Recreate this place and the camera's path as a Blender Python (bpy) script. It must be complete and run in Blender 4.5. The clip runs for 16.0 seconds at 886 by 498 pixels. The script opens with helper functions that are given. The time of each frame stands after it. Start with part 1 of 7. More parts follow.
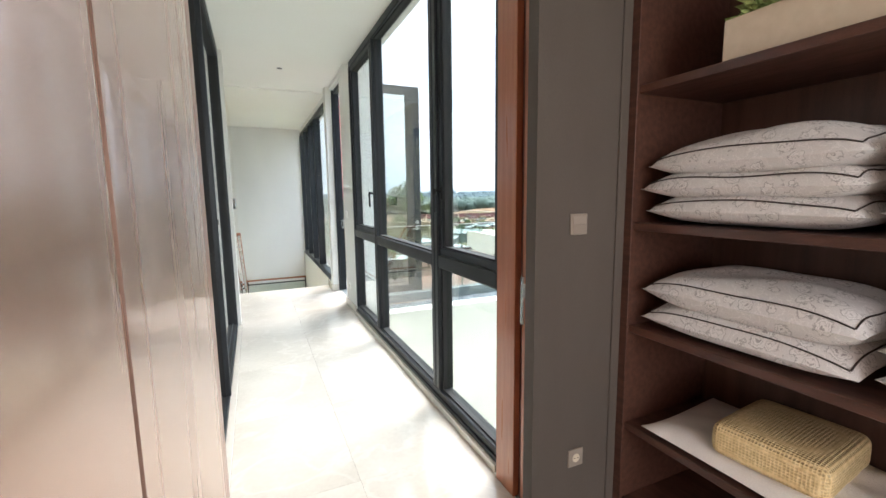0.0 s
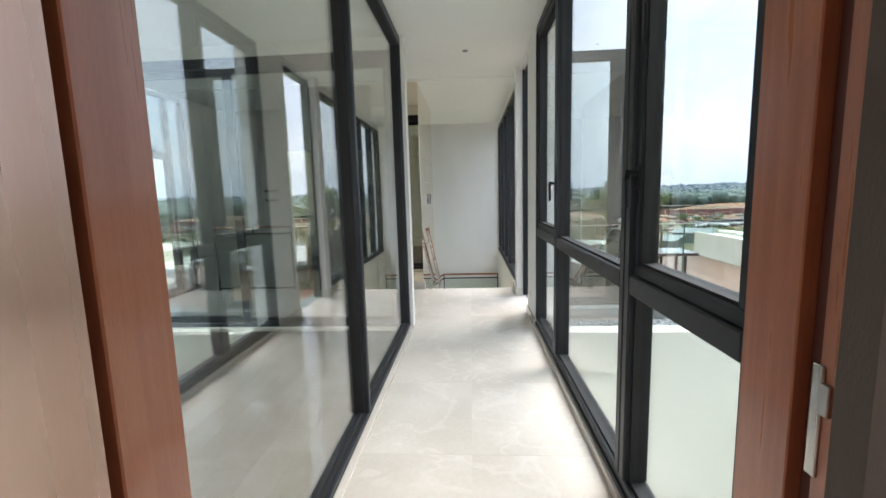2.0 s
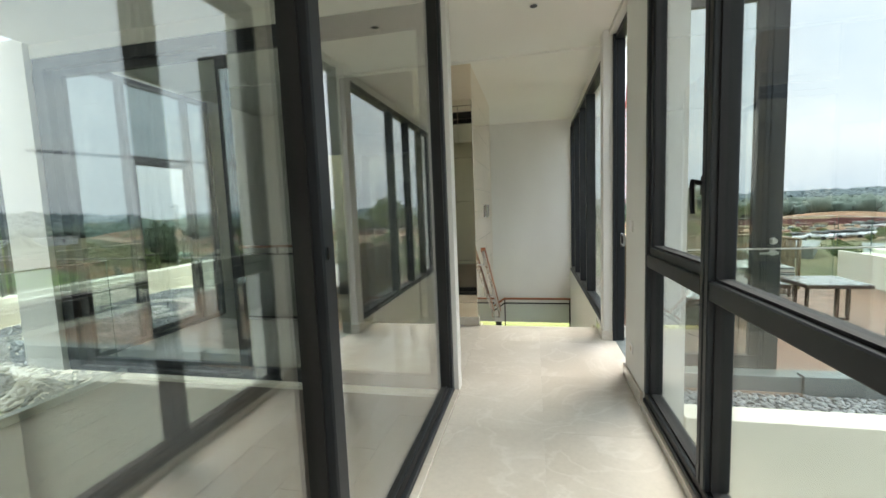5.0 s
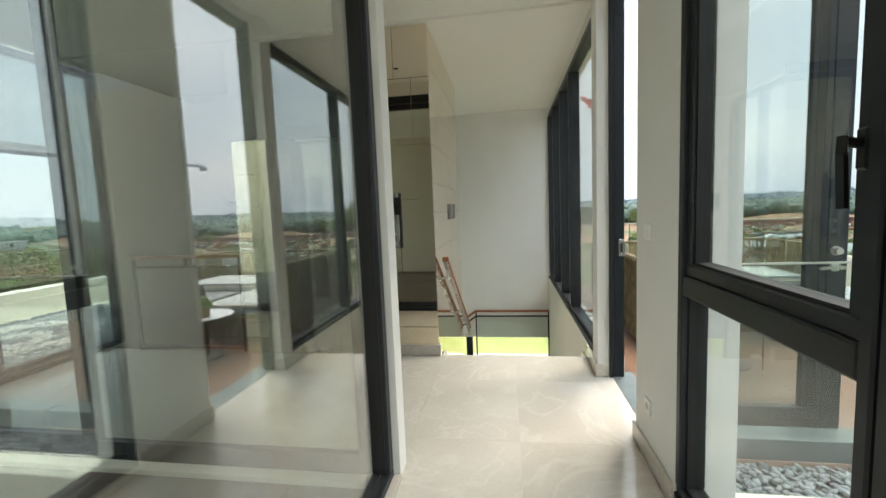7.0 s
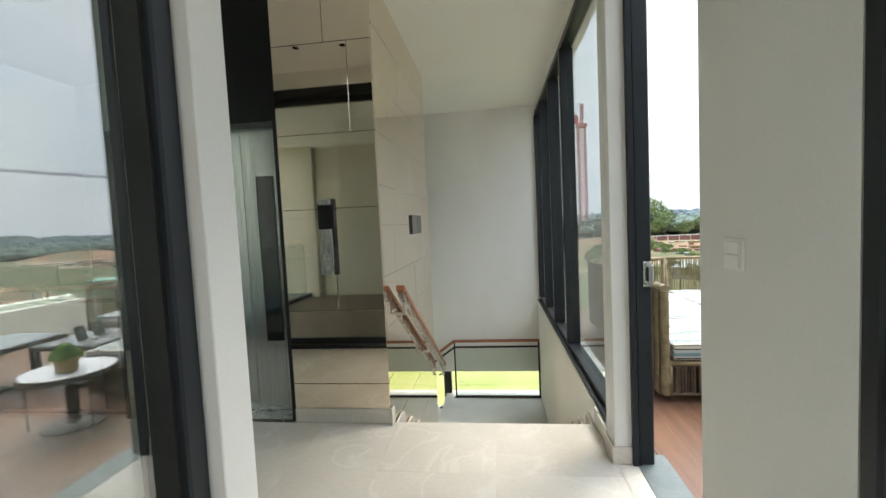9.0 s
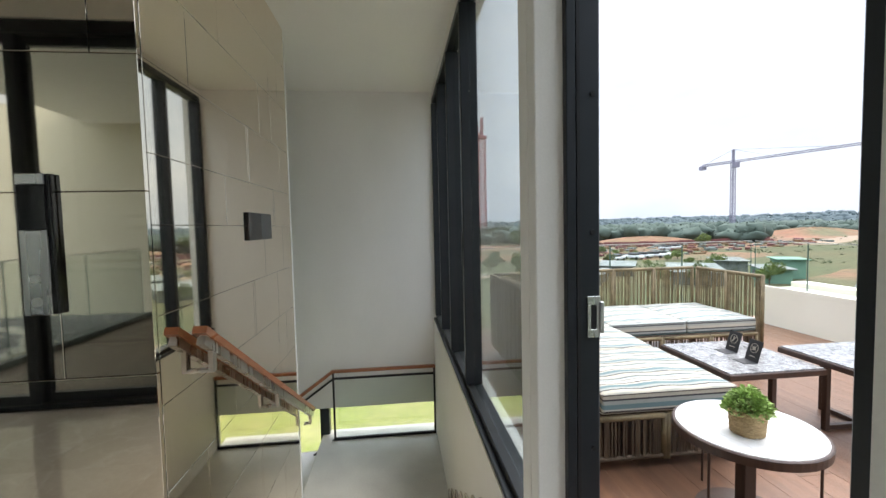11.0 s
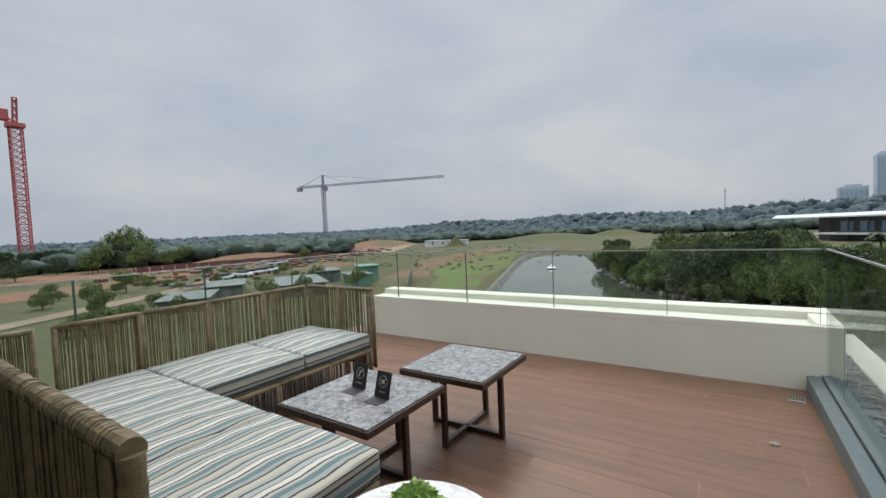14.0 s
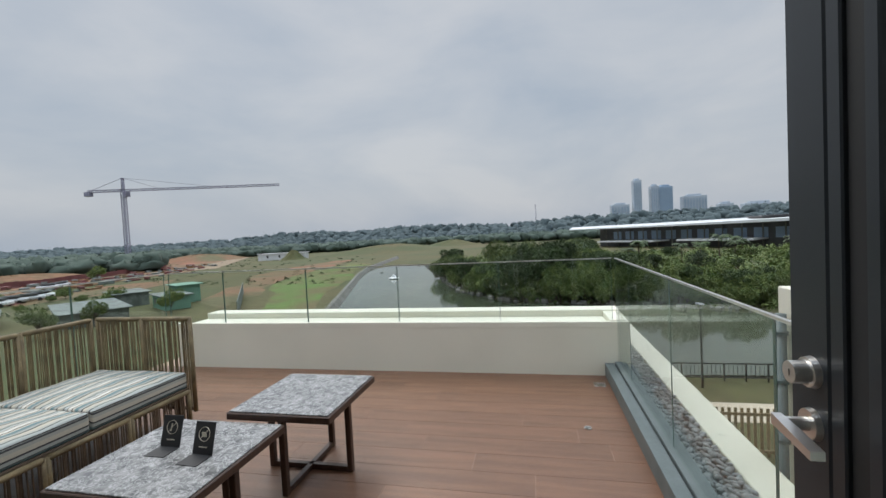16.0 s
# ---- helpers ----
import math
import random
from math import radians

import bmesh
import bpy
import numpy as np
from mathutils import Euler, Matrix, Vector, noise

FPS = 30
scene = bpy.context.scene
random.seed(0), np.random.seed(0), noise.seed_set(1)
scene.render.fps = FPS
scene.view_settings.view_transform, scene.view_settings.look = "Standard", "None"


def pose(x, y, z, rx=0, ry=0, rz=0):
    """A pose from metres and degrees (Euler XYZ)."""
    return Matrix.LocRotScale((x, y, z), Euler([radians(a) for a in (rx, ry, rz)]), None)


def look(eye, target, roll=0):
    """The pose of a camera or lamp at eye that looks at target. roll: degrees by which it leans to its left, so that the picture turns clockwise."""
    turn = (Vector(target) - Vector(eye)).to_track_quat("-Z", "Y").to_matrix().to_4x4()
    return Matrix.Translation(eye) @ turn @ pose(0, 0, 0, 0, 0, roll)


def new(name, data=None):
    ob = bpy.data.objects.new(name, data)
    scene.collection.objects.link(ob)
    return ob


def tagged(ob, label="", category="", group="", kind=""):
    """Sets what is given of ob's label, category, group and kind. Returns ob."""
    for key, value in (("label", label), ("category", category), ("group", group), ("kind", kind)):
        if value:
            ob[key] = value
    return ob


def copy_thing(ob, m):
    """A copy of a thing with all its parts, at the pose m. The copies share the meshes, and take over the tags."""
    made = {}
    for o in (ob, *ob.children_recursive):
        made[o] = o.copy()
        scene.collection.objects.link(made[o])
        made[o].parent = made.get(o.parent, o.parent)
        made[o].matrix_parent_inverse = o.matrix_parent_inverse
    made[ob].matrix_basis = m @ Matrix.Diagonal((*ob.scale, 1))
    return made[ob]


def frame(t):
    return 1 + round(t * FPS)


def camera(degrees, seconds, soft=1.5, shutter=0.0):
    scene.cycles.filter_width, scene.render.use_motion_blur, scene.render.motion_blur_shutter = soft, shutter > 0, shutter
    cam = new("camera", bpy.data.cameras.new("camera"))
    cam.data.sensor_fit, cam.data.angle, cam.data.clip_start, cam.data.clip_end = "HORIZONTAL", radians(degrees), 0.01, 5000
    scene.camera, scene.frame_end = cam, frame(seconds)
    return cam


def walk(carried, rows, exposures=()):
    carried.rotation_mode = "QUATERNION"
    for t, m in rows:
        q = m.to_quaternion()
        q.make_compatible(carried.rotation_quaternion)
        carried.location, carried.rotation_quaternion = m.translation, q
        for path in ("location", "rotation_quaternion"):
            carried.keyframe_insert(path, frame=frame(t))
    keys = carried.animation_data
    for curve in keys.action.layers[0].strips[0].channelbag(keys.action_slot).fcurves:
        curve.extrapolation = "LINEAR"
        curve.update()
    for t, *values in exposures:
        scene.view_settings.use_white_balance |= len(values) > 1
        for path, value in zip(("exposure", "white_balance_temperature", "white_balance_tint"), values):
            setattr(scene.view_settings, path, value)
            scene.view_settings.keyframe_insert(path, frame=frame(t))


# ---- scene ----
# ---- camera ----
cam = camera(93.1, 16.0)
PATH = [
    (0, (-0.036, -0.142, 1.49), (0.776, 1.668, 1.233), -0.7),
    (0.5, (0.17, 0.085, 1.463), (0.73, 1.987, 1.202), -0.9),
    (1, (0.255, 0.253, 1.475), (0.583, 2.208, 1.209), -1.7),
    (1.5, (0.33, 0.417, 1.457), (0.411, 2.397, 1.188), -1.8),
    (2, (0.405, 0.615, 1.451), (0.272, 2.594, 1.192), -1.6),
    (2.5, (0.412, 0.837, 1.445), (0.125, 2.803, 1.214), -1.9),
    (3, (0.382, 1.049, 1.454), (-0.021, 2.997, 1.249), -2.5),
    (5.5, (0.347, 2.248, 1.437), (-0.076, 4.193, 1.244), -2.2),
    (6, (0.358, 2.522, 1.429), (-0.003, 4.479, 1.237), -2.2),
    (6.5, (0.349, 2.794, 1.424), (0.02, 4.757, 1.231), -2.3),
    (7, (0.346, 3.067, 1.408), (0.041, 5.035, 1.219), -2.3),
    (7.5, (0.394, 3.38, 1.401), (0.109, 5.352, 1.228), -2.4),
    (8, (0.419, 3.66, 1.387), (0.146, 5.636, 1.239), -2.6),
    (10.5, (0.521, 4.986, 1.358), (0.525, 6.982, 1.244), -1.8),
    (11, (0.613, 5.248, 1.352), (0.826, 7.233, 1.241), -1.3),
    (11.5, (0.644, 5.458, 1.375), (1.160, 7.386, 1.252), -1.2),
    (12, (0.743, 5.666, 1.368), (1.524, 7.502, 1.246), -1.2),
    (12.5, (0.831, 5.837, 1.332), (1.884, 7.534, 1.225), -1.4),
    (13, (0.988, 5.978, 1.33), (2.278, 7.502, 1.218), -1.3),
    (13.5, (1.108, 6.082, 1.332), (2.617, 7.388, 1.221), -1.7),
    (14, (1.248, 6.192, 1.321), (2.909, 7.302, 1.229), -2.5),
    (14.5, (1.305, 6.255, 1.349), (3.096, 7.14, 1.259), -2.7),
    (15, (1.325, 6.269, 1.364), (3.201, 6.957, 1.28), -2.9),
    (15.5, (1.342, 6.285, 1.369), (3.268, 6.817, 1.285), -2.9),
    (16, (1.35, 6.255, 1.357), (3.302, 6.684, 1.283), -2.9),
]
# seconds, stops, kelvin, tint
EXPOSURES = [(0, 2.2, 6300, 12), (1.0, 1.72, 6250, 14), (2.0, 1.66, 6300, 14), (3.0, 1.4, 6450, 10), (5.5, 1.43, 6950, 9), (8.0, 1.45, 6900, 8), (10.5, 1.25, 6450, 14),
             (11.5, 0.75, 6850, 12), (12.5, 0.33, 6800, 10), (13.5, 0.0, 6750, 10), (14.5, -0.16, 6650, 11), (16.0, -0.14, 6650, 10)]
walk(cam, [(t, look(eye, target, roll)) for t, eye, target, roll in PATH], EXPOSURES)

# ---- world, sun ----
world = bpy.data.worlds.new("hazy_sky")
scene.world = world
world.use_nodes = True
wn, wl = world.node_tree.nodes, world.node_tree.links
wn.clear()
SUN_AZ, SUN_EL = radians(52), radians(54)  # azimuth clockwise from +y


def wnode(kind, **kw):
    n = wn.new(kind)
    for k, v in kw.items():
        n.inputs[k].default_value = v
    return n


sky = wn.new("ShaderNodeTexSky")
sky.sky_type, sky.sun_disc, sky.sun_elevation, sky.sun_rotation = "NISHITA", False, SUN_EL, SUN_AZ
sky.air_density, sky.dust_density, sky.ozone_density = 1.6, 4.0, 1.5
wtc = wn.new("ShaderNodeTexCoord")
wmap = wn.new("ShaderNodeMapping")
wmap.inputs["Scale"].default_value = (1.0, 1.0, 2.6)
wl.new(wtc.outputs["Generated"], wmap.inputs["Vector"])
cloud = wnode("ShaderNodeTexNoise", Scale=2.1, Detail=7.0, Roughness=0.52, Distortion=0.35)
wl.new(wmap.outputs[0], cloud.inputs["Vector"])
cramp = wn.new("ShaderNodeValToRGB")
cramp.color_ramp.elements[0].position, cramp.color_ramp.elements[0].color = 0.34, (4.3, 5.1, 6.2, 1)
cramp.color_ramp.elements[1].position, cramp.color_ramp.elements[1].color = 0.66, (6.0, 6.45, 7.1, 1)
wl.new(cloud.outputs["Fac"], cramp.inputs[0])
# an overcast sky grows brighter from the horizon to the zenith
sep = wn.new("ShaderNodeSeparateXYZ")
wl.new(wtc.outputs["Generated"], sep.inputs[0])
rise = wn.new("ShaderNodeMapRange")
for k, v in (("From Min", 0.49), ("From Max", 0.78), ("To Min", 1.0), ("To Max", 4.3)):
    rise.inputs[k].default_value = v
wl.new(sep.outputs["Z"], rise.inputs["Value"])
dome = wn.new("ShaderNodeVectorMath")
dome.operation = "SCALE"
wl.new(cramp.outputs[0], dome.inputs[0])
wl.new(rise.outputs[0], dome.inputs["Scale"])
wmix = wn.new("ShaderNodeMix")
wmix.data_type = "RGBA"
wmix.inputs["Factor"].default_value = 0.9
wl.new(sky.outputs[0], wmix.inputs["A"])
wl.new(dome.outputs[0], wmix.inputs["B"])
wbg = wnode("ShaderNodeBackground", Strength=0.1)
wl.new(wmix.outputs["Result"], wbg.inputs[0])
wo = wn.new("ShaderNodeOutputWorld")
wl.new(wbg.outputs[0], wo.inputs[0])

sun_data = bpy.data.lights.new("sun", "SUN")
sun_data.energy, sun_data.angle, sun_data.color = 1.3, radians(28), (1.0, 0.95, 0.86)
sun = new("sun", sun_data)
sun.matrix_world = look((0, 0, 40), (-math.sin(SUN_AZ) * 40, -math.cos(SUN_AZ) * 40, 40 - 40 * math.tan(SUN_EL)))

# Added fill: unseen area lamp in the closet's south wall, brightens the closet.
fill_data = bpy.data.lights.new("closet_fill_lamp", "AREA")
fill_data.shape, fill_data.size, fill_data.size_y, fill_data.energy, fill_data.color = "RECTANGLE", 1.34, 2.1, 17.0, (1.0, 0.96, 0.92)
closet_fill_lamp = new("closet_fill_lamp", fill_data)
closet_fill_lamp.matrix_world = look((0.65, -2.62, 1.62), (0.65, 0, 1.5))


# ---- materials ----
def mat(name, base, second=None, rough=0.5, metal=0.0, scale=4.0, detail=5.0, stretch=(1, 1, 1), bump=0.0, bscale=60.0,
        rvar=0.08, spec=0.5, coat=0.0, per_piece=0.0, lo=0.35, hi=0.65, grain=0.12):
    """A surface with colour that varies at two scales, uneven gloss and fine relief, in metres."""
    m = bpy.data.materials.new(name)
    m.use_nodes = True
    n, l = m.node_tree.nodes, m.node_tree.links
    p = n["Principled BSDF"]
    tc = n.new("ShaderNodeTexCoord")
    mp = n.new("ShaderNodeMapping")
    mp.inputs["Scale"].default_value = stretch
    info = n.new("ShaderNodeObjectInfo")
    off = n.new("ShaderNodeVectorMath")
    off.operation = "SCALE"
    off.inputs[0].default_value = (7.3, 3.1, 5.7)
    l.new(info.outputs["Random"], off.inputs["Scale"])
    l.new(tc.outputs["Object"], mp.inputs["Vector"])
    l.new(off.outputs[0], mp.inputs["Location"])
    big = n.new("ShaderNodeTexNoise")
    big.inputs["Scale"].default_value, big.inputs["Detail"].default_value = scale, detail
    fine = n.new("ShaderNodeTexNoise")
    fine.inputs["Scale"].default_value, fine.inputs["Detail"].default_value = bscale, 3.0
    for t in (big, fine):
        l.new(mp.outputs[0], t.inputs["Vector"])
    ramp = n.new("ShaderNodeValToRGB")
    e = ramp.color_ramp.elements
    e[0].position, e[1].position = lo, hi
    e[0].color = (*base, 1)
    e[1].color = (*(second or tuple(c * 0.86 for c in base)), 1)
    l.new(big.outputs["Fac"], ramp.inputs[0])
    hsv = n.new("ShaderNodeHueSaturation")
    mr = n.new("ShaderNodeMapRange")
    for k, v in (("From Min", 0.3), ("From Max", 0.7), ("To Min", 1 - grain), ("To Max", 1 + grain)):
        mr.inputs[k].default_value = v
    l.new(fine.outputs["Fac"], mr.inputs["Value"])
    if per_piece:
        mr2 = n.new("ShaderNodeMapRange")
        mr2.inputs["To Min"].default_value, mr2.inputs["To Max"].default_value = 1 - per_piece, 1 + per_piece
        l.new(info.outputs["Random"], mr2.inputs["Value"])
        mul = n.new("ShaderNodeMath")
        mul.operation = "MULTIPLY"
        l.new(mr.outputs[0], mul.inputs[0])
        l.new(mr2.outputs[0], mul.inputs[1])
        l.new(mul.outputs[0], hsv.inputs["Value"])
    else:
        l.new(mr.outputs[0], hsv.inputs["Value"])
    l.new(ramp.outputs[0], hsv.inputs["Color"])
    l.new(hsv.outputs[0], p.inputs["Base Color"])
    rr = n.new("ShaderNodeMapRange")
    rr.inputs["To Min"].default_value, rr.inputs["To Max"].default_value = max(rough - rvar, 0.01), min(rough + rvar, 1)
    l.new(big.outputs["Fac"], rr.inputs["Value"])
    l.new(rr.outputs[0], p.inputs["Roughness"])
    p.inputs["Metallic"].default_value = metal
    p.inputs["Specular IOR Level"].default_value = spec
    p.inputs["Coat Weight"].default_value = coat
    if bump:
        b = n.new("ShaderNodeBump")
        b.inputs["Strength"].default_value, b.inputs["Distance"].default_value = min(bump, 1.0), 0.004
        l.new(fine.outputs["Fac"], b.inputs["Height"])
        l.new(b.outputs[0], p.inputs["Normal"])
    return m


def veined(name, base, second, vein, rough, scale, amount=0.6, coat=0.0, width=0.03):
    """Polished stone: cloudy body with thin wandering veins."""
    m = mat(name, base, second, rough, 0, scale, 8, (1, 1, 1), 0, 40, 0.03, coat=coat, grain=0.03)
    n, l = m.node_tree.nodes, m.node_tree.links
    p = n["Principled BSDF"]
    src = p.inputs["Base Color"].links[0].from_socket
    mp = [x for x in n if x.type == "MAPPING"][0]
    w = n.new("ShaderNodeTexNoise")
    w.inputs["Scale"].default_value, w.inputs["Detail"].default_value, w.inputs["Distortion"].default_value = scale * 0.8, 6.0, 1.6
    l.new(mp.outputs[0], w.inputs["Vector"])
    sub = n.new("ShaderNodeMath")
    sub.operation, sub.inputs[1].default_value = "SUBTRACT", 0.5
    ab = n.new("ShaderNodeMath")
    ab.operation = "ABSOLUTE"
    mr = n.new("ShaderNodeMapRange")
    for k, v in (("From Min", 0.0), ("From Max", width), ("To Min", amount), ("To Max", 0.0)):
        mr.inputs[k].default_value = v
    mix = n.new("ShaderNodeMix")
    mix.data_type = "RGBA"
    mix.inputs["B"].default_value = (*vein, 1)
    l.new(w.outputs["Fac"], sub.inputs[0])
    l.new(sub.outputs[0], ab.inputs[0])
    l.new(ab.outputs[0], mr.inputs["Value"])
    l.new(mr.outputs[0], mix.inputs["Factor"])
    l.new(src, mix.inputs["A"])
    l.new(mix.outputs["Result"], p.inputs["Base Color"])
    return m


def glass(name, tint=(0.93, 0.97, 0.95), base=0.05, gloss=(1, 1, 1), rough=0.0):
    """Clear sheet glass: the gloss grows towards grazing view."""
    m = bpy.data.materials.new(name)
    m.use_nodes = True
    n, l = m.node_tree.nodes, m.node_tree.links
    n.clear()
    lw = n.new("ShaderNodeLayerWeight")
    lw.inputs["Blend"].default_value = 0.5
    pw = n.new("ShaderNodeMath")
    pw.operation, pw.inputs[1].default_value = "POWER", 5.0
    mr = n.new("ShaderNodeMapRange")
    mr.inputs["To Min"].default_value, mr.inputs["To Max"].default_value = base, 0.95
    t = n.new("ShaderNodeBsdfTransparent")
    t.inputs[0].default_value = (*tint, 1)
    g = n.new("ShaderNodeBsdfGlossy")
    g.inputs["Color"].default_value, g.inputs["Roughness"].default_value = (*gloss, 1), rough
    mx = n.new("ShaderNodeMixShader")
    o = n.new("ShaderNodeOutputMaterial")
    l.new(lw.outputs["Facing"], pw.inputs[0])
    l.new(pw.outputs[0], mr.inputs["Value"])
    l.new(mr.outputs[0], mx.inputs[0])
    l.new(t.outputs[0], mx.inputs[1])
    l.new(g.outputs[0], mx.inputs[2])
    l.new(mx.outputs[0], o.inputs[0])
    return m


def stripes(name, period, stops, rough=0.9):
    """Woven stripes across y, running down over the front of a cushion."""
    m = mat(name, (0.8, 0.78, 0.7), None, rough, 0, 30, 3, (1, 1, 1), 0.5, 500, grain=0.1)
    n, l = m.node_tree.nodes, m.node_tree.links
    p = n["Principled BSDF"]
    hsv = [x for x in n if x.type == "HUE_SAT"][0]
    g = n.new("ShaderNodeNewGeometry")
    s = n.new("ShaderNodeSeparateXYZ")
    l.new(g.outputs["Position"], s.inputs[0])
    sub = n.new("ShaderNodeMath")
    sub.operation = "SUBTRACT"
    l.new(s.outputs["Y"], sub.inputs[0])
    l.new(s.outputs["Z"], sub.inputs[1])
    dv = n.new("ShaderNodeMath")
    dv.operation, dv.inputs[1].default_value = "DIVIDE", period
    fr = n.new("ShaderNodeMath")
    fr.operation = "FRACT"
    l.new(sub.outputs[0], dv.inputs[0])
    l.new(dv.outputs[0], fr.inputs[0])
    r = n.new("ShaderNodeValToRGB")
    r.color_ramp.interpolation = "CONSTANT"
    e = r.color_ramp.elements
    e[0].position, e[0].color = 0, (*stops[0][1], 1)
    e[1].position, e[1].color = stops[1][0], (*stops[1][1], 1)
    for pos, c in stops[2:]:
        x = e.new(pos)
        x.color = (*c, 1)
    l.new(fr.outputs[0], r.inputs[0])
    l.new(r.outputs[0], hsv.inputs["Color"])
    return m


PLASTER = mat("off_white_plaster", (0.80, 0.79, 0.75), (0.77, 0.76, 0.72), 0.75, 0, 1.3, 6, bump=0.15, bscale=160, grain=0.02)
CEILW = mat("ceiling_paint", (0.86, 0.85, 0.80), (0.84, 0.83, 0.78), 0.85, 0, 0.9, 4, grain=0.01)
GREYWALL = mat("grey_wallcovering", (0.84, 0.83, 0.80), (0.80, 0.79, 0.76), 0.8, 0, 1.6, 6, (1, 1, 0.5), 0.3, 220, grain=0.05)
CREAM = mat("cream_render", (0.72, 0.69, 0.58), (0.67, 0.64, 0.535), 0.85, 0, 1.2, 7, bump=0.3, bscale=240, grain=0.04)
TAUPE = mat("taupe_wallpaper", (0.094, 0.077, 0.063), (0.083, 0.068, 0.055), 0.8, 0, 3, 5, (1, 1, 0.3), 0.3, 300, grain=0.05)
MARBLE = veined("cream_marble", (0.65, 0.60, 0.53), (0.565, 0.515, 0.445), (0.86, 0.83, 0.78), 0.045, 1.5, 0.19, width=0.022)
GREYSTONE = mat("grey_stone_tile", (0.62, 0.60, 0.55), (0.54, 0.52, 0.48), 0.35, 0, 2.2, 7, bump=0.1, grain=0.05)
DARKMETAL = mat("dark_grey_aluminium", (0.017, 0.021, 0.025), (0.021, 0.025, 0.030), 0.42, 0.1, 8, 3, bump=0.04, bscale=900, grain=0.05, spec=0.35)
BLACKMETAL = mat("black_metal", (0.016, 0.017, 0.018), None, 0.35, 0.5, 10, 3, grain=0.05)
GASKET = mat("black_rubber", (0.010, 0.010, 0.010), None, 0.7)
GREYMETAL = mat("grey_green_metal", (0.145, 0.17, 0.17), (0.12, 0.145, 0.145), 0.5, 0.3, 5, 4, grain=0.06)
STEEL = mat("brushed_steel", (0.55, 0.54, 0.52), (0.48, 0.47, 0.46), 0.28, 1.0, 20, 3, (1, 1, 0.05), 0.05, 400, grain=0.06)
LIFTSTEEL = mat("brushed_lift_steel", (0.46, 0.475, 0.46), (0.40, 0.415, 0.40), 0.20, 1.0, 14, 3, (6, 6, 0.1), 0.03, 300, grain=0.06)
CHROME = mat("satin_nickel", (0.70, 0.68, 0.65), None, 0.3, 1.0, 10, 2, grain=0.02)
BRONZE = mat("bronze_mirror", (0.86, 0.76, 0.63), (0.84, 0.74, 0.61), 0.03, 1.0, 1.5, 3, rvar=0.015, grain=0.01)
REDWOOD = mat("polished_red_wood", (0.40, 0.155, 0.080), (0.33, 0.115, 0.056), 0.3, 0, 2.5, 6, (14, 14, 0.7), 0.05, 60, coat=0.25, grain=0.10)
# Red wood again, with the shade of the grooves put into its colour.
REDSHADE = mat("red_wood_recess_shade", (0.10, 0.030, 0.018), None, 0.5, 0, 3, 5, (14, 14, 0.7))
COPPERDOOR = mat("copper_toned_veneer", (0.68, 0.45, 0.36), (0.64, 0.41, 0.32), 0.27, 0.7, 1.2, 4, (10, 10, 0.4), 0.02, 80, coat=0.2, grain=0.025, rvar=0.03)
SHELFWOOD = mat("dark_walnut_veneer", (0.100, 0.044, 0.029), (0.058, 0.026, 0.018), 0.4, 0, 3.0, 6, (12, 2, 12), 0.08, 60, grain=0.16)
SHELFBACK = mat("walnut_back_panel", (0.105, 0.055, 0.036), (0.065, 0.033, 0.022), 0.45, 0, 2.2, 6, (9, 9, 0.6), 0.05, 60, grain=0.14)
RAILWOOD = mat("orange_brown_handrail_wood", (0.36, 0.13, 0.055), (0.28, 0.095, 0.04), 0.3, 0, 3, 6, (9, 1, 9), 0.05, 60, coat=0.2, grain=0.12)
DECK = mat("red_brown_plank_tile", (0.190, 0.096, 0.055), (0.142, 0.071, 0.041), 0.33, 0, 2.0, 7, (9, 0.8, 9), 0.2, 70, per_piece=0.10, grain=0.14)
DECKJOINT = mat("tan_grout", (0.46, 0.33, 0.25), None, 0.9)
BROWNDECK = mat("grey_brown_plank_tile", (0.115, 0.080, 0.058), (0.088, 0.062, 0.046), 0.4, 0, 2.0, 7, (9, 0.8, 9), 0.15, 70, per_piece=0.10, grain=0.12)
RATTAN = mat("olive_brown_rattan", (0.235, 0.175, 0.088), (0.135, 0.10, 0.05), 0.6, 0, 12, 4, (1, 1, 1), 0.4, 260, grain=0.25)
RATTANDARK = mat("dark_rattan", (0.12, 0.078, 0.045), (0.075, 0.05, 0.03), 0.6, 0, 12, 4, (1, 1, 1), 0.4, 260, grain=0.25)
TABLESTONE = veined("grey_marble_tabletop", (0.30, 0.295, 0.285), (0.12, 0.12, 0.12), (0.58, 0.575, 0.56), 0.10, 26.0, 0.55, width=0.05)
WHITESTONE = veined("white_marble_tabletop", (0.80, 0.78, 0.75), (0.72, 0.70, 0.67), (0.50, 0.47, 0.44), 0.14, 4.0, 0.6, width=0.02)
TABLEWOOD = mat("dark_brown_wood", (0.060, 0.030, 0.019), (0.040, 0.020, 0.013), 0.4, 0, 5, 5, (8, 8, 1), 0.05, 80, grain=0.15)
CUSHION = stripes("striped_cushion_cloth", 0.19, [
    (0.0, (0.50, 0.46, 0.37)), (0.13, (0.045, 0.042, 0.045)), (0.18, (0.34, 0.355, 0.32)), (0.30, (0.14, 0.215, 0.225)),
    (0.44, (0.48, 0.45, 0.37)), (0.52, (0.055, 0.04, 0.035)), (0.565, (0.64, 0.62, 0.55)), (0.69, (0.22, 0.19, 0.15)),
    (0.73, (0.40, 0.43, 0.40)), (0.85, (0.07, 0.075, 0.08)), (0.90, (0.40, 0.40, 0.35))])
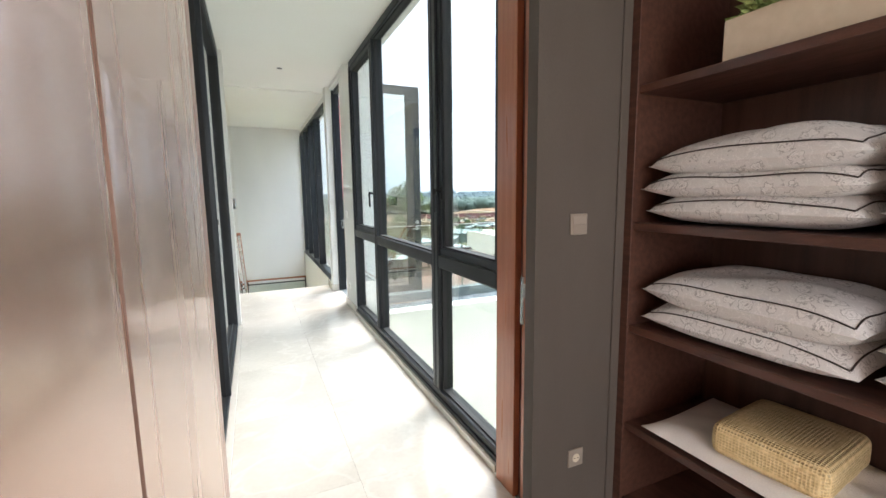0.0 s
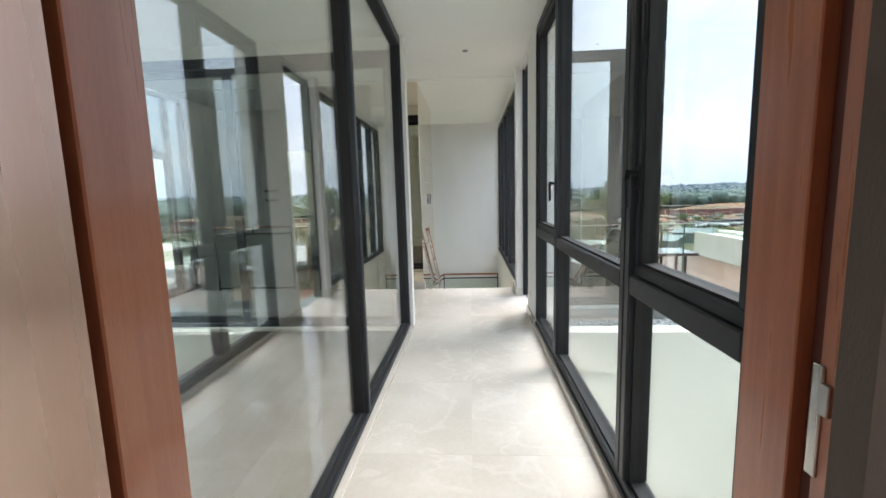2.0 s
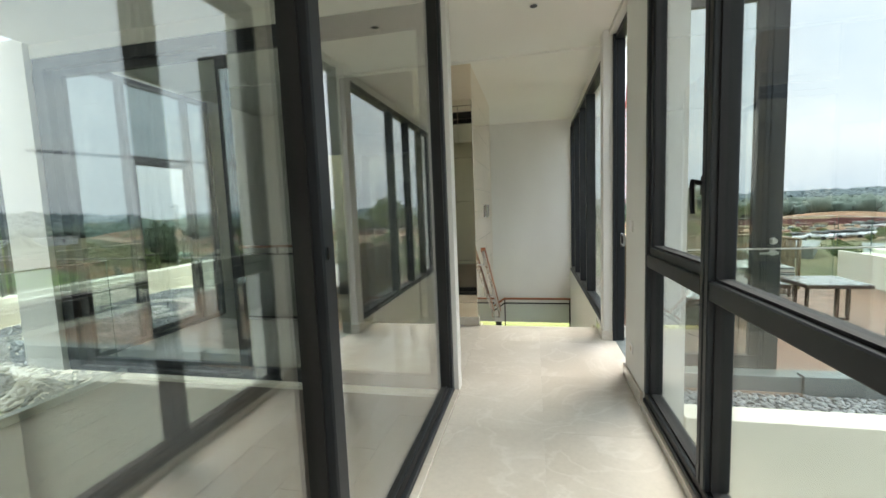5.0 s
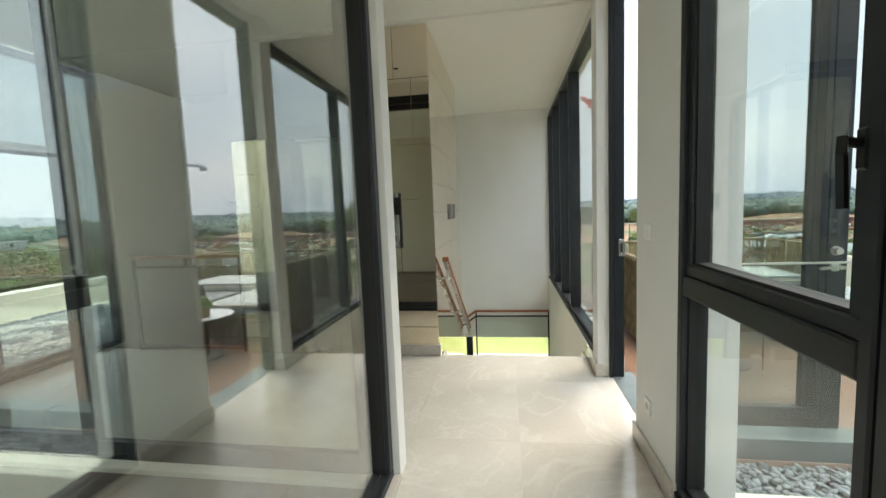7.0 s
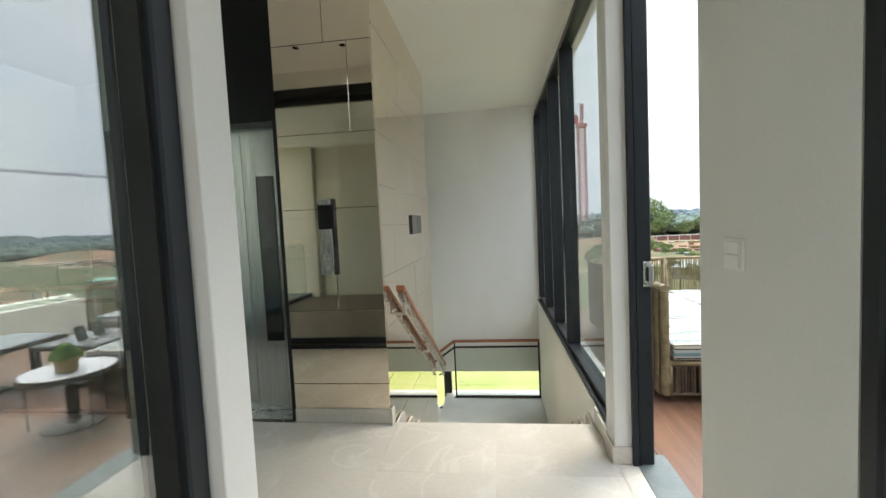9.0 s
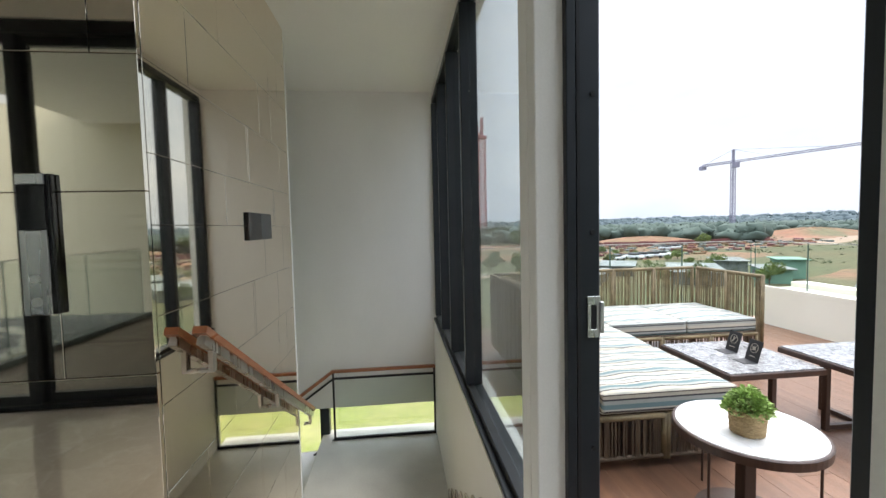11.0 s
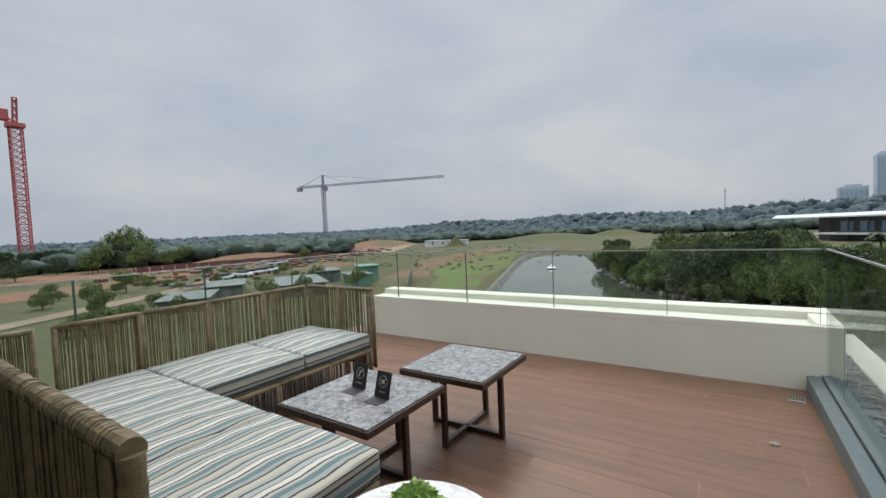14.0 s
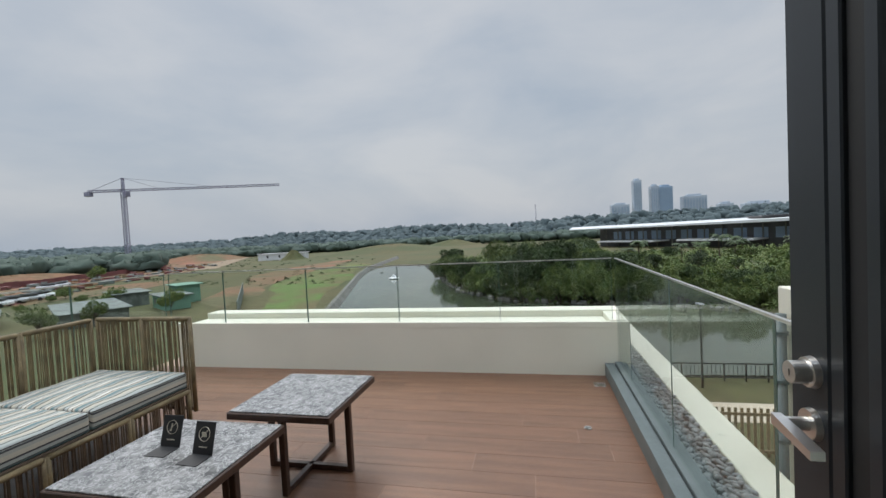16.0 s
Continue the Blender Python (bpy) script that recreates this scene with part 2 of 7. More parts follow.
PILLOWCLOTH = mat("floral_grey_cotton", (0.70, 0.70, 0.69), (0.40, 0.41, 0.42), 0.9, 0, 34, 5, (1, 1, 1), 0.25, 300, lo=0.47, hi=0.53, grain=0.07)
def floral(m):
    """Pale flower shapes with darker outlines over the cotton."""
    n, l = m.node_tree.nodes, m.node_tree.links
    hsv = [x for x in n if x.type == "HUE_SAT"][0]
    mp = [x for x in n if x.type == "MAPPING"][0]
    wob = n.new("ShaderNodeTexNoise")
    wob.inputs["Scale"].default_value, wob.inputs["Detail"].default_value = 60.0, 3.0
    add = n.new("ShaderNodeVectorMath")
    add.operation = "MULTIPLY_ADD"
    add.inputs[1].default_value = (0.035, 0.035, 0.035)
    vor = n.new("ShaderNodeTexVoronoi")
    vor.inputs["Scale"].default_value = 17.0
    r = n.new("ShaderNodeValToRGB")
    e = r.color_ramp.elements
    e[0].position, e[0].color = 0.0, (0.36, 0.36, 0.355, 1)
    e[1].position, e[1].color = 1.0, (0.68, 0.67, 0.65, 1)
    for pos, c in ((0.10, 0.45), (0.14, 0.84), (0.22, 0.80), (0.25, 0.50), (0.28, 0.82), (0.38, 0.80), (0.41, 0.40), (0.46, 0.76), (0.62, 0.74), (0.64, 0.88), (0.69, 0.74)):
        x = e.new(pos)
        x.color = (c * 0.92, c * 0.91, c * 0.89, 1)
    l.new(mp.outputs[0], wob.inputs["Vector"])
    l.new(wob.outputs["Color"], add.inputs[0])
    l.new(mp.outputs[0], add.inputs[2])
    l.new(add.outputs[0], vor.inputs["Vector"])
    l.new(vor.outputs["Distance"], r.inputs[0])
    l.new(r.outputs[0], hsv.inputs["Color"])


def waffle(m, pitch):
    """A square weave of raised cells, in metres. Hollow shade is in the colour."""
    n, l = m.node_tree.nodes, m.node_tree.links
    p, hsv = n["Principled BSDF"], [x for x in n if x.type == "HUE_SAT"][0]
    sep = n.new("ShaderNodeSeparateXYZ")
    tc = [x for x in n if x.type == "TEX_COORD"][0]
    l.new(tc.outputs["Object"], sep.inputs[0])
    lines = []
    for k in "XYZ":
        a = n.new("ShaderNodeMath")
        a.operation, a.inputs[1].default_value = "MULTIPLY", math.pi / pitch
        s = n.new("ShaderNodeMath")
        s.operation = "SINE"
        b = n.new("ShaderNodeMath")
        b.operation = "ABSOLUTE"
        l.new(sep.outputs[k], a.inputs[0])
        l.new(a.outputs[0], s.inputs[0])
        l.new(s.outputs[0], b.inputs[0])
        lines.append(b)
    low = n.new("ShaderNodeMath")
    low.operation = "MULTIPLY"
    l.new(lines[0].outputs[0], low.inputs[0])
    l.new(lines[1].outputs[0], low.inputs[1])
    low2 = n.new("ShaderNodeMath")
    low2.operation = "MULTIPLY"
    l.new(low.outputs[0], low2.inputs[0])
    l.new(lines[2].outputs[0], low2.inputs[1])
    # Colour drops in the hollows and lifts on the ridges, as painted shade.
    mr = n.new("ShaderNodeMapRange")
    mr.inputs["To Min"].default_value, mr.inputs["To Max"].default_value = 1.12, 0.62
    l.new(low2.outputs[0], mr.inputs["Value"])
    l.new(mr.outputs[0], hsv.inputs["Value"])
    b = n.new("ShaderNodeBump")
    b.invert = True
    b.inputs["Strength"].default_value, b.inputs["Distance"].default_value = 0.8, 0.004
    l.new(low2.outputs[0], b.inputs["Height"])
    l.new(b.outputs[0], p.inputs["Normal"])


floral(PILLOWCLOTH)
PIPING = mat("dark_piping", (0.05, 0.04, 0.035), None, 0.8)
WHITECLOTH = mat("white_cotton", (0.78, 0.75, 0.70), (0.72, 0.69, 0.64), 0.9, 0, 5, 4, bump=0.4, bscale=200, grain=0.04)
STRAWCLOTH = mat("straw_waffle_weave", (0.72, 0.56, 0.30), (0.60, 0.45, 0.22), 0.85, 0, 60, 2, (1, 1, 1), 0.6, 120, grain=0.16)
waffle(STRAWCLOTH, 0.011)
PLANTERWHITE = mat("cream_planter_wood", (0.66, 0.58, 0.45), (0.62, 0.54, 0.41), 0.6, 0, 4, 4, (1, 8, 8), 0.1, 90, grain=0.04)
BASKET = mat("woven_straw_basket", (0.55, 0.40, 0.22), (0.42, 0.29, 0.15), 0.8, 0, 30, 3, (1, 1, 3), 0.7, 160, grain=0.2)
WHITEPLASTIC = mat("white_plastic", (0.90, 0.89, 0.86), None, 0.35, 0, 4, 2, grain=0.01)
BEIGEPLASTIC = mat("beige_plastic", (0.30, 0.255, 0.21), None, 0.4, 0, 4, 2, grain=0.02)
BLACKGLOSS = mat("black_gloss", (0.012, 0.012, 0.013), None, 0.12, 0, 4, 2)
BLACKCARD = mat("black_card", (0.018, 0.018, 0.02), None, 0.5, 0, 4, 2)
GOLDINK = mat("pale_gold_ink", (0.55, 0.50, 0.40), None, 0.4)
PEBBLE = mat("grey_pebbles", (0.30, 0.315, 0.315), (0.17, 0.18, 0.185), 0.75, 0, 14, 3, (1, 1, 1), 0.3, 200, grain=0.2)
PEBBLEWHITE = mat("white_pebbles", (0.72, 0.70, 0.65), (0.60, 0.58, 0.54), 0.75, 0, 14, 3, grain=0.1)
GRAVELBED = mat("dark_gravel_bed", (0.08, 0.08, 0.08), (0.05, 0.05, 0.05), 0.95, 0, 40, 4, bump=0.8, bscale=90)
CLEAR = glass("clear_glass", (0.985, 0.995, 0.99))
TINTED = glass("tinted_window_glass", (0.83, 0.86, 0.85), 0.05)
COATED = glass("coated_window_glass", (0.94, 0.97, 0.945), 0.20)
RAILGLASS = glass("green_edged_rail_glass", (0.945, 0.972, 0.958), 0.03, (0.6, 0.62, 0.61))
SOLARGLASS = glass("solar_grey_glass", (0.60, 0.64, 0.65), 0.06)
LIFTGLASS = glass("dark_lift_glass", (0.10, 0.12, 0.12), 0.10)
GLASSEDGE = mat("green_glass_edge", (0.09, 0.15, 0.125), None, 0.2)
LEAFBRIGHT = mat("bright_green_leaves", (0.28, 0.43, 0.11), (0.44, 0.57, 0.22), 0.6, 0, 30, 3, grain=0.3)
LEAF = mat("tree_leaves", (0.055, 0.100, 0.022), (0.155, 0.190, 0.050), 0.65, 0, 0.9, 4, per_piece=0.25, grain=0.3)
LEAFDARK = mat("dark_tree_leaves", (0.028, 0.052, 0.017), (0.058, 0.088, 0.028), 0.7, 0, 0.7, 4, per_piece=0.25, grain=0.3)
# Distance haze is mixed into both far woods colours.
FARLEAF = mat("haze_tinted_far_woods", (0.048, 0.074, 0.058), (0.066, 0.094, 0.072), 0.9, 0, 0.05, 6, grain=0.2)
FARLEAF2 = mat("haze_blue_far_woods", (0.058, 0.084, 0.092), (0.076, 0.104, 0.108), 0.95, 0, 0.04, 6, grain=0.12)
BARK = mat("bark", (0.13, 0.10, 0.075), (0.08, 0.06, 0.045), 0.9, 0, 8, 5, (4, 4, 0.6), 0.8, 30, grain=0.2)
GRASS = mat("rough_meadow", (0.052, 0.068, 0.020), (0.100, 0.082, 0.033), 0.95, 0, 0.035, 9, bump=0.6, bscale=0.9, grain=0.22, lo=0.3, hi=0.7)
LAWN = mat("green_grass", (0.085, 0.150, 0.026), (0.125, 0.098, 0.042), 0.95, 0, 0.16, 9, bump=0.6, bscale=2.0, grain=0.25)
# Lawn with sunlight put into its colour, lighter and yellower than LAWN.
SUNLAWN = mat("sun_tinted_lawn", (0.19, 0.21, 0.045), (0.26, 0.24, 0.085), 0.95, 0, 0.5, 8, bump=0.6, bscale=6.0, grain=0.25)
SOIL = mat("red_earth", (0.225, 0.095, 0.052), (0.110, 0.098, 0.046), 0.95, 0, 0.06, 9, bump=0.6, bscale=0.7, grain=0.2)
REDSHED = mat("maroon_sheet_metal", (0.17, 0.055, 0.052), (0.12, 0.048, 0.045), 0.7, 0, 0.4, 5, grain=0.2)
PATHSTONE = mat("pale_path_paving", (0.52, 0.44, 0.34), (0.45, 0.38, 0.29), 0.9, 0, 1.0, 6, bump=0.3, bscale=20, grain=0.08)
BANKSTONE = mat("grey_bank_wall", (0.19, 0.185, 0.165), (0.13, 0.125, 0.11), 0.9, 0, 0.6, 7, bump=0.5, bscale=8, grain=0.15)
DIRTROAD = mat("pale_dirt_road", (0.27, 0.20, 0.13), (0.20, 0.15, 0.10), 0.95, 0, 0.3, 7, bump=0.4, bscale=3, grain=0.15)
WATER = mat("still_green_water", (0.050, 0.062, 0.040), (0.060, 0.072, 0.048), 0.06, 0, 0.08, 4, (1, 1, 1), 0.06, 1.6, grain=0.04, rvar=0.03)
SHEDROOF = mat("pale_sheet_roof", (0.20, 0.225, 0.215), (0.115, 0.13, 0.12), 0.75, 0.1, 1.0, 5, grain=0.1)
SHEDGREEN = mat("mint_green_sheet", (0.16, 0.30, 0.22), (0.13, 0.25, 0.19), 0.7, 0, 1.0, 4, grain=0.08)
SHEDWALL = mat("grey_board_wall", (0.20, 0.22, 0.205), (0.10, 0.115, 0.10), 0.8, 0, 1.0, 4, grain=0.12)
ROOFWHITE = mat("white_metal_roof", (0.66, 0.67, 0.67), (0.60, 0.61, 0.62), 0.45, 0, 0.2, 4, grain=0.04)
# Pavilion front with roof shade in its dark colour; reused for other dark parts.
FACADEDARK = mat("shaded_facade", (0.085, 0.085, 0.085), (0.06, 0.06, 0.062), 0.4, 0, 0.4, 4, grain=0.1)
# Tower colours carry the distance haze as a pale blue tint.
TOWERPALE = mat("haze_tinted_pale_tower", (0.42, 0.48, 0.55), (0.38, 0.44, 0.51), 0.7, 0, 0.05, 4, grain=0.04)
TOWERBLUE = mat("haze_tinted_blue_glass", (0.27, 0.36, 0.47), (0.24, 0.33, 0.44), 0.5, 0, 0.05, 4, grain=0.05)
# Crane and mast steel, paled bluish by haze put into the colour.
CRANEGREY = mat("haze_tinted_steel", (0.27, 0.27, 0.34), (0.24, 0.23, 0.30), 0.6, 0.1, 1.0, 3, grain=0.05)
CRANERED = mat("red_crane_paint", (0.46, 0.10, 0.10), (0.40, 0.10, 0.10), 0.6, 0, 1.0, 3, grain=0.08)
CARPAINT = mat("silver_car_paint", (0.55, 0.56, 0.58), None, 0.3, 0.3, 4, 2)
SLATMETAL = mat("dark_screen_slats", (0.075, 0.080, 0.085), (0.06, 0.064, 0.07), 0.5, 0.2, 4, 3, grain=0.06)


# ---- mesh helpers ----
class Geo:
    """Collects vertices and faces for one mesh."""

    def __init__(self):
        self.v, self.f = [], []

    def add(self, verts, faces):
        k = len(self.v)
        self.v += [tuple(p) for p in verts]
        self.f += [tuple(i + k for i in f) for f in faces]
        return self

    def box(self, x0, x1, y0, y1, z0, z1, b=0.0, turn=None):
        """A box, with chamfered edges of width b; turn: (degrees about z, centre)."""
        c, h = Vector(((x0 + x1) / 2, (y0 + y1) / 2, (z0 + z1) / 2)), Vector((abs(x1 - x0) / 2, abs(y1 - y0) / 2, abs(z1 - z0) / 2))
        b = min(b, 0.45 * min(h) * 2)
        signs = [(i, j, k) for i in (-1, 1) for j in (-1, 1) for k in (-1, 1)]
        faces, verts = [], []
        if b <= 0:
            verts = [Vector((s[0] * h.x, s[1] * h.y, s[2] * h.z)) for s in signs]
            faces = [(0, 1, 3, 2), (4, 6, 7, 5), (0, 4, 5, 1), (2, 3, 7, 6), (0, 2, 6, 4), (1, 5, 7, 3)]
        else:
            at = {}
            for s in signs:
                for a in range(3):
                    at[s, a] = len(verts)
                    verts.append(Vector([s[i] * (h[i] - (0 if i == a else b)) for i in range(3)]))
            for a in range(3):
                o, p = (a + 1) % 3, (a + 2) % 3
                for s in (-1, 1):
                    ring = []
                    for so, sp in ((-1, -1), (1, -1), (1, 1), (-1, 1)):
                        t = [0, 0, 0]
                        t[a], t[o], t[p] = s, so, sp
                        ring.append(at[tuple(t), a])
                    faces.append(tuple(ring))
                for so in (-1, 1):
                    for sp in (-1, 1):
                        t0, t1 = [0, 0, 0], [0, 0, 0]
                        t0[a], t0[o], t0[p] = -1, so, sp
                        t1[a], t1[o], t1[p] = 1, so, sp
                        faces.append((at[tuple(t0), o], at[tuple(t0), p], at[tuple(t1), p], at[tuple(t1), o]))
            for s in signs:
                faces.append((at[s, 0], at[s, 1], at[s, 2]))
            fixed = []
            for f in faces:
                q = [verts[i] for i in f]
                n = (q[1] - q[0]).cross(q[2] - q[0])
                fixed.append(f if n.dot(sum(q, Vector())) > 0 else f[::-1])
            faces = fixed
        if turn:
            r = Matrix.Rotation(radians(turn[0]), 3, "Z")
            o = Vector(turn[1])
            return self.add([o + r @ (v + c - o) for v in verts], faces)
        return self.add([v + c for v in verts], faces)

    def tube(self, p0, p1, r0, r1=None, n=10, caps=True):
        """A round bar between two points."""
        p0, p1 = Vector(p0), Vector(p1)
        r1 = r0 if r1 is None else r1
        d = (p1 - p0).normalized()
        a = d.orthogonal().normalized()
        c = d.cross(a)
        ring = [a * math.cos(2 * math.pi * i / n) + c * math.sin(2 * math.pi * i / n) for i in range(n)]
        verts = [p0 + q * r0 for q in ring] + [p1 + q * r1 for q in ring]
        faces = [(i, (i + 1) % n, n + (i + 1) % n, n + i) for i in range(n)]
        if caps:
            faces += [tuple(range(n - 1, -1, -1)), tuple(range(n, 2 * n))]
        return self.add(verts, faces)

    def beam(self, p0, p1, w, h):
        """A square bar between two points: w across, h upright."""
        p0, p1 = Vector(p0), Vector(p1)
        d = (p1 - p0).normalized()
        s = d.cross(Vector((0, 0, 1)))
        s = s.normalized() if s.length > 1e-4 else Vector((1, 0, 0))
        u = s.cross(d)
        q = [s * (i * w / 2) + u * (j * h / 2) for i, j in ((-1, -1), (1, -1), (1, 1), (-1, 1))]
        return self.add([p0 + o for o in q] + [p1 + o for o in q],
                        [(0, 1, 5, 4), (1, 2, 6, 5), (2, 3, 7, 6), (3, 0, 4, 7), (3, 2, 1, 0), (4, 5, 6, 7)])

    def lathe(self, x, y, profile, n=24):
        """A turned shape about the upright line at x, y; profile: (radius, height) from the bottom."""
        verts = [(x + r * math.cos(2 * math.pi * i / n), y + r * math.sin(2 * math.pi * i / n), z) for r, z in profile for i in range(n)]
        faces = [(k * n + i, k * n + (i + 1) % n, (k + 1) * n + (i + 1) % n, (k + 1) * n + i) for k in range(len(profile) - 1) for i in range(n)]
        faces += [tuple(range(n - 1, -1, -1)), tuple(range((len(profile) - 1) * n, len(profile) * n))]
        return self.add(verts, faces)

    def sheet(self, nu, nv, fn):
        """A grid of points fn(u, v), u and v from 0 to 1."""
        verts = [fn(i / nu, j / nv) for j in range(nv + 1) for i in range(nu + 1)]
        return self.add(verts, [(j * (nu + 1) + i, j * (nu + 1) + i + 1, (j + 1) * (nu + 1) + i + 1, (j + 1) * (nu + 1) + i) for j in range(nv) for i in range(nu)])

    def mesh(self, name, material, origin=(0, 0, 0), smooth=False):
        me = bpy.data.meshes.new(name)
        o = Vector(origin)
        me.from_pydata([tuple(Vector(v) - o) for v in self.v], [], self.f)
        me.materials.append(material)
        if smooth:
            me.polygons.foreach_set("use_smooth", [True] * len(me.polygons))
        me.update()
        return me


def G():
    return Geo()


def box(x0, x1, y0, y1, z0, z1, b=0.0):
    return Geo().box(x0, x1, y0, y1, z0, z1, b)


ORIGIN = {}


def thing(name, at, label, category, group=""):
    """An empty at the base of a thing, to which its parts belong."""
    e = new(name)
    e.empty_display_size = 0.1
    e.location = at
    ORIGIN[e.name] = Vector(at)
    return tagged(e, label, category, group)


def part(name, geo, material, parent, label="", smooth=False):
    o = ORIGIN[parent.name]
    ob = new(name, geo.mesh(name, material, o, smooth))
    ob.parent = parent
    ORIGIN[ob.name] = o
    return tagged(ob, label)


def solid(name, geo, material, label, category="", kind="", smooth=False, group=""):
    """A thing or piece of the setting that is one mesh."""
    ob = new(name, geo.mesh(name, material, (0, 0, 0), smooth))
    ORIGIN[ob.name] = Vector((0, 0, 0))
    return tagged(ob, label, category, group, kind)


def pane(name, geo, material, parent):
    """A sheet of glass that throws no shadow."""
    ob = part(name, geo, material, parent)
    ob.visible_shadow = False
    return ob


# ---- structure ----
S = "structure"
CZ = 3.10          # ceiling
TZ = -0.045        # terrace floor
solid("floor", G().box(-0.39, 1.06, -2.6, 6.955, -0.22, -0.012).box(-4.3, -0.39, 5.10, 6.955, -0.22, -0.012).box(-3.2, -0.39, -2.6, 1.365, -0.22, -0.012), GREYSTONE, "mortar bed under polished cream marble floor", "floor", S)
FLOOR = bpy.data.objects["floor"]
solid("ceiling", G().box(-0.42, 1.30, -2.6, 5.10, 3.045, 3.4).box(-4.3, 1.30, 5.10, 6.93, CZ + 0.01, 3.4).box(-4.3, 1.30, 6.93, 10.98, CZ - 0.012, 3.4)
      .box(-3.2, -0.42, -2.6, 1.55, 3.045, 3.4), CEILW, "smooth off-white ceiling with shallow shadow steps", "ceiling", S)
solid("ceiling_balcony", box(-4.1, -0.42, 1.55, 5.10, 3.06, 3.4), CEILW, "off-white soffit over the west balcony", "ceiling", S)
solid("roof", box(-4.4, 1.45, -2.8, 11.0, 3.4, 3.75), CREAM, "flat cream rendered roof slab", "roof", S)

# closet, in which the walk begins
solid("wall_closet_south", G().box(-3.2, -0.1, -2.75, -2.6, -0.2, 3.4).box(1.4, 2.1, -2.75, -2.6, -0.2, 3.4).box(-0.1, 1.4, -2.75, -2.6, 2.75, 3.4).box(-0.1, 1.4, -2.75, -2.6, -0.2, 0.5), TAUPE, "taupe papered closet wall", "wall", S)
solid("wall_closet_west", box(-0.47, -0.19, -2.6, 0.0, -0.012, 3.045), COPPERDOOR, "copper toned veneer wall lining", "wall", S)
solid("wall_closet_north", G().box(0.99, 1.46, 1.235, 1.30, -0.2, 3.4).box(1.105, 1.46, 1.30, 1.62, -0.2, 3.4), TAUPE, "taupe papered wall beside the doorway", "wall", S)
solid("wall_closet_north_west", box(-3.2, -0.472, 1.2, 1.365, -0.2, 3.4), CREAM, "cream rendered closet end wall", "wall", S)
solid("wall_bedroom_north", box(-6.6, -3.36, 1.18, 1.35, -7.0, 3.4), CREAM, "cream rendered outer wall beside the roof garden", "wall", S)
solid("wall_closet_outer_west", box(-3.35, -3.2, -2.6, 1.5, -0.2, 3.4), CREAM, "cream rendered closet wall", "wall", S)
solid("wall_closet_east", box(2.06, 2.2, -2.6, 1.62, -7.0, 3.4), CREAM, "cream rendered outer wall behind the shelves", "wall", S)
solid("wall_closet_east_return", box(1.46, 2.06, 1.3, 1.62, -0.2, 3.4), CREAM, "cream rendered closet return wall", "wall", S)
solid("floor_closet_east", box(1.06, 2.06, -2.6, 1.3, -0.22, -0.002), GREYSTONE, "closet floor below the shelving", "floor", S)
solid("ceiling_closet_east", box(1.30, 2.06, -2.6, 1.3, 3.045, 3.4), CEILW, "off-white closet ceiling", "ceiling", S)

# Unseen window added to hold the closet's fill lamp.
wc = thing("window_6", (0.65, -2.68, 0.5), "added unseen closet window around the fill lamp", "window")
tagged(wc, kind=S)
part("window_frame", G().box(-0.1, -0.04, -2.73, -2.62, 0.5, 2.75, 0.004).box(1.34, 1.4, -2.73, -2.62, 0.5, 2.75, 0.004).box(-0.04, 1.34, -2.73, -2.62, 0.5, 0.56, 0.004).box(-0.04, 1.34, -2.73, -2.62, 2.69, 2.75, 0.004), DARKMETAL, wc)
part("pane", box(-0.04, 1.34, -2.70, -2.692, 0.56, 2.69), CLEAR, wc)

# glazed passage: pier, pillar, end walls
solid("wall_pier", G().box(1.08, 1.335, 5.02, 5.61, -0.2, 3.4), PLASTER, "off-white plastered pier beside the terrace door", "wall", S)
solid("wall_pillar", G().box(1.045, 1.246, 6.603, 6.70, -0.2, CZ + 0.01, 0.004).box(1.045, 1.143, 6.53, 6.603, -0.2, CZ + 0.01, 0.004), PLASTER, "off-white plastered pillar between door and stair windows", "wall", S)
solid("wall_door_head", box(1.10, 1.335, 5.61, 6.60, 3.06, 3.4), PLASTER, "plaster above the terrace door", "wall", S)
solid("wall_glass_end", box(-0.40, -0.245, 5.105, 5.235, -0.01, CZ + 0.01, 0.003), PLASTER, "narrow white plastered wall end at the glazing", "wall", S)
solid("wall_stair_window_sill", box(1.06, 1.30, 6.70, 10.80, -3.2, 0.10), PLASTER, "off-white plastered wall below the stair windows", "wall", S)
solid("wall_stair_window_head", box(1.10, 1.30, 6.70, 10.80, 3.0, 3.088), PLASTER, "off-white plaster above the stair windows", "wall", S)
solid("wall_stair_end", box(-4.3, 1.30, 10.80, 10.98, -1.02, 3.09), GREYWALL, "pale grey wall at the end of the stairwell", "wall", S)
solid("wall_stair_west", box(-4.3, -4.15, 8.6, 10.80, -3.2, 3.09), GREYWALL, "pale grey stairwell wall", "wall", S)
solid("wall_stair_inner", box(-4.15, -0.36, 9.12, 9.26, -3.2, 3.09), GREYWALL, "grey wall between lift and lower stair", "wall", S)
solid("wall_lobby_west", G().box(-4.3, -4.15, 7.32, 8.6, -3.2, 3.10).box(-4.58, -4.12, 5.05, 5.36, -0.2, 3.10).box(-4.3, -4.15, 5.36, 7.32, -3.2, -0.012), PLASTER, "off-white lobby wall with plastered corner pillar", "wall", S)
solid("wall_lobby_back", box(-4.15, -2.10, 8.45, 8.6, -3.2, 3.09), PLASTER, "off-white wall at the back of the lobby", "wall", S)
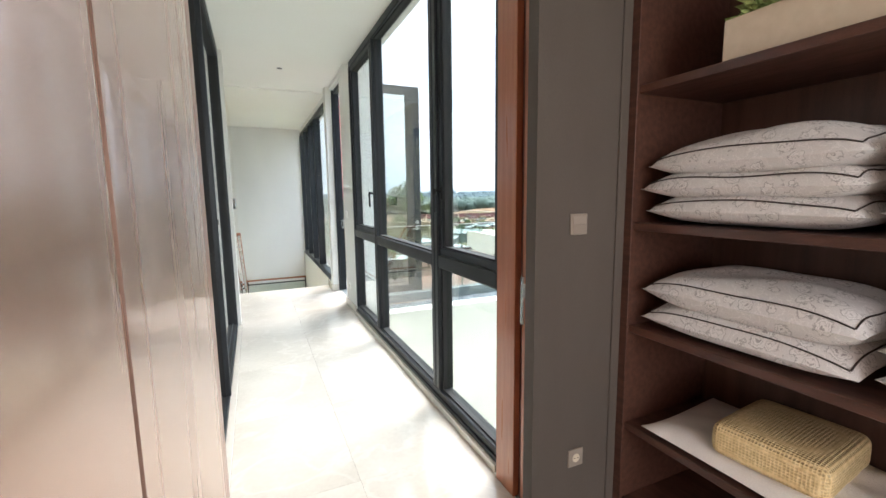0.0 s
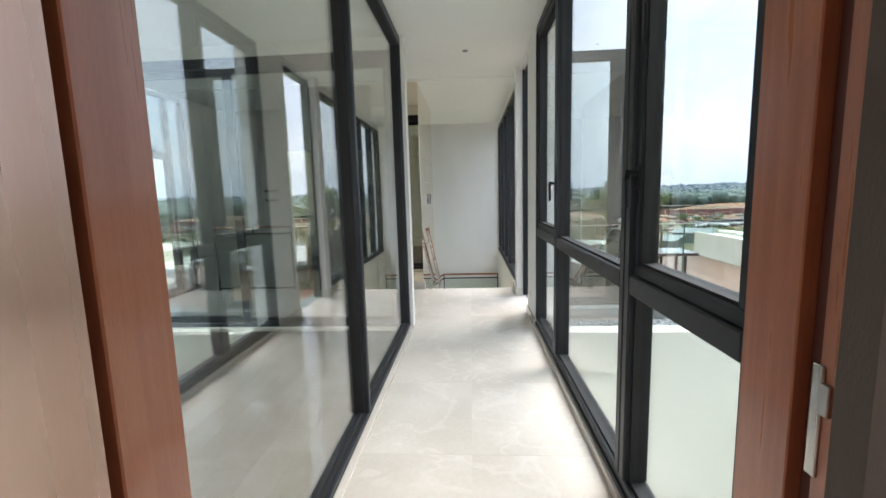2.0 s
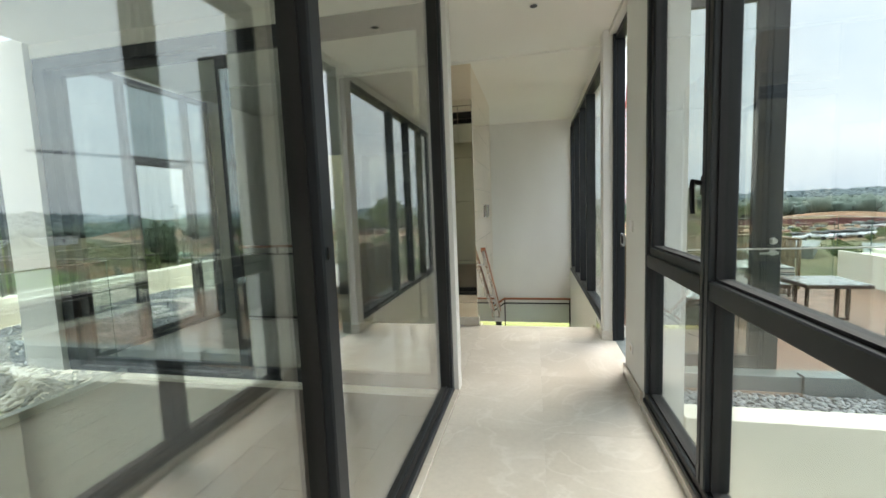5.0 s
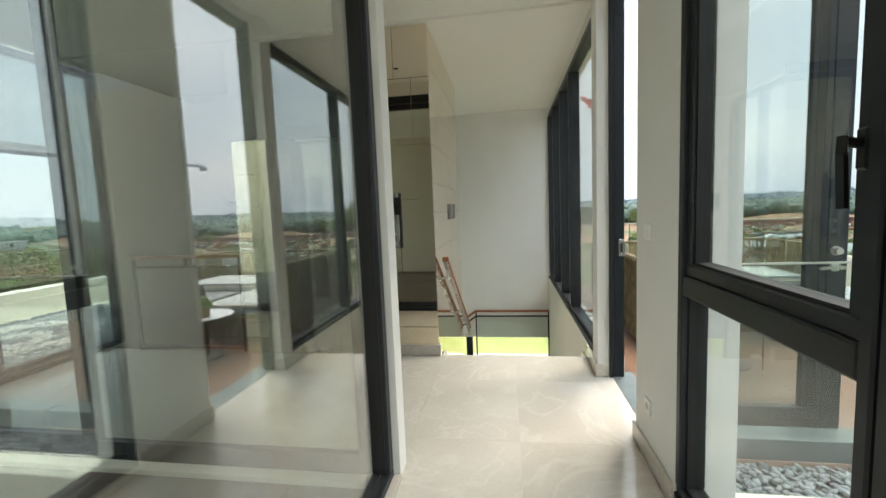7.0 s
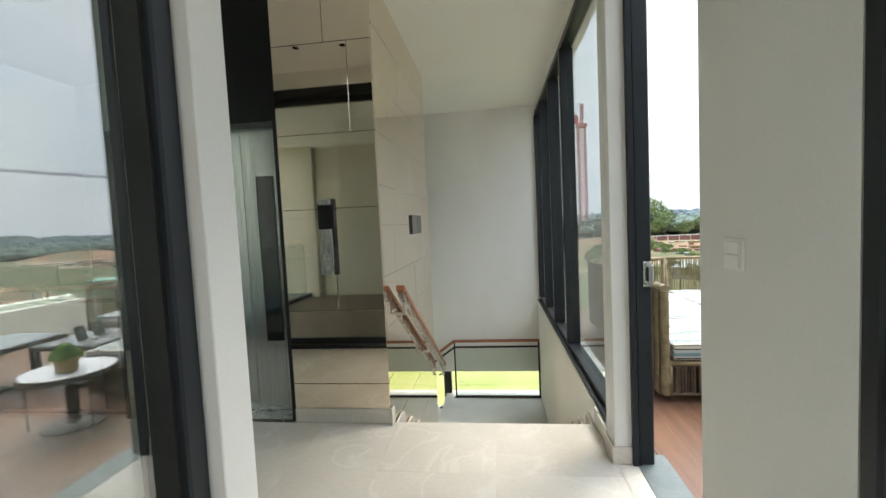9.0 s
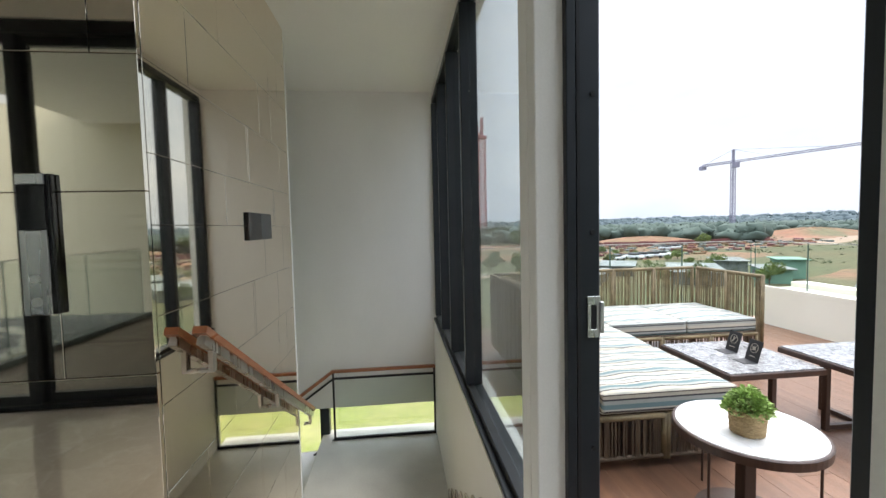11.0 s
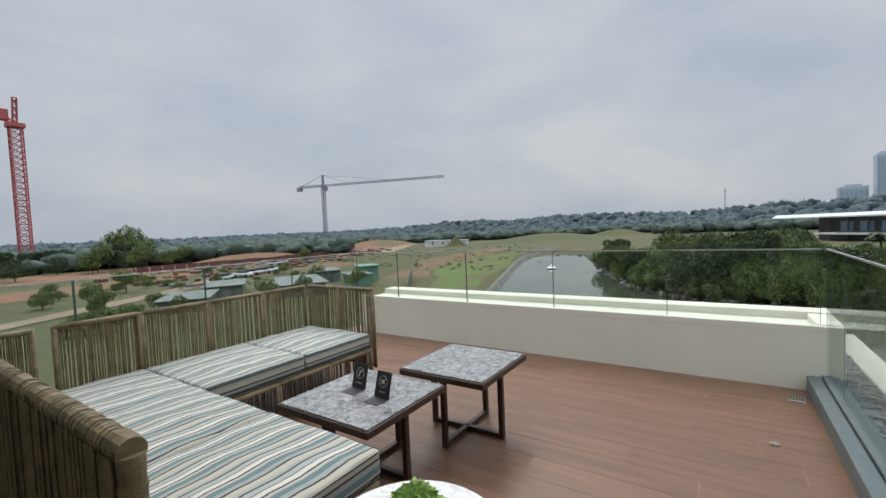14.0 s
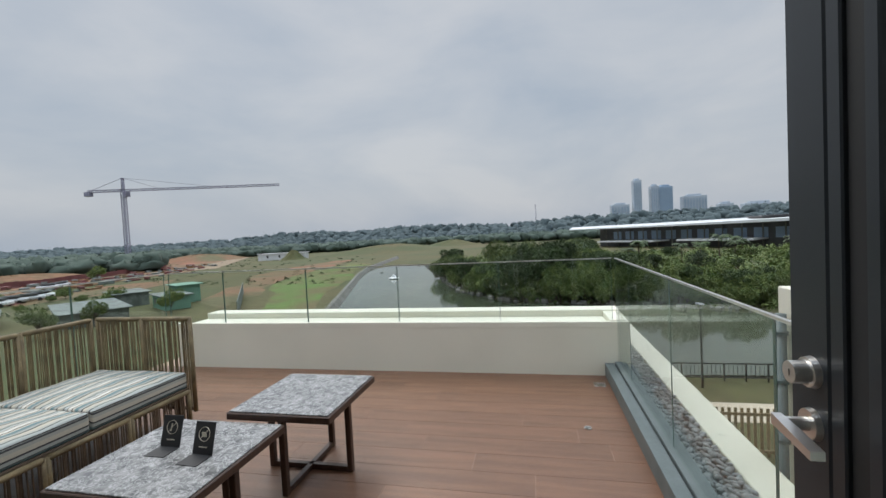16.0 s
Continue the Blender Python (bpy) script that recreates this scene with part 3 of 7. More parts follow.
solid("wall_lobby_head", box(-4.12, -0.40, 5.10, 5.23, 2.94, CZ + 0.01), PLASTER, "white plaster above the lobby glazing", "wall", S)
solid("wall_lift_side", box(-2.10, -1.98, 7.02, 8.45, -0.2, 3.09), TAUPE, "beige wall beside the lift", "wall", S)
solid("wall_house_lower", box(-4.3, 1.30, -2.75, 6.6, -7.0, -0.23), CREAM, "cream rendered lower storey", "wall", S)
solid("wall_stair_lower_east", box(1.10, 1.30, 6.6, 10.98, -7.0, -3.2), CREAM, "cream rendered lower wall", "wall", S)
solid("floor_stair_lower", box(-4.15, 1.06, 6.6, 10.98, -7.0, -3.2), GREYSTONE, "grey stone floor of the lower stair hall", "floor", S)
solid("wall_terrace_base", G().box(1.30, 5.80, 5.26, 10.72, -7.0, -0.22), CREAM, "cream rendered wall under the terrace", "wall", S)

# skirtings
sk = solid("baseboard", G().box(1.062, 1.079, 5.04, 5.625, 0, 0.10, 0.003).box(1.079, 1.20, 5.612, 5.625, 0, 0.10, 0.003), MARBLE, "cream marble skirting on the pier", "skirting", S)
solid("baseboard_pillar", G().box(1.030, 1.044, 6.53, 6.70, 0, 0.10, 0.003).box(1.030, 1.14, 6.516, 6.529, 0, 0.10, 0.003).box(1.042, 1.059, 6.70, 6.96, 0, 0.10, 0.003), MARBLE, "cream marble skirting round the pillar", "skirting", S)
solid("baseboard_kerb_east", G().box(1.055, 1.085, 1.65, 5.02, 0, 0.045, 0.003), MARBLE, "cream marble kerb under the glazing", "skirting", S)
solid("baseboard_kerb_west", G().box(-0.28, -0.235, 1.37, 5.10, 0, 0.022, 0.003), MARBLE, "cream marble kerb under the glazing", "skirting", S)


def stair_string(x0, x1):
    """A stepped marble skirting that follows the flight."""
    g = G()
    for i in range(8):
        y = 6.96 + 0.29 * i
        z = -0.175 * (i + 1)
        g.box(x0, x1, y - 0.03, y + 0.29, z, z + 0.13, 0.003)
        g.box(x0, x1, y - 0.03, y + 0.05, z + 0.13, z + 0.285, 0.003)
    return g


solid("baseboard_stair_west", stair_string(-0.328, -0.312), MARBLE, "stepped cream marble skirting on the stair", "skirting", S)
solid("baseboard_stair_east", stair_string(1.042, 1.058), MARBLE, "stepped cream marble skirting on the stair", "skirting", S)

stair = thing("staircase", (0.36, 6.96, -1.4), "marble stair flight going down to a grey landing", "staircase")
tagged(stair, kind=S)
for i in range(7):
    y, z = 6.96 + 0.29 * i, -0.175 * (i + 1)
    part("tread", G().box(-0.328, 1.058, y - 0.015, y + 0.292, z - 0.04, z, 0.004), MARBLE, stair)
    part("riser", G().box(-0.328, 1.058, y, y + 0.02, z, z + 0.173), MARBLE, stair)
part("riser", G().box(-0.328, 1.058, 8.99, 9.01, -1.4, -1.227), MARBLE, stair)
part("nosing", G().box(-0.328, 1.058, 6.945, 6.985, -0.045, 0.0, 0.006), MARBLE, stair)
part("landing", G().box(-0.45, 1.058, 8.99, 10.98, -1.55, -1.4, 0.004), GREYSTONE, stair, "grey stone stair landing")
for i in range(9):
    x, z = -0.45 - 0.29 * i, -1.575 - 0.175 * i
    part("tread", G().box(x - 0.292, x + 0.012, 9.26, 10.78, z - 0.05, z, 0.004), GREYSTONE, stair)
part("waist_slab", G().add([(-0.328, 6.97, -0.22), (1.058, 6.97, -0.22), (1.058, 9.0, -1.56), (-0.328, 9.0, -1.56),
                           (-0.328, 6.97, -0.42), (1.058, 6.97, -0.42), (1.058, 9.0, -1.76), (-0.328, 9.0, -1.76)],
                          [(0, 1, 2, 3), (7, 6, 5, 4), (0, 4, 5, 1), (1, 5, 6, 2), (2, 6, 7, 3), (3, 7, 4, 0)]), PLASTER, stair)


# ---- glazing ----
def window_bay(parent, x, d, y0, y1, z0, z1, sash=False, w=0.045, material=TINTED):
    """One light of a glazed wall in the plane x: pane, beads, and a thicker sash where it opens. d: depth towards +x."""
    if sash:
        f = G()
        s = 0.05
        for a, b, c, e in ((y0, y1, z0, z0 + s), (y0, y1, z1 - s, z1), (y0, y0 + s, z0 + s, z1 - s), (y1 - s, y1, z0 + s, z1 - s)):
            f.box(x + 0.012, x + d - 0.012, a, b, c, e, 0.005)
        part("sash", f, DARKMETAL, parent)
        y0, y1, z0, z1 = y0 + s, y1 - s, z0 + s, z1 - s
    g = G()
    s = 0.012
    for a, b, c, e in ((y0, y1, z0, z0 + s), (y0, y1, z1 - s, z1), (y0, y0 + s, z0, z1), (y1 - s, y1, z0, z1)):
        g.box(x + 0.022, x + d - 0.02, a, b, c, e)
    part("bead", g, GASKET, parent)
    pane("pane", box(x + d * 0.5 - 0.004, x + d * 0.5 + 0.004, y0 + 0.004, y1 - 0.004, z0 + 0.004, z1 - 0.004), material, parent)


def crank_handle(parent, x, y, z):
    h = part("handle", G().box(x - 0.008, x + 0.012, y - 0.016, y + 0.016, z - 0.045, z + 0.045, 0.005)
             .tube((x - 0.008, y, z + 0.01), (x - 0.045, y, z + 0.02), 0.011)
             .beam((x - 0.042, y, z + 0.026), (x - 0.052, y - 0.012, z - 0.015), 0.018, 0.013)
             .beam((x - 0.050, y - 0.010, z - 0.008), (x - 0.048, y - 0.016, z - 0.125), 0.012, 0.017), BLACKMETAL, parent, "black window lever handle")
    return h


X = 1.085
D = 0.105
we = thing("window_1", (X, 3.3, 0.045), "full-height dark grey aluminium glazed wall with low transom", "window")
tagged(we, kind=S)
part("sill_frame", G().box(X, X + D, 1.62, 5.02, 0.045, 0.115, 0.005).box(X - 0.012, X + 0.03, 1.62, 5.02, 0.045, 0.075, 0.004), DARKMETAL, we)
part("head_frame", G().box(X, X + D, 1.62, 5.02, 2.975, 3.045, 0.005), DARKMETAL, we)
for y0, y1 in ((1.62, 1.68), (2.435, 2.488), (2.497, 2.55), (3.97, 4.012), (4.022, 4.064), (4.975, 5.02)):
    part("mullion", G().box(X - 0.006, X + D, y0, y1, 0.115, 2.975, 0.006), DARKMETAL, we)
for y0, y1 in ((1.68, 2.435), (2.55, 3.97), (4.064, 4.975)):
    part("transom", G().box(X - 0.004, X + D, y0, y1, 1.00, 1.085, 0.006), DARKMETAL, we)
    window_bay(we, X, D, y0, y1, 0.115, 1.00)
window_bay(we, X, D, 1.68, 2.435, 1.085, 2.975, True)
window_bay(we, X, D, 2.55, 3.97, 1.085, 2.975)
window_bay(we, X, D, 4.064, 4.975, 1.085, 2.975, True)
crank_handle(we, X + 0.012, 4.094, 1.50)
crank_handle(we, X + 0.012, 2.405, 1.50)
part("friction_stay", G().box(X + 0.0, X + 0.012, 2.37, 2.395, 2.02, 2.16, 0.003), BLACKMETAL, we)

X2 = -0.385
ww = thing("window_2", (X2, 3.3, 0.02), "tall dark framed sliding glass doors onto a balcony", "window")
tagged(ww, kind=S)
part("sill_frame", G().box(X2, X2 + 0.105, 1.37, 5.10, 0.0, 0.055, 0.004).box(X2 + 0.045, X2 + 0.06, 1.37, 5.10, 0.055, 0.075), DARKMETAL, ww)
part("head_frame", G().box(X2, X2 + 0.105, 1.37, 5.10, 2.96, 3.045, 0.005), DARKMETAL, ww)
for y0, y1, dx in ((1.37, 1.43, 0), (3.13, 3.178, 0.012), (3.192, 3.24, -0.006), (5.035, 5.10, 0)):
    part("mullion", G().box(X2 + dx, X2 + 0.105 + dx, y0, y1, 0.055, 2.96, 0.006), DARKMETAL, ww)
window_bay(ww, X2, 0.105, 1.43, 3.13, 0.055, 2.96, material=COATED)
window_bay(ww, X2, 0.105, 3.24, 5.035, 0.055, 2.96, material=COATED)
part("lock", G().box(X2 + 0.117, X2 + 0.124, 3.147, 3.161, 1.30, 1.34, 0.003), BLACKMETAL, ww)

# lobby glazing towards the balcony
wl_ = thing("window_3", (-2.2, 5.16, 0), "black framed lobby glazing towards the balcony", "window")
tagged(wl_, kind=S)
part("sill_frame", box(-4.12, -0.40, 5.11, 5.21, 0.0, 0.045, 0.004), DARKMETAL, wl_)
part("head_frame", box(-4.12, -0.40, 5.11, 5.21, 2.84, 2.94, 0.004), DARKMETAL, wl_)
for x0, x1, y0, y1 in ((-4.12, -3.98, 5.10, 5.22), (-3.96, -3.86, 5.155, 5.205), (-2.23, -2.15, 5.155, 5.205), (-2.20, -2.11, 5.105, 5.150), (-0.47, -0.40, 5.10, 5.22)):
    part("mullion", box(x0, x1, y0, y1, 0.045, 2.84, 0.004), DARKMETAL, wl_)
for x0, x1, y0, z in ((-3.86, -2.23, 5.176, 0.075), (-2.11, -0.47, 5.124, 0.07)):
    part("rail", G().box(x0, x1, y0 - 0.02, y0 + 0.026, 0.046, 0.046 + z, 0.003).box(x0, x1, y0 - 0.02, y0 + 0.026, 2.77, 2.839, 0.003), DARKMETAL, wl_)
    pane("pane", box(x0 + 0.002, x1 - 0.002, y0, y0 + 0.008, 0.046 + z, 2.77), TINTED, wl_)
solid("step", G().box(-4.12, -0.42, 5.02, 5.098, -0.03, 0.012, 0.003), CREAM, "cream sill step under the lobby glazing", "step", S)

# west glazing of the lobby, with a closed glass door
wg = thing("window_7", (-4.22, 6.3, 0), "dark framed lobby glazing with a glass door to the pebble roof", "window")
tagged(wg, kind=S)
for y0, y1 in ((5.36, 5.43), (6.00, 6.05), (6.90, 6.95), (7.25, 7.32)):
    part("mullion", box(-4.27, -4.17, y0, y1, 0.0, 3.06, 0.004), DARKMETAL, wg)
part("head_frame", box(-4.27, -4.17, 5.43, 7.25, 3.0, 3.06), DARKMETAL, wg)
part("sill_frame", box(-4.27, -4.17, 5.43, 7.25, -0.012, 0.05), DARKMETAL, wg)
part("transom", box(-4.265, -4.175, 6.05, 6.90, 2.14, 2.19, 0.003), DARKMETAL, wg)
for y0, y1, z0, z1, m in ((5.43, 6.00, 0.05, 3.0, SOLARGLASS), (6.95, 7.25, 0.05, 3.0, SOLARGLASS), (6.05, 6.90, 2.19, 3.0, SOLARGLASS)):
    pane("pane", box(-4.224, -4.216, y0, y1, z0, z1), m, wg)
gd = part("door", G().box(-4.25, -4.19, 6.055, 6.115, 0.055, 2.135, 0.003).box(-4.25, -4.19, 6.835, 6.895, 0.055, 2.135, 0.003).box(-4.25, -4.19, 6.115, 6.835, 2.085, 2.135, 0.003).box(-4.25, -4.19, 6.115, 6.835, 0.055, 0.12, 0.003), DARKMETAL, wg, "dark framed clear glass door")
pane("pane", box(-4.223, -4.217, 6.115, 6.835, 0.12, 2.085), CLEAR, gd)
part("lever_handle", G().tube((-4.19, 6.085, 1.02), (-4.14, 6.085, 1.02), 0.011).box(-4.15, -4.135, 6.075, 6.20, 1.008, 1.03, 0.003), BLACKMETAL, gd)

# windows over the stair
XN = 1.10
wn_ = thing("window_4", (XN, 8.8, 0.1), "row of dark framed stair windows above a low sill", "window")
tagged(wn_, kind=S)
part("sill_frame", G().box(XN, XN + 0.11, 6.70, 10.80, 0.10, 0.165, 0.005).box(XN - 0.035, XN + 0.02, 6.70, 10.80, 0.10, 0.125, 0.004), DARKMETAL, wn_)
part("head_frame", box(XN, XN + 0.11, 6.70, 10.80, 2.93, 3.0, 0.005), DARKMETAL, wn_)
for y in (6.73, 8.30, 9.15, 10.0, 10.765):
    part("mullion", box(XN - 0.012, XN + 0.11, y - 0.03, y + 0.03, 0.165, 2.93, 0.005), DARKMETAL, wn_)
for y0, y1 in ((6.76, 8.27), (8.33, 9.12), (9.18, 9.97), (10.03, 10.735)):
    pane("pane", box(XN + 0.05, XN + 0.058, y0, y1, 0.168, 2.927), TINTED, wn_)
part("friction_stay", box(XN - 0.02, XN - 0.0125, 8.285, 8.315, 1.05, 1.30, 0.003), BLACKMETAL, wn_)

# terrace door: frame with strike plate, and the leaf swung out
df = thing("door_frame", (1.22, 6.15, 0), "dark grey aluminium door frame with steel strike plate", "door frame")
tagged(df, kind=S)
part("jamb", G().box(1.145, 1.25, 6.515, 6.601, 0, 3.06, 0.005).box(1.135, 1.165, 6.50, 6.53, 0, 3.06, 0.003), DARKMETAL, df)
part("jamb", G().box(1.215, 1.335, 5.612, 5.742, 0.0, 3.06, 0.005), DARKMETAL, df)
part("lintel", box(1.16, 1.25, 5.742, 6.515, 3.01, 3.06, 0.005), DARKMETAL, df)
part("gasket", box(1.170, 1.180, 6.505, 6.516, 0, 3.0), GASKET, df)
sp = part("strike_plate", G().box(1.205, 1.247, 6.508, 6.5145, 0.985, 1.012, 0.001).box(1.205, 1.247, 6.508, 6.5145, 1.09, 1.118, 0.001)
          .box(1.205, 1.217, 6.508, 6.5145, 1.012, 1.09, 0.001).box(1.235, 1.247, 6.508, 6.5145, 1.012, 1.09, 0.001)
          .box(1.244, 1.256, 6.50, 6.5145, 1.0, 1.10, 0.002), STEEL, df, "brushed steel strike plate")
part("keep", box(1.217, 1.235, 6.510, 6.5147, 1.012, 1.09), GASKET, df)
for z in (0.12, 0.34, 0.62, 1.32, 1.75, 2.1, 2.5, 2.8):
    part("screw", G().tube((1.225, 6.516, z), (1.225, 6.510, z), 0.008, n=10), GASKET, df)
part("marble_threshold", G().box(1.055, 1.16, 5.60, 6.60, -0.1, 0.0, 0.001), MARBLE, df)
part("track", G().box(1.16, 1.336, 5.60, 6.62, -0.1, 0.003, 0.001), GREYMETAL, df, "grey metal threshold")

LY0, LY1 = 5.745, 5.795
leaf = thing("door_1", (1.33, 5.77, 0.012), "dark grey framed glass terrace door standing open", "door")
tagged(leaf, kind=S)
part("stile", box(1.34, 1.45, LY0, LY1, 0.012, 3.03, 0.004), DARKMETAL, leaf)
part("stile", G().box(2.144, 2.249, LY0, LY1, 0.012, 3.03, 0.004).box(2.108, 2.141, LY0, LY1, 0.012, 3.03, 0.003), DARKMETAL, leaf)
part("groove", box(2.139, 2.146, LY0 + 0.006, LY1 - 0.006, 0.012, 3.03), GASKET, leaf)
part("gasket", box(2.068, 2.109, LY0 + 0.004, LY1 - 0.008, 0.15, 2.91, 0.002), GASKET, leaf)
part("glazing_bead", box(2.040, 2.069, LY0 + 0.006, LY1 - 0.004, 0.15, 2.91, 0.003), DARKMETAL, leaf)
part("rail", box(1.45, 2.108, LY0, LY1, 0.012, 0.15, 0.004), DARKMETAL, leaf)
part("rail", box(1.45, 2.108, LY0, LY1, 2.91, 3.03, 0.004), DARKMETAL, leaf)
pane("pane", box(1.45, 2.041, 5.767, 5.773, 0.15, 2.91), TINTED, leaf)
for s, y in ((1, LY1), (-1, LY0)):
    part("deadbolt", G().tube((2.186, y, 1.085), (2.186, y + s * 0.010, 1.085), 0.028, 0.026, 24).tube((2.186, y + s * 0.010, 1.085), (2.186, y + s * 0.036, 1.085), 0.021, 0.019, 24)
         .box(2.184, 2.188, y + s * 0.036, y + s * 0.038, 1.079, 1.091), CHROME, leaf, "satin nickel deadbolt")
    lev = part("lever_handle", G().tube((2.186, y, 0.993), (2.186, y + s * 0.010, 0.993), 0.028, 0.026, 24).tube((2.186, y + s * 0.010, 0.993), (2.186, y + s * 0.050, 0.993), 0.012, 0.011, 16), CHROME, leaf, "satin nickel lever handle")
    part("lever", G().add([(2.204, y + s * 0.040, 1.004), (2.204, y + s * 0.056, 1.004), (2.204, y + s * 0.056, 0.984), (2.204, y + s * 0.040, 0.984),
                           (2.14, y + s * 0.042, 1.002), (2.14, y + s * 0.062, 1.002), (2.14, y + s * 0.062, 0.986), (2.14, y + s * 0.042, 0.986),
                           (2.075, y + s * 0.046, 0.998), (2.075, y + s * 0.066, 0.998), (2.075, y + s * 0.066, 0.984), (2.075, y + s * 0.046, 0.984)],
                          [(0, 1, 5, 4), (1, 2, 6, 5), (2, 3, 7, 6), (3, 0, 4, 7), (4, 5, 9, 8), (5, 6, 10, 9), (6, 7, 11, 10), (7, 4, 8, 11), (3, 2, 1, 0), (8, 9, 10, 11)]), CHROME, lev)
for z in (0.35, 1.4, 2.5):
    part("hinge", G().tube((1.337, 5.742, z - 0.05), (1.337, 5.742, z + 0.05), 0.009), STEEL, leaf)

# closet doorway: red wood linings with a sliding door edge
dw = thing("doorway", (0.4, 1.42, 0), "polished red wood door lining of the closet", "door frame")
tagged(dw, kind=S)
for x0, x1, y0, y1, m in ((1.045, 1.105, 1.46, 1.62, REDWOOD), (1.075, 1.105, 1.40, 1.46, REDSHADE), (1.045, 1.105, 1.325, 1.40, REDWOOD), (1.06, 1.105, 1.301, 1.325, REDSHADE),
                           (-0.47, -0.172, 1.215, 1.365, REDWOOD), (-0.47, -0.225, 1.187, 1.215, REDSHADE)):
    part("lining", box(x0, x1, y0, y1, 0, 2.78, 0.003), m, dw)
part("head", G().box(-0.47, 1.105, 1.302, 1.366, 2.78, 3.045, 0.003).box(-0.22, 1.105, 1.366, 1.548, 2.78, 3.045, 0.003), REDWOOD, dw)
part("strike_plate", G().box(1.040, 1.0465, 1.385, 1.41, 0.90, 1.12, 0.002).box(1.036, 1.0465, 1.365, 1.39, 1.03, 1.09, 0.002), STEEL, dw, "steel strike plate")

sd = thing("door_2", (-0.16, 0.9, 0.01), "tall copper toned veneer door standing open", "door")
tagged(sd, kind=S)
part("panel", box(-0.205, -0.165, 0.01, 0.375, 0.01, 2.78, 0.003), COPPERDOOR, sd)
part("panel", box(-0.205, -0.165, 0.385, 1.185, 0.01, 2.78, 0.003), COPPERDOOR, sd)
part("groove", box(-0.205, -0.178, 0.375, 0.385, 0.01, 2.78), REDSHADE, sd)


# ---- closet things ----
su = thing("shelf_unit", (1.75, 0.2, 0), "dark walnut open wardrobe shelving holding bedding", "shelving")
SX0, SX1, SY0, SY1 = 1.462, 2.04, -1.25, 1.232
part("side_panel", box(SX0, SX1, SY1 - 0.045, SY1, 0, 3.04, 0.002), SHELFWOOD, su)
part("side_panel", box(SX0, SX1, SY0, SY0 + 0.045, 0, 3.04, 0.002), SHELFWOOD, su)
part("back_panel", box(SX1 - 0.02, SX1, SY0 + 0.045, SY1 - 0.045, 0, 3.04), SHELFBACK, su)
for z in (0.02, 0.40, 0.865, 1.325, 1.90, 2.55):
    part("shelf", box(SX0 + 0.012, SX1 - 0.02, SY0 + 0.045, SY1 - 0.045, z, z + 0.034, 0.003), SHELFWOOD, su)
solid("trim", box(1.415, 1.4625, 1.226, 1.236, 0, 3.04, 0.002), TAUPE, "taupe trim strip beside the shelving", "trim", S)


def pillow(name, x0, x1, y0, y1, z, h, seed, m, label, lean=0.0, group="", flange=True, soft=(3.2, 0.55)):
    """A soft pillow with a flat flange and piping, lying at height z."""
    rnd = random.Random(seed)
    ph = [rnd.uniform(0, 6.28) for _ in range(6)]
    cx, cy = (x0 + x1) / 2, (y0 + y1) / 2
    e = thing(name, (cx, cy, z), label, "pillow", group)

    def surf(sign):
        def fn(u, v):
            a, b = 2 * u - 1, 2 * v - 1
            r = max(0.0, (1 - abs(a) ** soft[0])) ** soft[1] * max(0.0, (1 - abs(b) ** soft[0])) ** soft[1]
            pull = 1 - 0.035 * (1 - abs(b) ** 2) * abs(a) ** 3
            pull2 = 1 - 0.035 * (1 - abs(a) ** 2) * abs(b) ** 3
            w = 0.010 * math.sin(9 * u + ph[0]) * math.sin(7 * v + ph[1]) + 0.006 * math.sin(19 * u + 11 * v + ph[2])
            top = r * (h * 0.56 + w) if sign > 0 else -r * (h * 0.40 + 0.3 * w)
            mid = h * 0.40 + 0.012 * math.sin(4 * u + ph[3]) * (1 - r) + lean * b
            return (cx + a * (x1 - x0) / 2 * pull, cy + b * (y1 - y0) / 2 * pull2, z + max(0.002, mid + top))
        return fn

    part("cover", G().sheet(26, 26, surf(1)).sheet(26, 26, lambda u, v: surf(-1)(1 - u, v)), m, e, smooth=True)
    if flange:
        g = G()
        ring = []
        for i in range(64):
            t = 4 * i / 64
            k, f = int(t), t - int(t)
            u, v = ((f, 0), (1, f), (1 - f, 1), (0, 1 - f))[k]
            u, v = 0.035 + 0.93 * u, 0.035 + 0.93 * v
            p = surf(1)(u, v)
            ring.append((p[0], p[1], p[2] + 0.002))
        for a, b in zip(ring, ring[1:] + ring[:1]):
            g.tube(a, b, 0.0028, n=5, caps=False)
        part("piping", g, PIPING, e, "dark piping")
    return e


L1 = "grey floral cotton pillow stacked on a walnut shelf"
for k, (z, h, y1, sd_) in enumerate(((1.359, 0.155, 1.13, 3), (1.445, 0.155, 1.16, 5), (1.530, 0.185, 1.13, 9))):
    pillow("pillow", 1.475, 1.985, 0.43, y1, z, h, sd_, PILLOWCLOTH, L1, group="pillows on the upper shelf")
    pillow("pillow", 1.475, 1.985, -0.32, 0.40, z, h, sd_ + 20, PILLOWCLOTH, L1, group="pillows on the upper shelf")
for k, (z, h, sd_) in enumerate(((0.899, 0.165, 13), (0.985, 0.205, 15))):
    pillow("pillow", 1.475, 1.985, 0.40, 1.13, z, h, sd_, PILLOWCLOTH, "grey floral cotton pillow on a lower walnut shelf", group="pillows on the middle shelf")
    pillow("pillow", 1.475, 1.985, -0.36, 0.37, z, h, sd_ + 20, PILLOWCLOTH, "grey floral cotton pillow on a lower walnut shelf", group="pillows on the middle shelf")
pillow("folded_blanket", 1.475, 1.97, 0.20, 1.10, 0.434, 0.09, 31, WHITECLOTH, "folded white cotton blanket on the low shelf", flange=False)

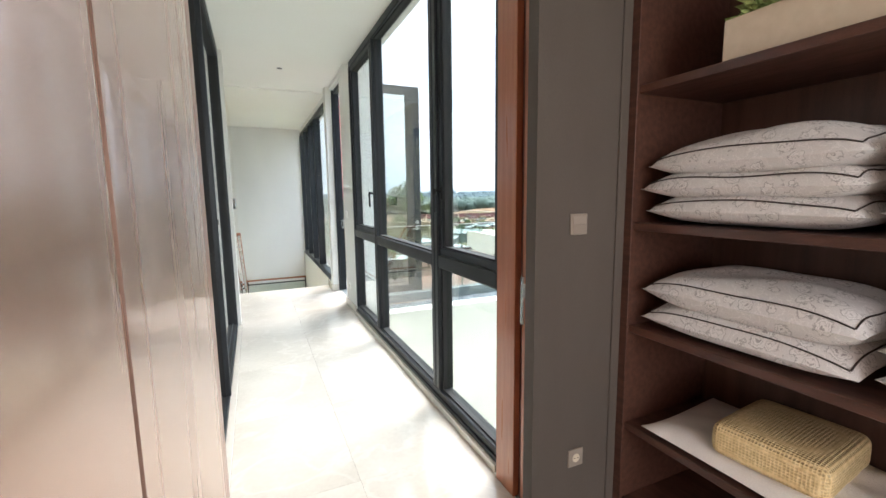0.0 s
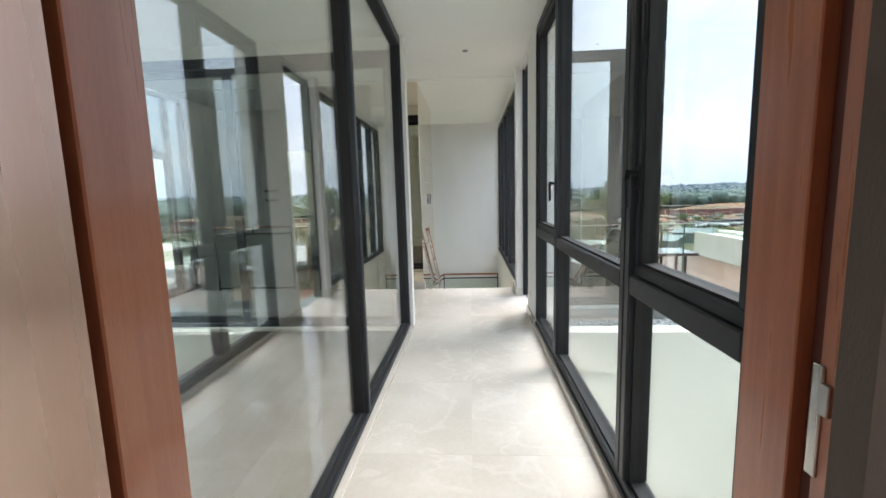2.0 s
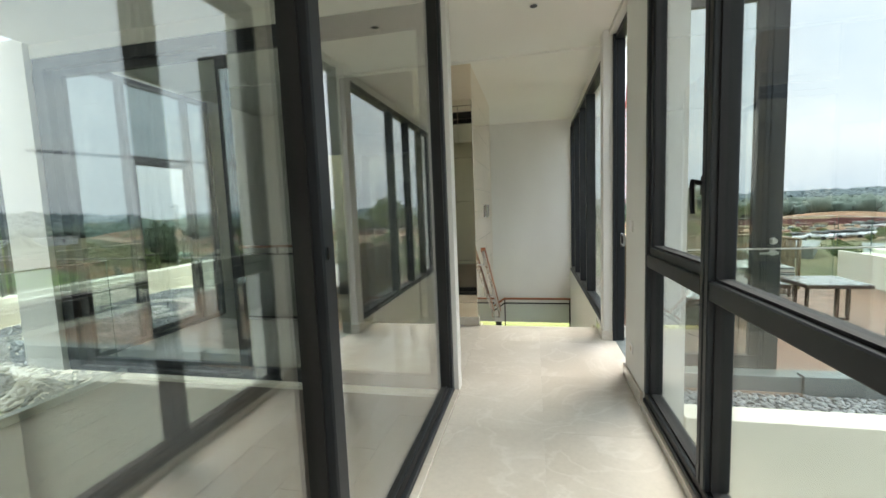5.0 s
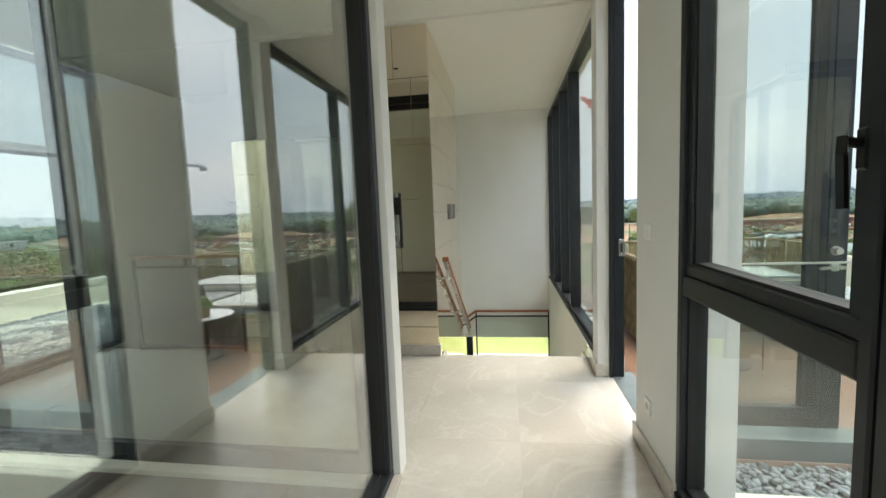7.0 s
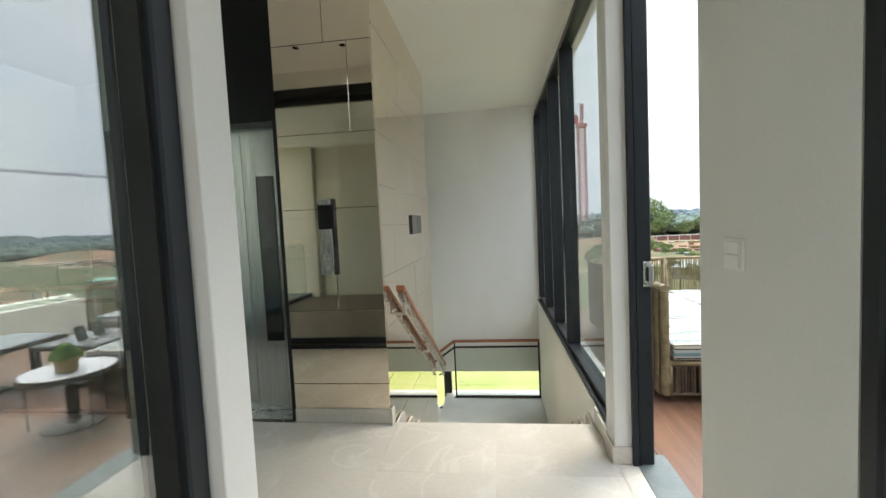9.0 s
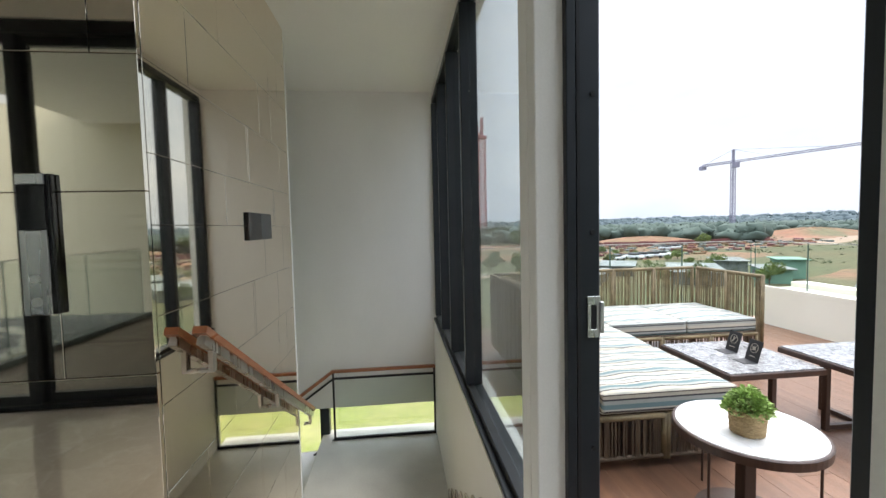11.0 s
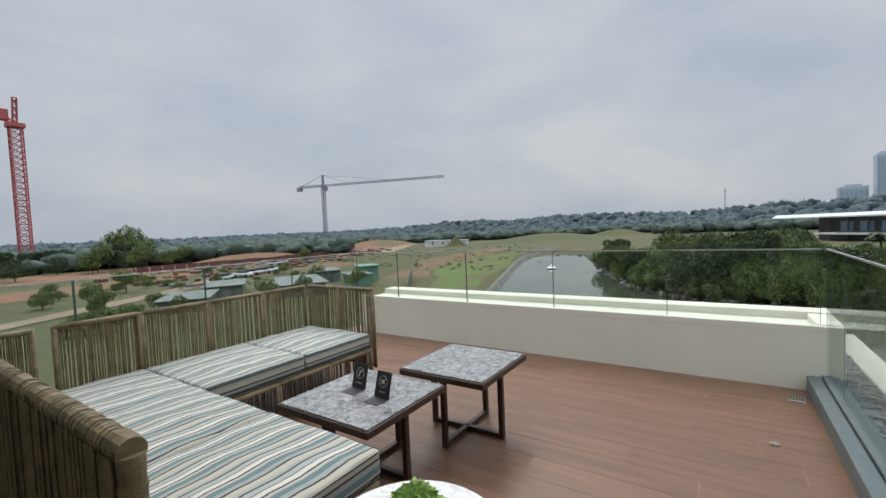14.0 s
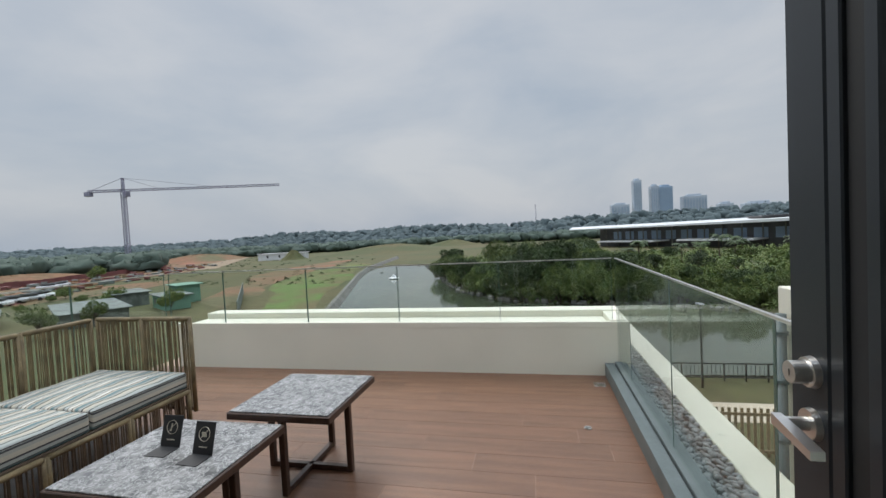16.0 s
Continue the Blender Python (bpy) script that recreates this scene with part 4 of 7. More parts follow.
wf = thing("waffle_cushion", (1.72, 0.66, 0.495), "straw coloured waffle weave cushion on the white blanket", "cushion")
wb = bmesh.new()
bmesh.ops.create_cube(wb, size=1)
for v in wb.verts:
    v.co = Vector((v.co.x * 0.40, v.co.y * 0.36, v.co.z * 0.125))
bmesh.ops.bevel(wb, geom=list(wb.edges), offset=0.046, segments=6, profile=0.6, affect="EDGES")
bmesh.ops.subdivide_edges(wb, edges=[q for q in wb.edges if q.calc_length() > 0.15], cuts=8, use_grid_fill=True)
for v in wb.verts:
    v.co.z += 0.0625 + (0.014 * math.cos(v.co.x * 7) * math.cos(v.co.y * 7.5) if v.co.z > 0 else 0.0)
wm = bpy.data.meshes.new("cover")
wb.to_mesh(wm)
wb.free()
wm.materials.append(STRAWCLOTH)
wm.polygons.foreach_set("use_smooth", [True] * len(wm.polygons))
wc_ = new("cover", wm)
wc_.parent = wf
wc_.rotation_euler = (0, 0, radians(6))


def leaves(cx, cy, z, rx, ry, h, count, size, seed, shape=2.0):
    """A bushy mass of small folded leaves."""
    rnd = random.Random(seed)
    g = G()
    for _ in range(count):
        a, t = rnd.uniform(0, 6.283), rnd.random() ** 0.5
        up = rnd.random()
        r = t * (1 - 0.55 * up ** shape)
        p = Vector((cx + rx * r * math.cos(a), cy + ry * r * math.sin(a), z + h * up * (1 - 0.35 * t)))
        d = Vector((math.cos(a) * (0.4 + t), math.sin(a) * (0.4 + t), rnd.uniform(0.1, 1.2))).normalized()
        s = d.cross(Vector((rnd.uniform(-1, 1), rnd.uniform(-1, 1), 1))).normalized()
        q = size * rnd.uniform(0.6, 1.3)
        n = s.cross(d) * (0.25 * q)
        g.add([p, p + d * q * 0.5 + s * q * 0.32 + n, p + d * q, p + d * q * 0.5 - s * q * 0.32 + n], [(0, 1, 2), (0, 2, 3)])
    return g


pl = thing("planter_box", (1.7, 0.45, 1.934), "long cream planter box with clipped green foliage", "planter")
part("box", G().box(1.52, 1.80, 0.0, 0.88, 1.934, 2.085, 0.004), PLANTERWHITE, pl)
part("foliage", leaves(1.68, 0.46, 2.07, 0.20, 0.47, 0.24, 2200, 0.045, 7), LEAFBRIGHT, pl, "dense artificial box foliage")


def switch_plate(name, at, axis, size, label, socket=False, tone=WHITEPLASTIC):
    """A wall plate facing -x or -y."""
    x, y, z = at
    e = thing(name, at, label, "socket" if socket else "switch")
    s = size / 2

    def slab(a0, a1, z0, z1, d0, d1, b):
        return box(x + a0, x + a1, y - d1, y - d0, z0, z1, b) if axis == "y" else box(x - d1, x - d0, y + a0, y + a1, z0, z1, b)
    part("plate", slab(-s, s, z - s, z + s, 0.0, 0.009, 0.002), tone, e)
    if socket:
        d = (0, -1, 0) if axis == "y" else (-1, 0, 0)
        c = Vector(at) + Vector(d) * 0.006
        part("well", G().tube(c, c + Vector(d) * 0.0045, 0.020, n=24), PLANTERWHITE, e)
        side = Vector((1, 0, 0)) if axis == "y" else Vector((0, 1, 0))
        for q in (-1, 1):
            part("hole", G().tube(c + side * 0.0095 * q, c + side * 0.0095 * q + Vector(d) * 0.005, 0.0028, n=8), GASKET, e)
    else:
        part("rocker", slab(-s * 0.80, s * 0.80, z + 0.001, z + s * 0.8, 0.008, 0.0125, 0.0015), tone, e)
        part("rocker", slab(-s * 0.80, s * 0.80, z - s * 0.8, z - 0.001, 0.008, 0.0125, 0.0015), tone, e)
    return e


switch_plate("light_switch", (1.205, 1.2345, 1.36), "y", 0.088, "square beige light switch on taupe wall", tone=BEIGEPLASTIC)
switch_plate("power_socket", (1.225, 1.2345, 0.30), "y", 0.082, "square beige power socket on taupe wall", True, BEIGEPLASTIC)
switch_plate("light_switch", (1.0795, 5.41, 1.25), "x", 0.088, "square white light switch on plastered pier")
switch_plate("power_socket", (1.0795, 5.39, 0.30), "x", 0.082, "square white power socket on plastered pier", True)


# ---- downlights ----
def downlight(x, y, z):
    e = thing("ceiling_downlight", (x, y, z), "small round recessed ceiling downlight with dark reflector", "ceiling light", "ceiling downlights")
    part("trim_ring", G().lathe(x, y, [(0.030, z - 0.001), (0.043, z - 0.004), (0.045, z - 0.0005)], 28), WHITEPLASTIC, e)
    part("reflector", G().tube((x, y, z - 0.0045), (x, y, z + 0.0), 0.031, n=24), BLACKGLOSS, e)
    return e


dl = downlight(0.38, 5.80, CZ + 0.01)
for x, y in ((-0.93, 5.78), (-1.38, 5.82), (-1.83, 5.86)):
    copy_thing(dl, pose(x, y, CZ + 0.01))
copy_thing(dl, pose(0.4, 2.4, 3.045))

# ---- lift ----
lift = thing("lift_shaft", (-1.0, 7.6, 0), "lift shaft clad in bronze mirror panels over marble base", "lift")
part("core", box(-1.02, -0.352, 6.992, 9.115, 0, 3.085), TAUPE, lift)
part("base", G().box(-1.03, -0.328, 6.958, 6.99, 0, 0.10, 0.003).box(-0.35, -0.329, 6.99, 7.0, 0, 0.10, 0.003), MARBLE, lift)
rows_s = (0.102, 0.28, 0.80, 1.51, 2.02, 2.62, 3.085)
for i, (z0, z1) in enumerate(zip(rows_s, rows_s[1:])):
    xs = (-1.03, -0.334) if i not in (2, 4, 5) else ((-1.03, -0.66, -0.334) if i != 4 else (-1.03, -0.50, -0.334))
    for x0, x1 in zip(xs, xs[1:]):
        part("panel", box(x0 + 0.0015, x1 - 0.0015, 6.965, 6.989, z0 + 0.0015, z1 - 0.0015, 0.0015), BRONZE, lift)
rows_e = (-1.42, -0.95, -0.5, -0.07, 0.30, 0.66, 1.02, 1.38, 1.66, 2.02, 2.38, 2.74, 3.085)
for i, (z0, z1) in enumerate(zip(rows_e, rows_e[1:])):
    cut = [6.992] + [y for y in (7.35 + 0.37 * (i % 3), 8.12 + 0.25 * ((i + 1) % 3), 8.85 - 0.2 * (i % 2))] + [9.115]
    for y0, y1 in zip(cut, cut[1:]):
        part("panel", box(-0.351, -0.3345, y0 + 0.001, y1 - 0.001, z0 + 0.001, z1 - 0.001, 0.001), BRONZE, lift)
cp = thing("lift_call_panel", (-0.70, 6.965, 1.3), "slim steel lift call panel with black display", "lift panel")
part("back_box", box(-0.752, -0.645, 6.940, 6.9645, 1.055, 1.575, 0.004), BLACKGLOSS, cp)
part("faceplate", box(-0.757, -0.662, 6.930, 6.9405, 1.055, 1.37, 0.003), STEEL, cp, "brushed steel button plate")
part("top_cap", box(-0.757, -0.662, 6.930, 6.9405, 1.535, 1.575, 0.003), STEEL, cp)
part("display", box(-0.757, -0.662, 6.932, 6.9405, 1.37, 1.535, 0.002), BLACKGLOSS, cp, "black floor display")
for z in (1.105, 1.19):
    part("button", G().tube((-0.709, 6.931, z), (-0.709, 6.925, z), 0.017, n=20), CHROME, cp)
wp = thing("wall_panel", (-0.332, 8.26, 1.37), "small black touch panel with grey half", "control panel")
part("dark_half", box(-0.334, -0.318, 8.02, 8.262, 1.285, 1.465, 0.002), BLACKGLOSS, wp)
part("grey_half", box(-0.334, -0.319, 8.264, 8.50, 1.285, 1.465, 0.002), FACADEDARK, wp)
ld = thing("lift_door", (-1.4, 7.1, 0), "brushed steel lift doors with dark glass strips", "lift door")
part("portal", G().box(-1.98, -1.74, 6.99, 7.22, 0, 2.14, 0.003).box(-1.98, -1.036, 6.99, 7.22, 2.14, 3.085, 0.003).box(-1.062, -1.034, 6.975, 7.22, 0, 2.14, 0.002), BLACKMETAL, ld, "dark metal lift surround")
part("back", box(-1.98, -1.02, 7.222, 7.26, 0, 3.085), BLACKMETAL, ld)
for x0, x1, g0, g1 in ((-1.74, -1.40, -1.63, -1.49), (-1.398, -1.062, -1.30, -1.16)):
    d = part("leaf", G().box(x0, g0, 7.12, 7.15, 0.015, 2.14, 0.002).box(g1, x1, 7.12, 7.15, 0.015, 2.14, 0.002).box(g0, g1, 7.12, 7.15, 0.015, 0.55).box(g0, g1, 7.12, 7.15, 1.78, 2.14), LIFTSTEEL, ld)
    part("vision_panel", box(g0, g1, 7.132, 7.142, 0.55, 1.78), LIFTGLASS, d, "narrow dark glass strip")
part("sill", box(-1.74, -1.062, 6.985, 7.15, -0.012, 0.012, 0.002), STEEL, ld)

# ---- handrails of the stair ----
hr = thing("handrail", (-0.29, 7.2, 0), "sloping wooden handrail on steel brackets along the bronze panels", "handrail")
A_, B_ = Vector((-0.275, 7.20, 0.915)), Vector((-0.275, 9.42, -0.43))
part("rail", G().beam(A_, B_, 0.06, 0.034), RAILWOOD, hr, "orange brown wooden rail")
part("channel", G().beam(A_ + Vector((0, 0.01, -0.045)), B_ + Vector((0, -0.01, -0.045)), 0.035, 0.05), STEEL, hr)
for k in (0.05, 0.5, 0.955):
    p = A_.lerp(B_, k)
    part("bracket", G().box(p.x - 0.012, p.x + 0.012, p.y - 0.02, p.y + 0.02, p.z - 0.15, p.z - 0.06, 0.002).box(-0.334, p.x + 0.012, p.y - 0.02, p.y + 0.02, p.z - 0.16, p.z - 0.145, 0.002), STEEL, hr)
bal = thing("stair_balustrade", (0.4, 10.68, -1.4), "glass balustrade with wooden handrail on the landing", "balustrade")
part("handrail", G().box(-0.29, 1.055, 10.655, 10.71, -0.51, -0.474, 0.006).beam((-0.27, 10.682, -0.49), (-1.05, 10.682, -1.05), 0.055, 0.036), RAILWOOD, bal, "red brown wooden rail")
part("flat_bar", G().box(-0.27, 1.05, 10.668, 10.697, -0.60, -0.575, 0.002).beam((-0.27, 10.682, -0.59), (-1.05, 10.682, -1.15), 0.03, 0.024), BLACKMETAL, bal)
part("pane", G().box(-0.24, 1.03, 10.678, 10.686, -1.36, -0.60), RAILGLASS, bal)
part("bottom_bar", G().box(-0.27, 1.05, 10.668, 10.697, -1.40, -1.365, 0.002).beam((-0.27, 10.682, -1.39), (-1.05, 10.682, -1.95), 0.03, 0.03), BLACKMETAL, bal)
for x in (-0.265, 1.04):
    part("post", box(x - 0.012, x + 0.012, 10.668, 10.697, -1.45, -0.50, 0.002), BLACKMETAL, bal)
solid("column", box(-0.48, -0.36, 10.85, 10.97, -3.2, -1.02, 0.004), DARKMETAL, "dark steel window post below the wall", "column", S)
solid("window_5", G().box(-4.15, 1.06, 10.90, 10.908, -3.0, -1.03), CLEAR, "low strip window under the stair wall", "window", S)

# lobby balustrade, seen through the glazing
lb = thing("lobby_balustrade", (-3.1, 7.3, 0), "low glass balustrade with wooden handrail in the lobby", "balustrade")
part("handrail", box(-3.66, -2.37, 6.97, 7.03, 1.0, 1.035, 0.006), RAILWOOD, lb)
for z in (0.03, 0.90):
    part("flat_bar", box(-3.64, -2.38, 6.985, 7.015, z, z + 0.027, 0.002), BLACKMETAL, lb)
for x in (-3.64, -2.395):
    part("post", box(x - 0.015, x + 0.015, 6.985, 7.015, 0.0, 1.0, 0.002), BLACKMETAL, lb)
part("bracket", box(-3.03, -3.0, 6.99, 7.01, 0.925, 1.0, 0.002), BLACKMETAL, lb)
part("pane", box(-3.62, -2.41, 6.996, 7.004, 0.06, 0.90), RAILGLASS, lb)
lj = thing("mirror_pillar", (-2.18, 7.0, 0), "narrow pillar clad in bronze mirror panels beside the lift", "pillar")
part("core", box(-2.355, -1.985, 6.995, 7.10, 0, 2.16), TAUPE, lj)
for z0, z1 in zip((0.0, 0.16, 0.32, 0.80, 1.16, 1.51, 1.83), (0.16, 0.32, 0.80, 1.16, 1.51, 1.83, 2.16)):
    part("panel", box(-2.355, -1.985, 6.972, 6.994, z0 + 0.0015, z1 - 0.0015, 0.0015), BRONZE, lj)
solid("wall_lift_head", box(-2.355, -1.985, 6.985, 7.10, 2.16, 3.09), PLASTER, "off-white plaster above the mirror pillar", "wall", S)
wsw = thing("wall_switch_panel", (-3.35, 8.44, 1.5), "pair of slim dark switch plates on white wall", "switch")
for z in (1.40, 1.58):
    part("plate", box(-3.50, -3.22, 8.436, 8.449, z, z + 0.045, 0.002), BLACKGLOSS, wsw)


# ---- terrace: edges ----
solid("floor_terrace_bed", box(1.337, 5.80, 5.50, 10.72, -0.21, TZ - 0.0016), DECKJOINT, "tan grout bed under terrace plank tiles", "floor", S)
TER = bpy.data.objects["floor_terrace_bed"]
pe = solid("parapet_east", box(5.447, 6.15, 5.44, 10.40, -0.06, 0.415, 0.006), CREAM, "low cream rendered parapet along the terrace", "parapet", S)
part("front_lip", box(5.445, 5.485, 5.44, 10.40, 0.40, 0.462, 0.005), CREAM, pe)
part("back_lip", box(5.93, 6.152, 5.438, 10.402, 0.40, 0.484, 0.006), CREAM, pe)
part("end_lip", box(5.485, 5.93, 5.439, 5.60, 0.40, 0.470, 0.006), CREAM, pe)
solid("parapet_south", G().box(1.337, 7.6, 4.99, 5.205, -7.0, -0.04, 0.006), CREAM, "cream coping beside the pebble strip", "parapet", S)
solid("kerb", G().box(2.30, 5.44, 5.585, 5.665, -0.06, 0.075, 0.003).box(2.30, 5.44, 5.480, 5.578, -0.06, 0.09, 0.003).box(1.34, 2.30, 5.505, 5.655, -0.06, 0.075, 0.003), GREYMETAL, "grey green metal channel holding the glass", "kerb", S)
solid("parapet_column", box(3.80, 4.195, 4.60, 4.86, -7.0, 0.945, 0.006), CREAM, "cream rendered column outside the railing", "column", S)
pp = thing("drain_pipe", (4.09, 4.9, -7.0), "grey drain pipe with rings beside a cream column", "pipe")
part("pipe", G().tube((4.09, 4.90, -7.0), (4.09, 4.90, 0.80), 0.028, n=14), GREYMETAL, pp, smooth=True)
for z in (-0.5, 0.05, 0.40, 0.68):
    part("ring", G().tube((4.09, 4.90, z), (4.09, 4.90, z + 0.02), 0.036, n=14), GREYMETAL, pp)


def glass_rail(name, p0, p1, z0, z1, joints, label):
    """A frameless glass railing with a slim steel cap from p0 to p1."""
    p0, p1 = Vector((*p0, 0)), Vector((*p1, 0))
    e = thing(name, (p0.x, p0.y, z0), label, "railing")
    tagged(e, kind=S)
    d = (p1 - p0).normalized()
    s = Vector((-d.y, d.x, 0)) * 0.006
    cuts = [0.0] + joints + [(p1 - p0).length]
    for a, b in zip(cuts, cuts[1:]):
        q0, q1 = p0 + d * (a + 0.004), p0 + d * (b - 0.004)
        g = G()
        verts = [q + k + Vector((0, 0, z)) for z in (z0, z1) for q in (q0, q1) for k in (-s, s)]
        g.add(verts, [(0, 4, 6, 2), (1, 3, 7, 5), (4, 5, 7, 6), (0, 2, 3, 1)])
        pn = part("pane", g, RAILGLASS, e)
        part("edge", G().beam(q0 + Vector((0, 0, z0)), q0 + Vector((0, 0, z1)), 0.009, 0.0025).beam(q1 + Vector((0, 0, z0)), q1 + Vector((0, 0, z1)), 0.009, 0.0025), GLASSEDGE, pn)
    part("cap_rail", G().beam(p0 + Vector((0, 0, z1 + 0.008)), p1 + Vector((0, 0, z1 + 0.006)), 0.015, 0.010), CHROME, e, "slim steel cap rail")
    return e


glass_rail("railing_east", (5.50, 5.57), (5.50, 10.52), 0.41, 1.04, [1.05, 2.1, 3.15, 4.2], "frameless glass railing on the cream parapet")
glass_rail("railing_south", (5.48, 5.54), (1.36, 5.54), 0.06, 1.04, [0.55, 1.6, 2.65], "frameless glass railing along the pebble strip")
glass_rail("railing_north", (5.48, 10.56), (1.32, 10.56), -0.05, 1.04, [1.03, 2.06, 3.09], "frameless glass railing at the terrace end")


def pebbles(name, x0, x1, y0, y1, z, size, material, label, seed, keep=None, layers=2):
    rnd = random.Random(seed)
    ico = bmesh.new()
    bmesh.ops.create_icosphere(ico, subdivisions=1, radius=1)
    ico.verts.ensure_lookup_table()
    base = [v.co.copy() for v in ico.verts]
    faces = [tuple(v.index for v in f.verts) for f in ico.faces]
    ico.free()
    g = G()
    step = size * 1.45
    for layer in range(layers):
        y = y0
        while y < y1:
            x = x0 + rnd.uniform(0, step)
            while x < x1:
                px, py = x + rnd.uniform(-0.4, 0.4) * step, y + rnd.uniform(-0.4, 0.4) * step
                if keep is None or keep(px, py):
                    a, b, c = size * rnd.uniform(0.7, 1.25), size * rnd.uniform(0.5, 0.85), size * rnd.uniform(0.3, 0.5)
                    r = Euler((rnd.uniform(-0.4, 0.4), rnd.uniform(-0.4, 0.4), rnd.uniform(0, 3.14))).to_matrix()
                    o = Vector((px, py, z - layer * size * 0.4 + rnd.uniform(-0.2, 0.2) * size))
                    g.add([o + r @ Vector((v.x * a, v.y * b, v.z * c)) for v in base], faces)
                x += step
            y += step
    return solid(name, g, material, label, "pebbles", "stuff", True)


solid("gravel_bed", box(1.337, 7.6, 5.206, 5.478, -0.4, -0.095), GRAVELBED, "dark gravel bed under pebbles", "gravel", S)
pebbles("pebble_strip", 1.36, 7.55, 5.23, 5.465, -0.052, 0.030, PEBBLE, "strip of smooth grey pebbles along the railing", 4)
fd = thing("floor_drain", (5.2, 5.75, TZ), "small square steel floor drain", "drain")
part("plate", box(5.15, 5.25, 5.70, 5.80, TZ, TZ + 0.006, 0.002), STEEL, fd)
for k in range(5):
    part("slot", box(5.16, 5.24, 5.712 + k * 0.018, 5.719 + k * 0.018, TZ + 0.0055, TZ + 0.0072), GASKET, fd)
fd2 = thing("floor_drain", (4.35, 5.95, TZ), "tiny round steel floor outlet", "drain")
part("plate", G().tube((4.35, 5.95, TZ - 0.002), (4.35, 5.95, TZ + 0.008), 0.025, n=18), STEEL, fd2)

# ---- terrace: sofa ----
SX, SY = 1.66, 7.42


def strands(g, p0, p1, z0, z1, pitch, r, seed, gap=0.06):
    """Upright cords woven between two rails."""
    rnd = random.Random(seed)
    p0, p1 = Vector((*p0, 0)), Vector((*p1, 0))
    n = int((p1 - p0).length / pitch)
    d = (p1 - p0).normalized()
    s = Vector((-d.y, d.x, 0))
    for i in range(n):
        if rnd.random() < gap:
            continue
        a = p0 + d * (pitch * (i + 0.5) + rnd.uniform(-0.3, 0.3) * pitch)
        b = a + d * rnd.uniform(-0.25, 0.25) * pitch
        o = s * rnd.choice((-0.009, 0.009))
        g.tube(a + o + Vector((0, 0, z0)), b + o + Vector((0, 0, z1)), r, n=5, caps=False)
    return g


def sofa_back(parent, p0, p1, z0, z1, seed, pitch=0.019, bays=1, tone=RATTAN):
    a, b = Vector((*p0, 0)), Vector((*p1, 0))
    for k in range(bays):
        q0, q1 = a.lerp(b, k / bays), a.lerp(b, (k + 1) / bays)
        d = (q1 - q0).normalized()
        q0, q1 = q0 + d * 0.012, q1 - d * 0.012
        st = part("cord_panel", strands(G(), q0.xy, q1.xy, z0, z1, pitch * 0.68, 0.0046, seed + k, 0.05), tone, parent)
        tagged(st, kind="stuff")
        part("top_rail", G().tube(q0 + Vector((0, 0, z1)), q1 + Vector((0, 0, z1)), 0.018, n=8), RATTAN, parent, smooth=True)
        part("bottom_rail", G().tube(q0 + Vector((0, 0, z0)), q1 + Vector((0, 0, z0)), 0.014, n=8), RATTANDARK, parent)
        for q in (q0, q1):
            part("post", G().tube(q + Vector((0, 0, z0 - 0.02)), q + Vector((0, 0, z1 + 0.01)), 0.016, n=8), RATTAN, parent, smooth=True)


def cushion(x0, x1, y0, y1, z0, z1, label):
    e = thing("seat_cushion", ((x0 + x1) / 2, (y0 + y1) / 2, z0), label, "cushion", "striped seat cushions")
    g = bmesh.new()
    bmesh.ops.create_cube(g, size=1)
    for v in g.verts:
        v.co = Vector(((x0 + x1) / 2 + v.co.x * (x1 - x0), (y0 + y1) / 2 + v.co.y * (y1 - y0), (z0 + z1) / 2 + v.co.z * (z1 - z0)))
    bmesh.ops.bevel(g, geom=list(g.edges), offset=0.024, segments=4, profile=0.6, affect="EDGES")
    bmesh.ops.subdivide_edges(g, edges=[q for q in g.edges if q.calc_length() > 0.3], cuts=12, use_grid_fill=True)
    cx, cy = (x0 + x1) / 2, (y0 + y1) / 2
    for v in g.verts:
        u, w = (v.co.x - cx) / (x1 - x0) * 2, (v.co.y - cy) / (y1 - y0) * 2
        if v.co.z > (z0 + z1) / 2:
            v.co.z += 0.018 * (1 - u * u) * (1 - w * w) + 0.003 * math.sin(9 * u + 5 * w)
    me = bpy.data.meshes.new("cushion_cover")
    o = ORIGIN[e.name]
    bmesh.ops.translate(g, verts=g.verts, vec=-o)
    g.to_mesh(me)
    g.free()
    me.materials.append(CUSHION)
    me.polygons.foreach_set("use_smooth", [True] * len(me.polygons))
    ob = new("cushion_cover", me)
    ob.parent = e
    ORIGIN[ob.name] = o
    pg = G()
    for z in (z0 + 0.02, z1 - 0.012):
        r = [(x0 + 0.02, y0 - 0.001), (x1 - 0.02, y0 - 0.001), (x1 + 0.001, y0 + 0.02), (x1 + 0.001, y1 - 0.02), (x1 - 0.02, y1 + 0.001), (x0 + 0.02, y1 + 0.001), (x0 - 0.001, y1 - 0.02), (x0 - 0.001, y0 + 0.02)]
        for a, b in zip(r, r[1:] + r[:1]):
            pg.tube((*a, z), (*b, z), 0.003, n=5, caps=False)
    part("piping", pg, PIPING, e, "dark piping")
    return e


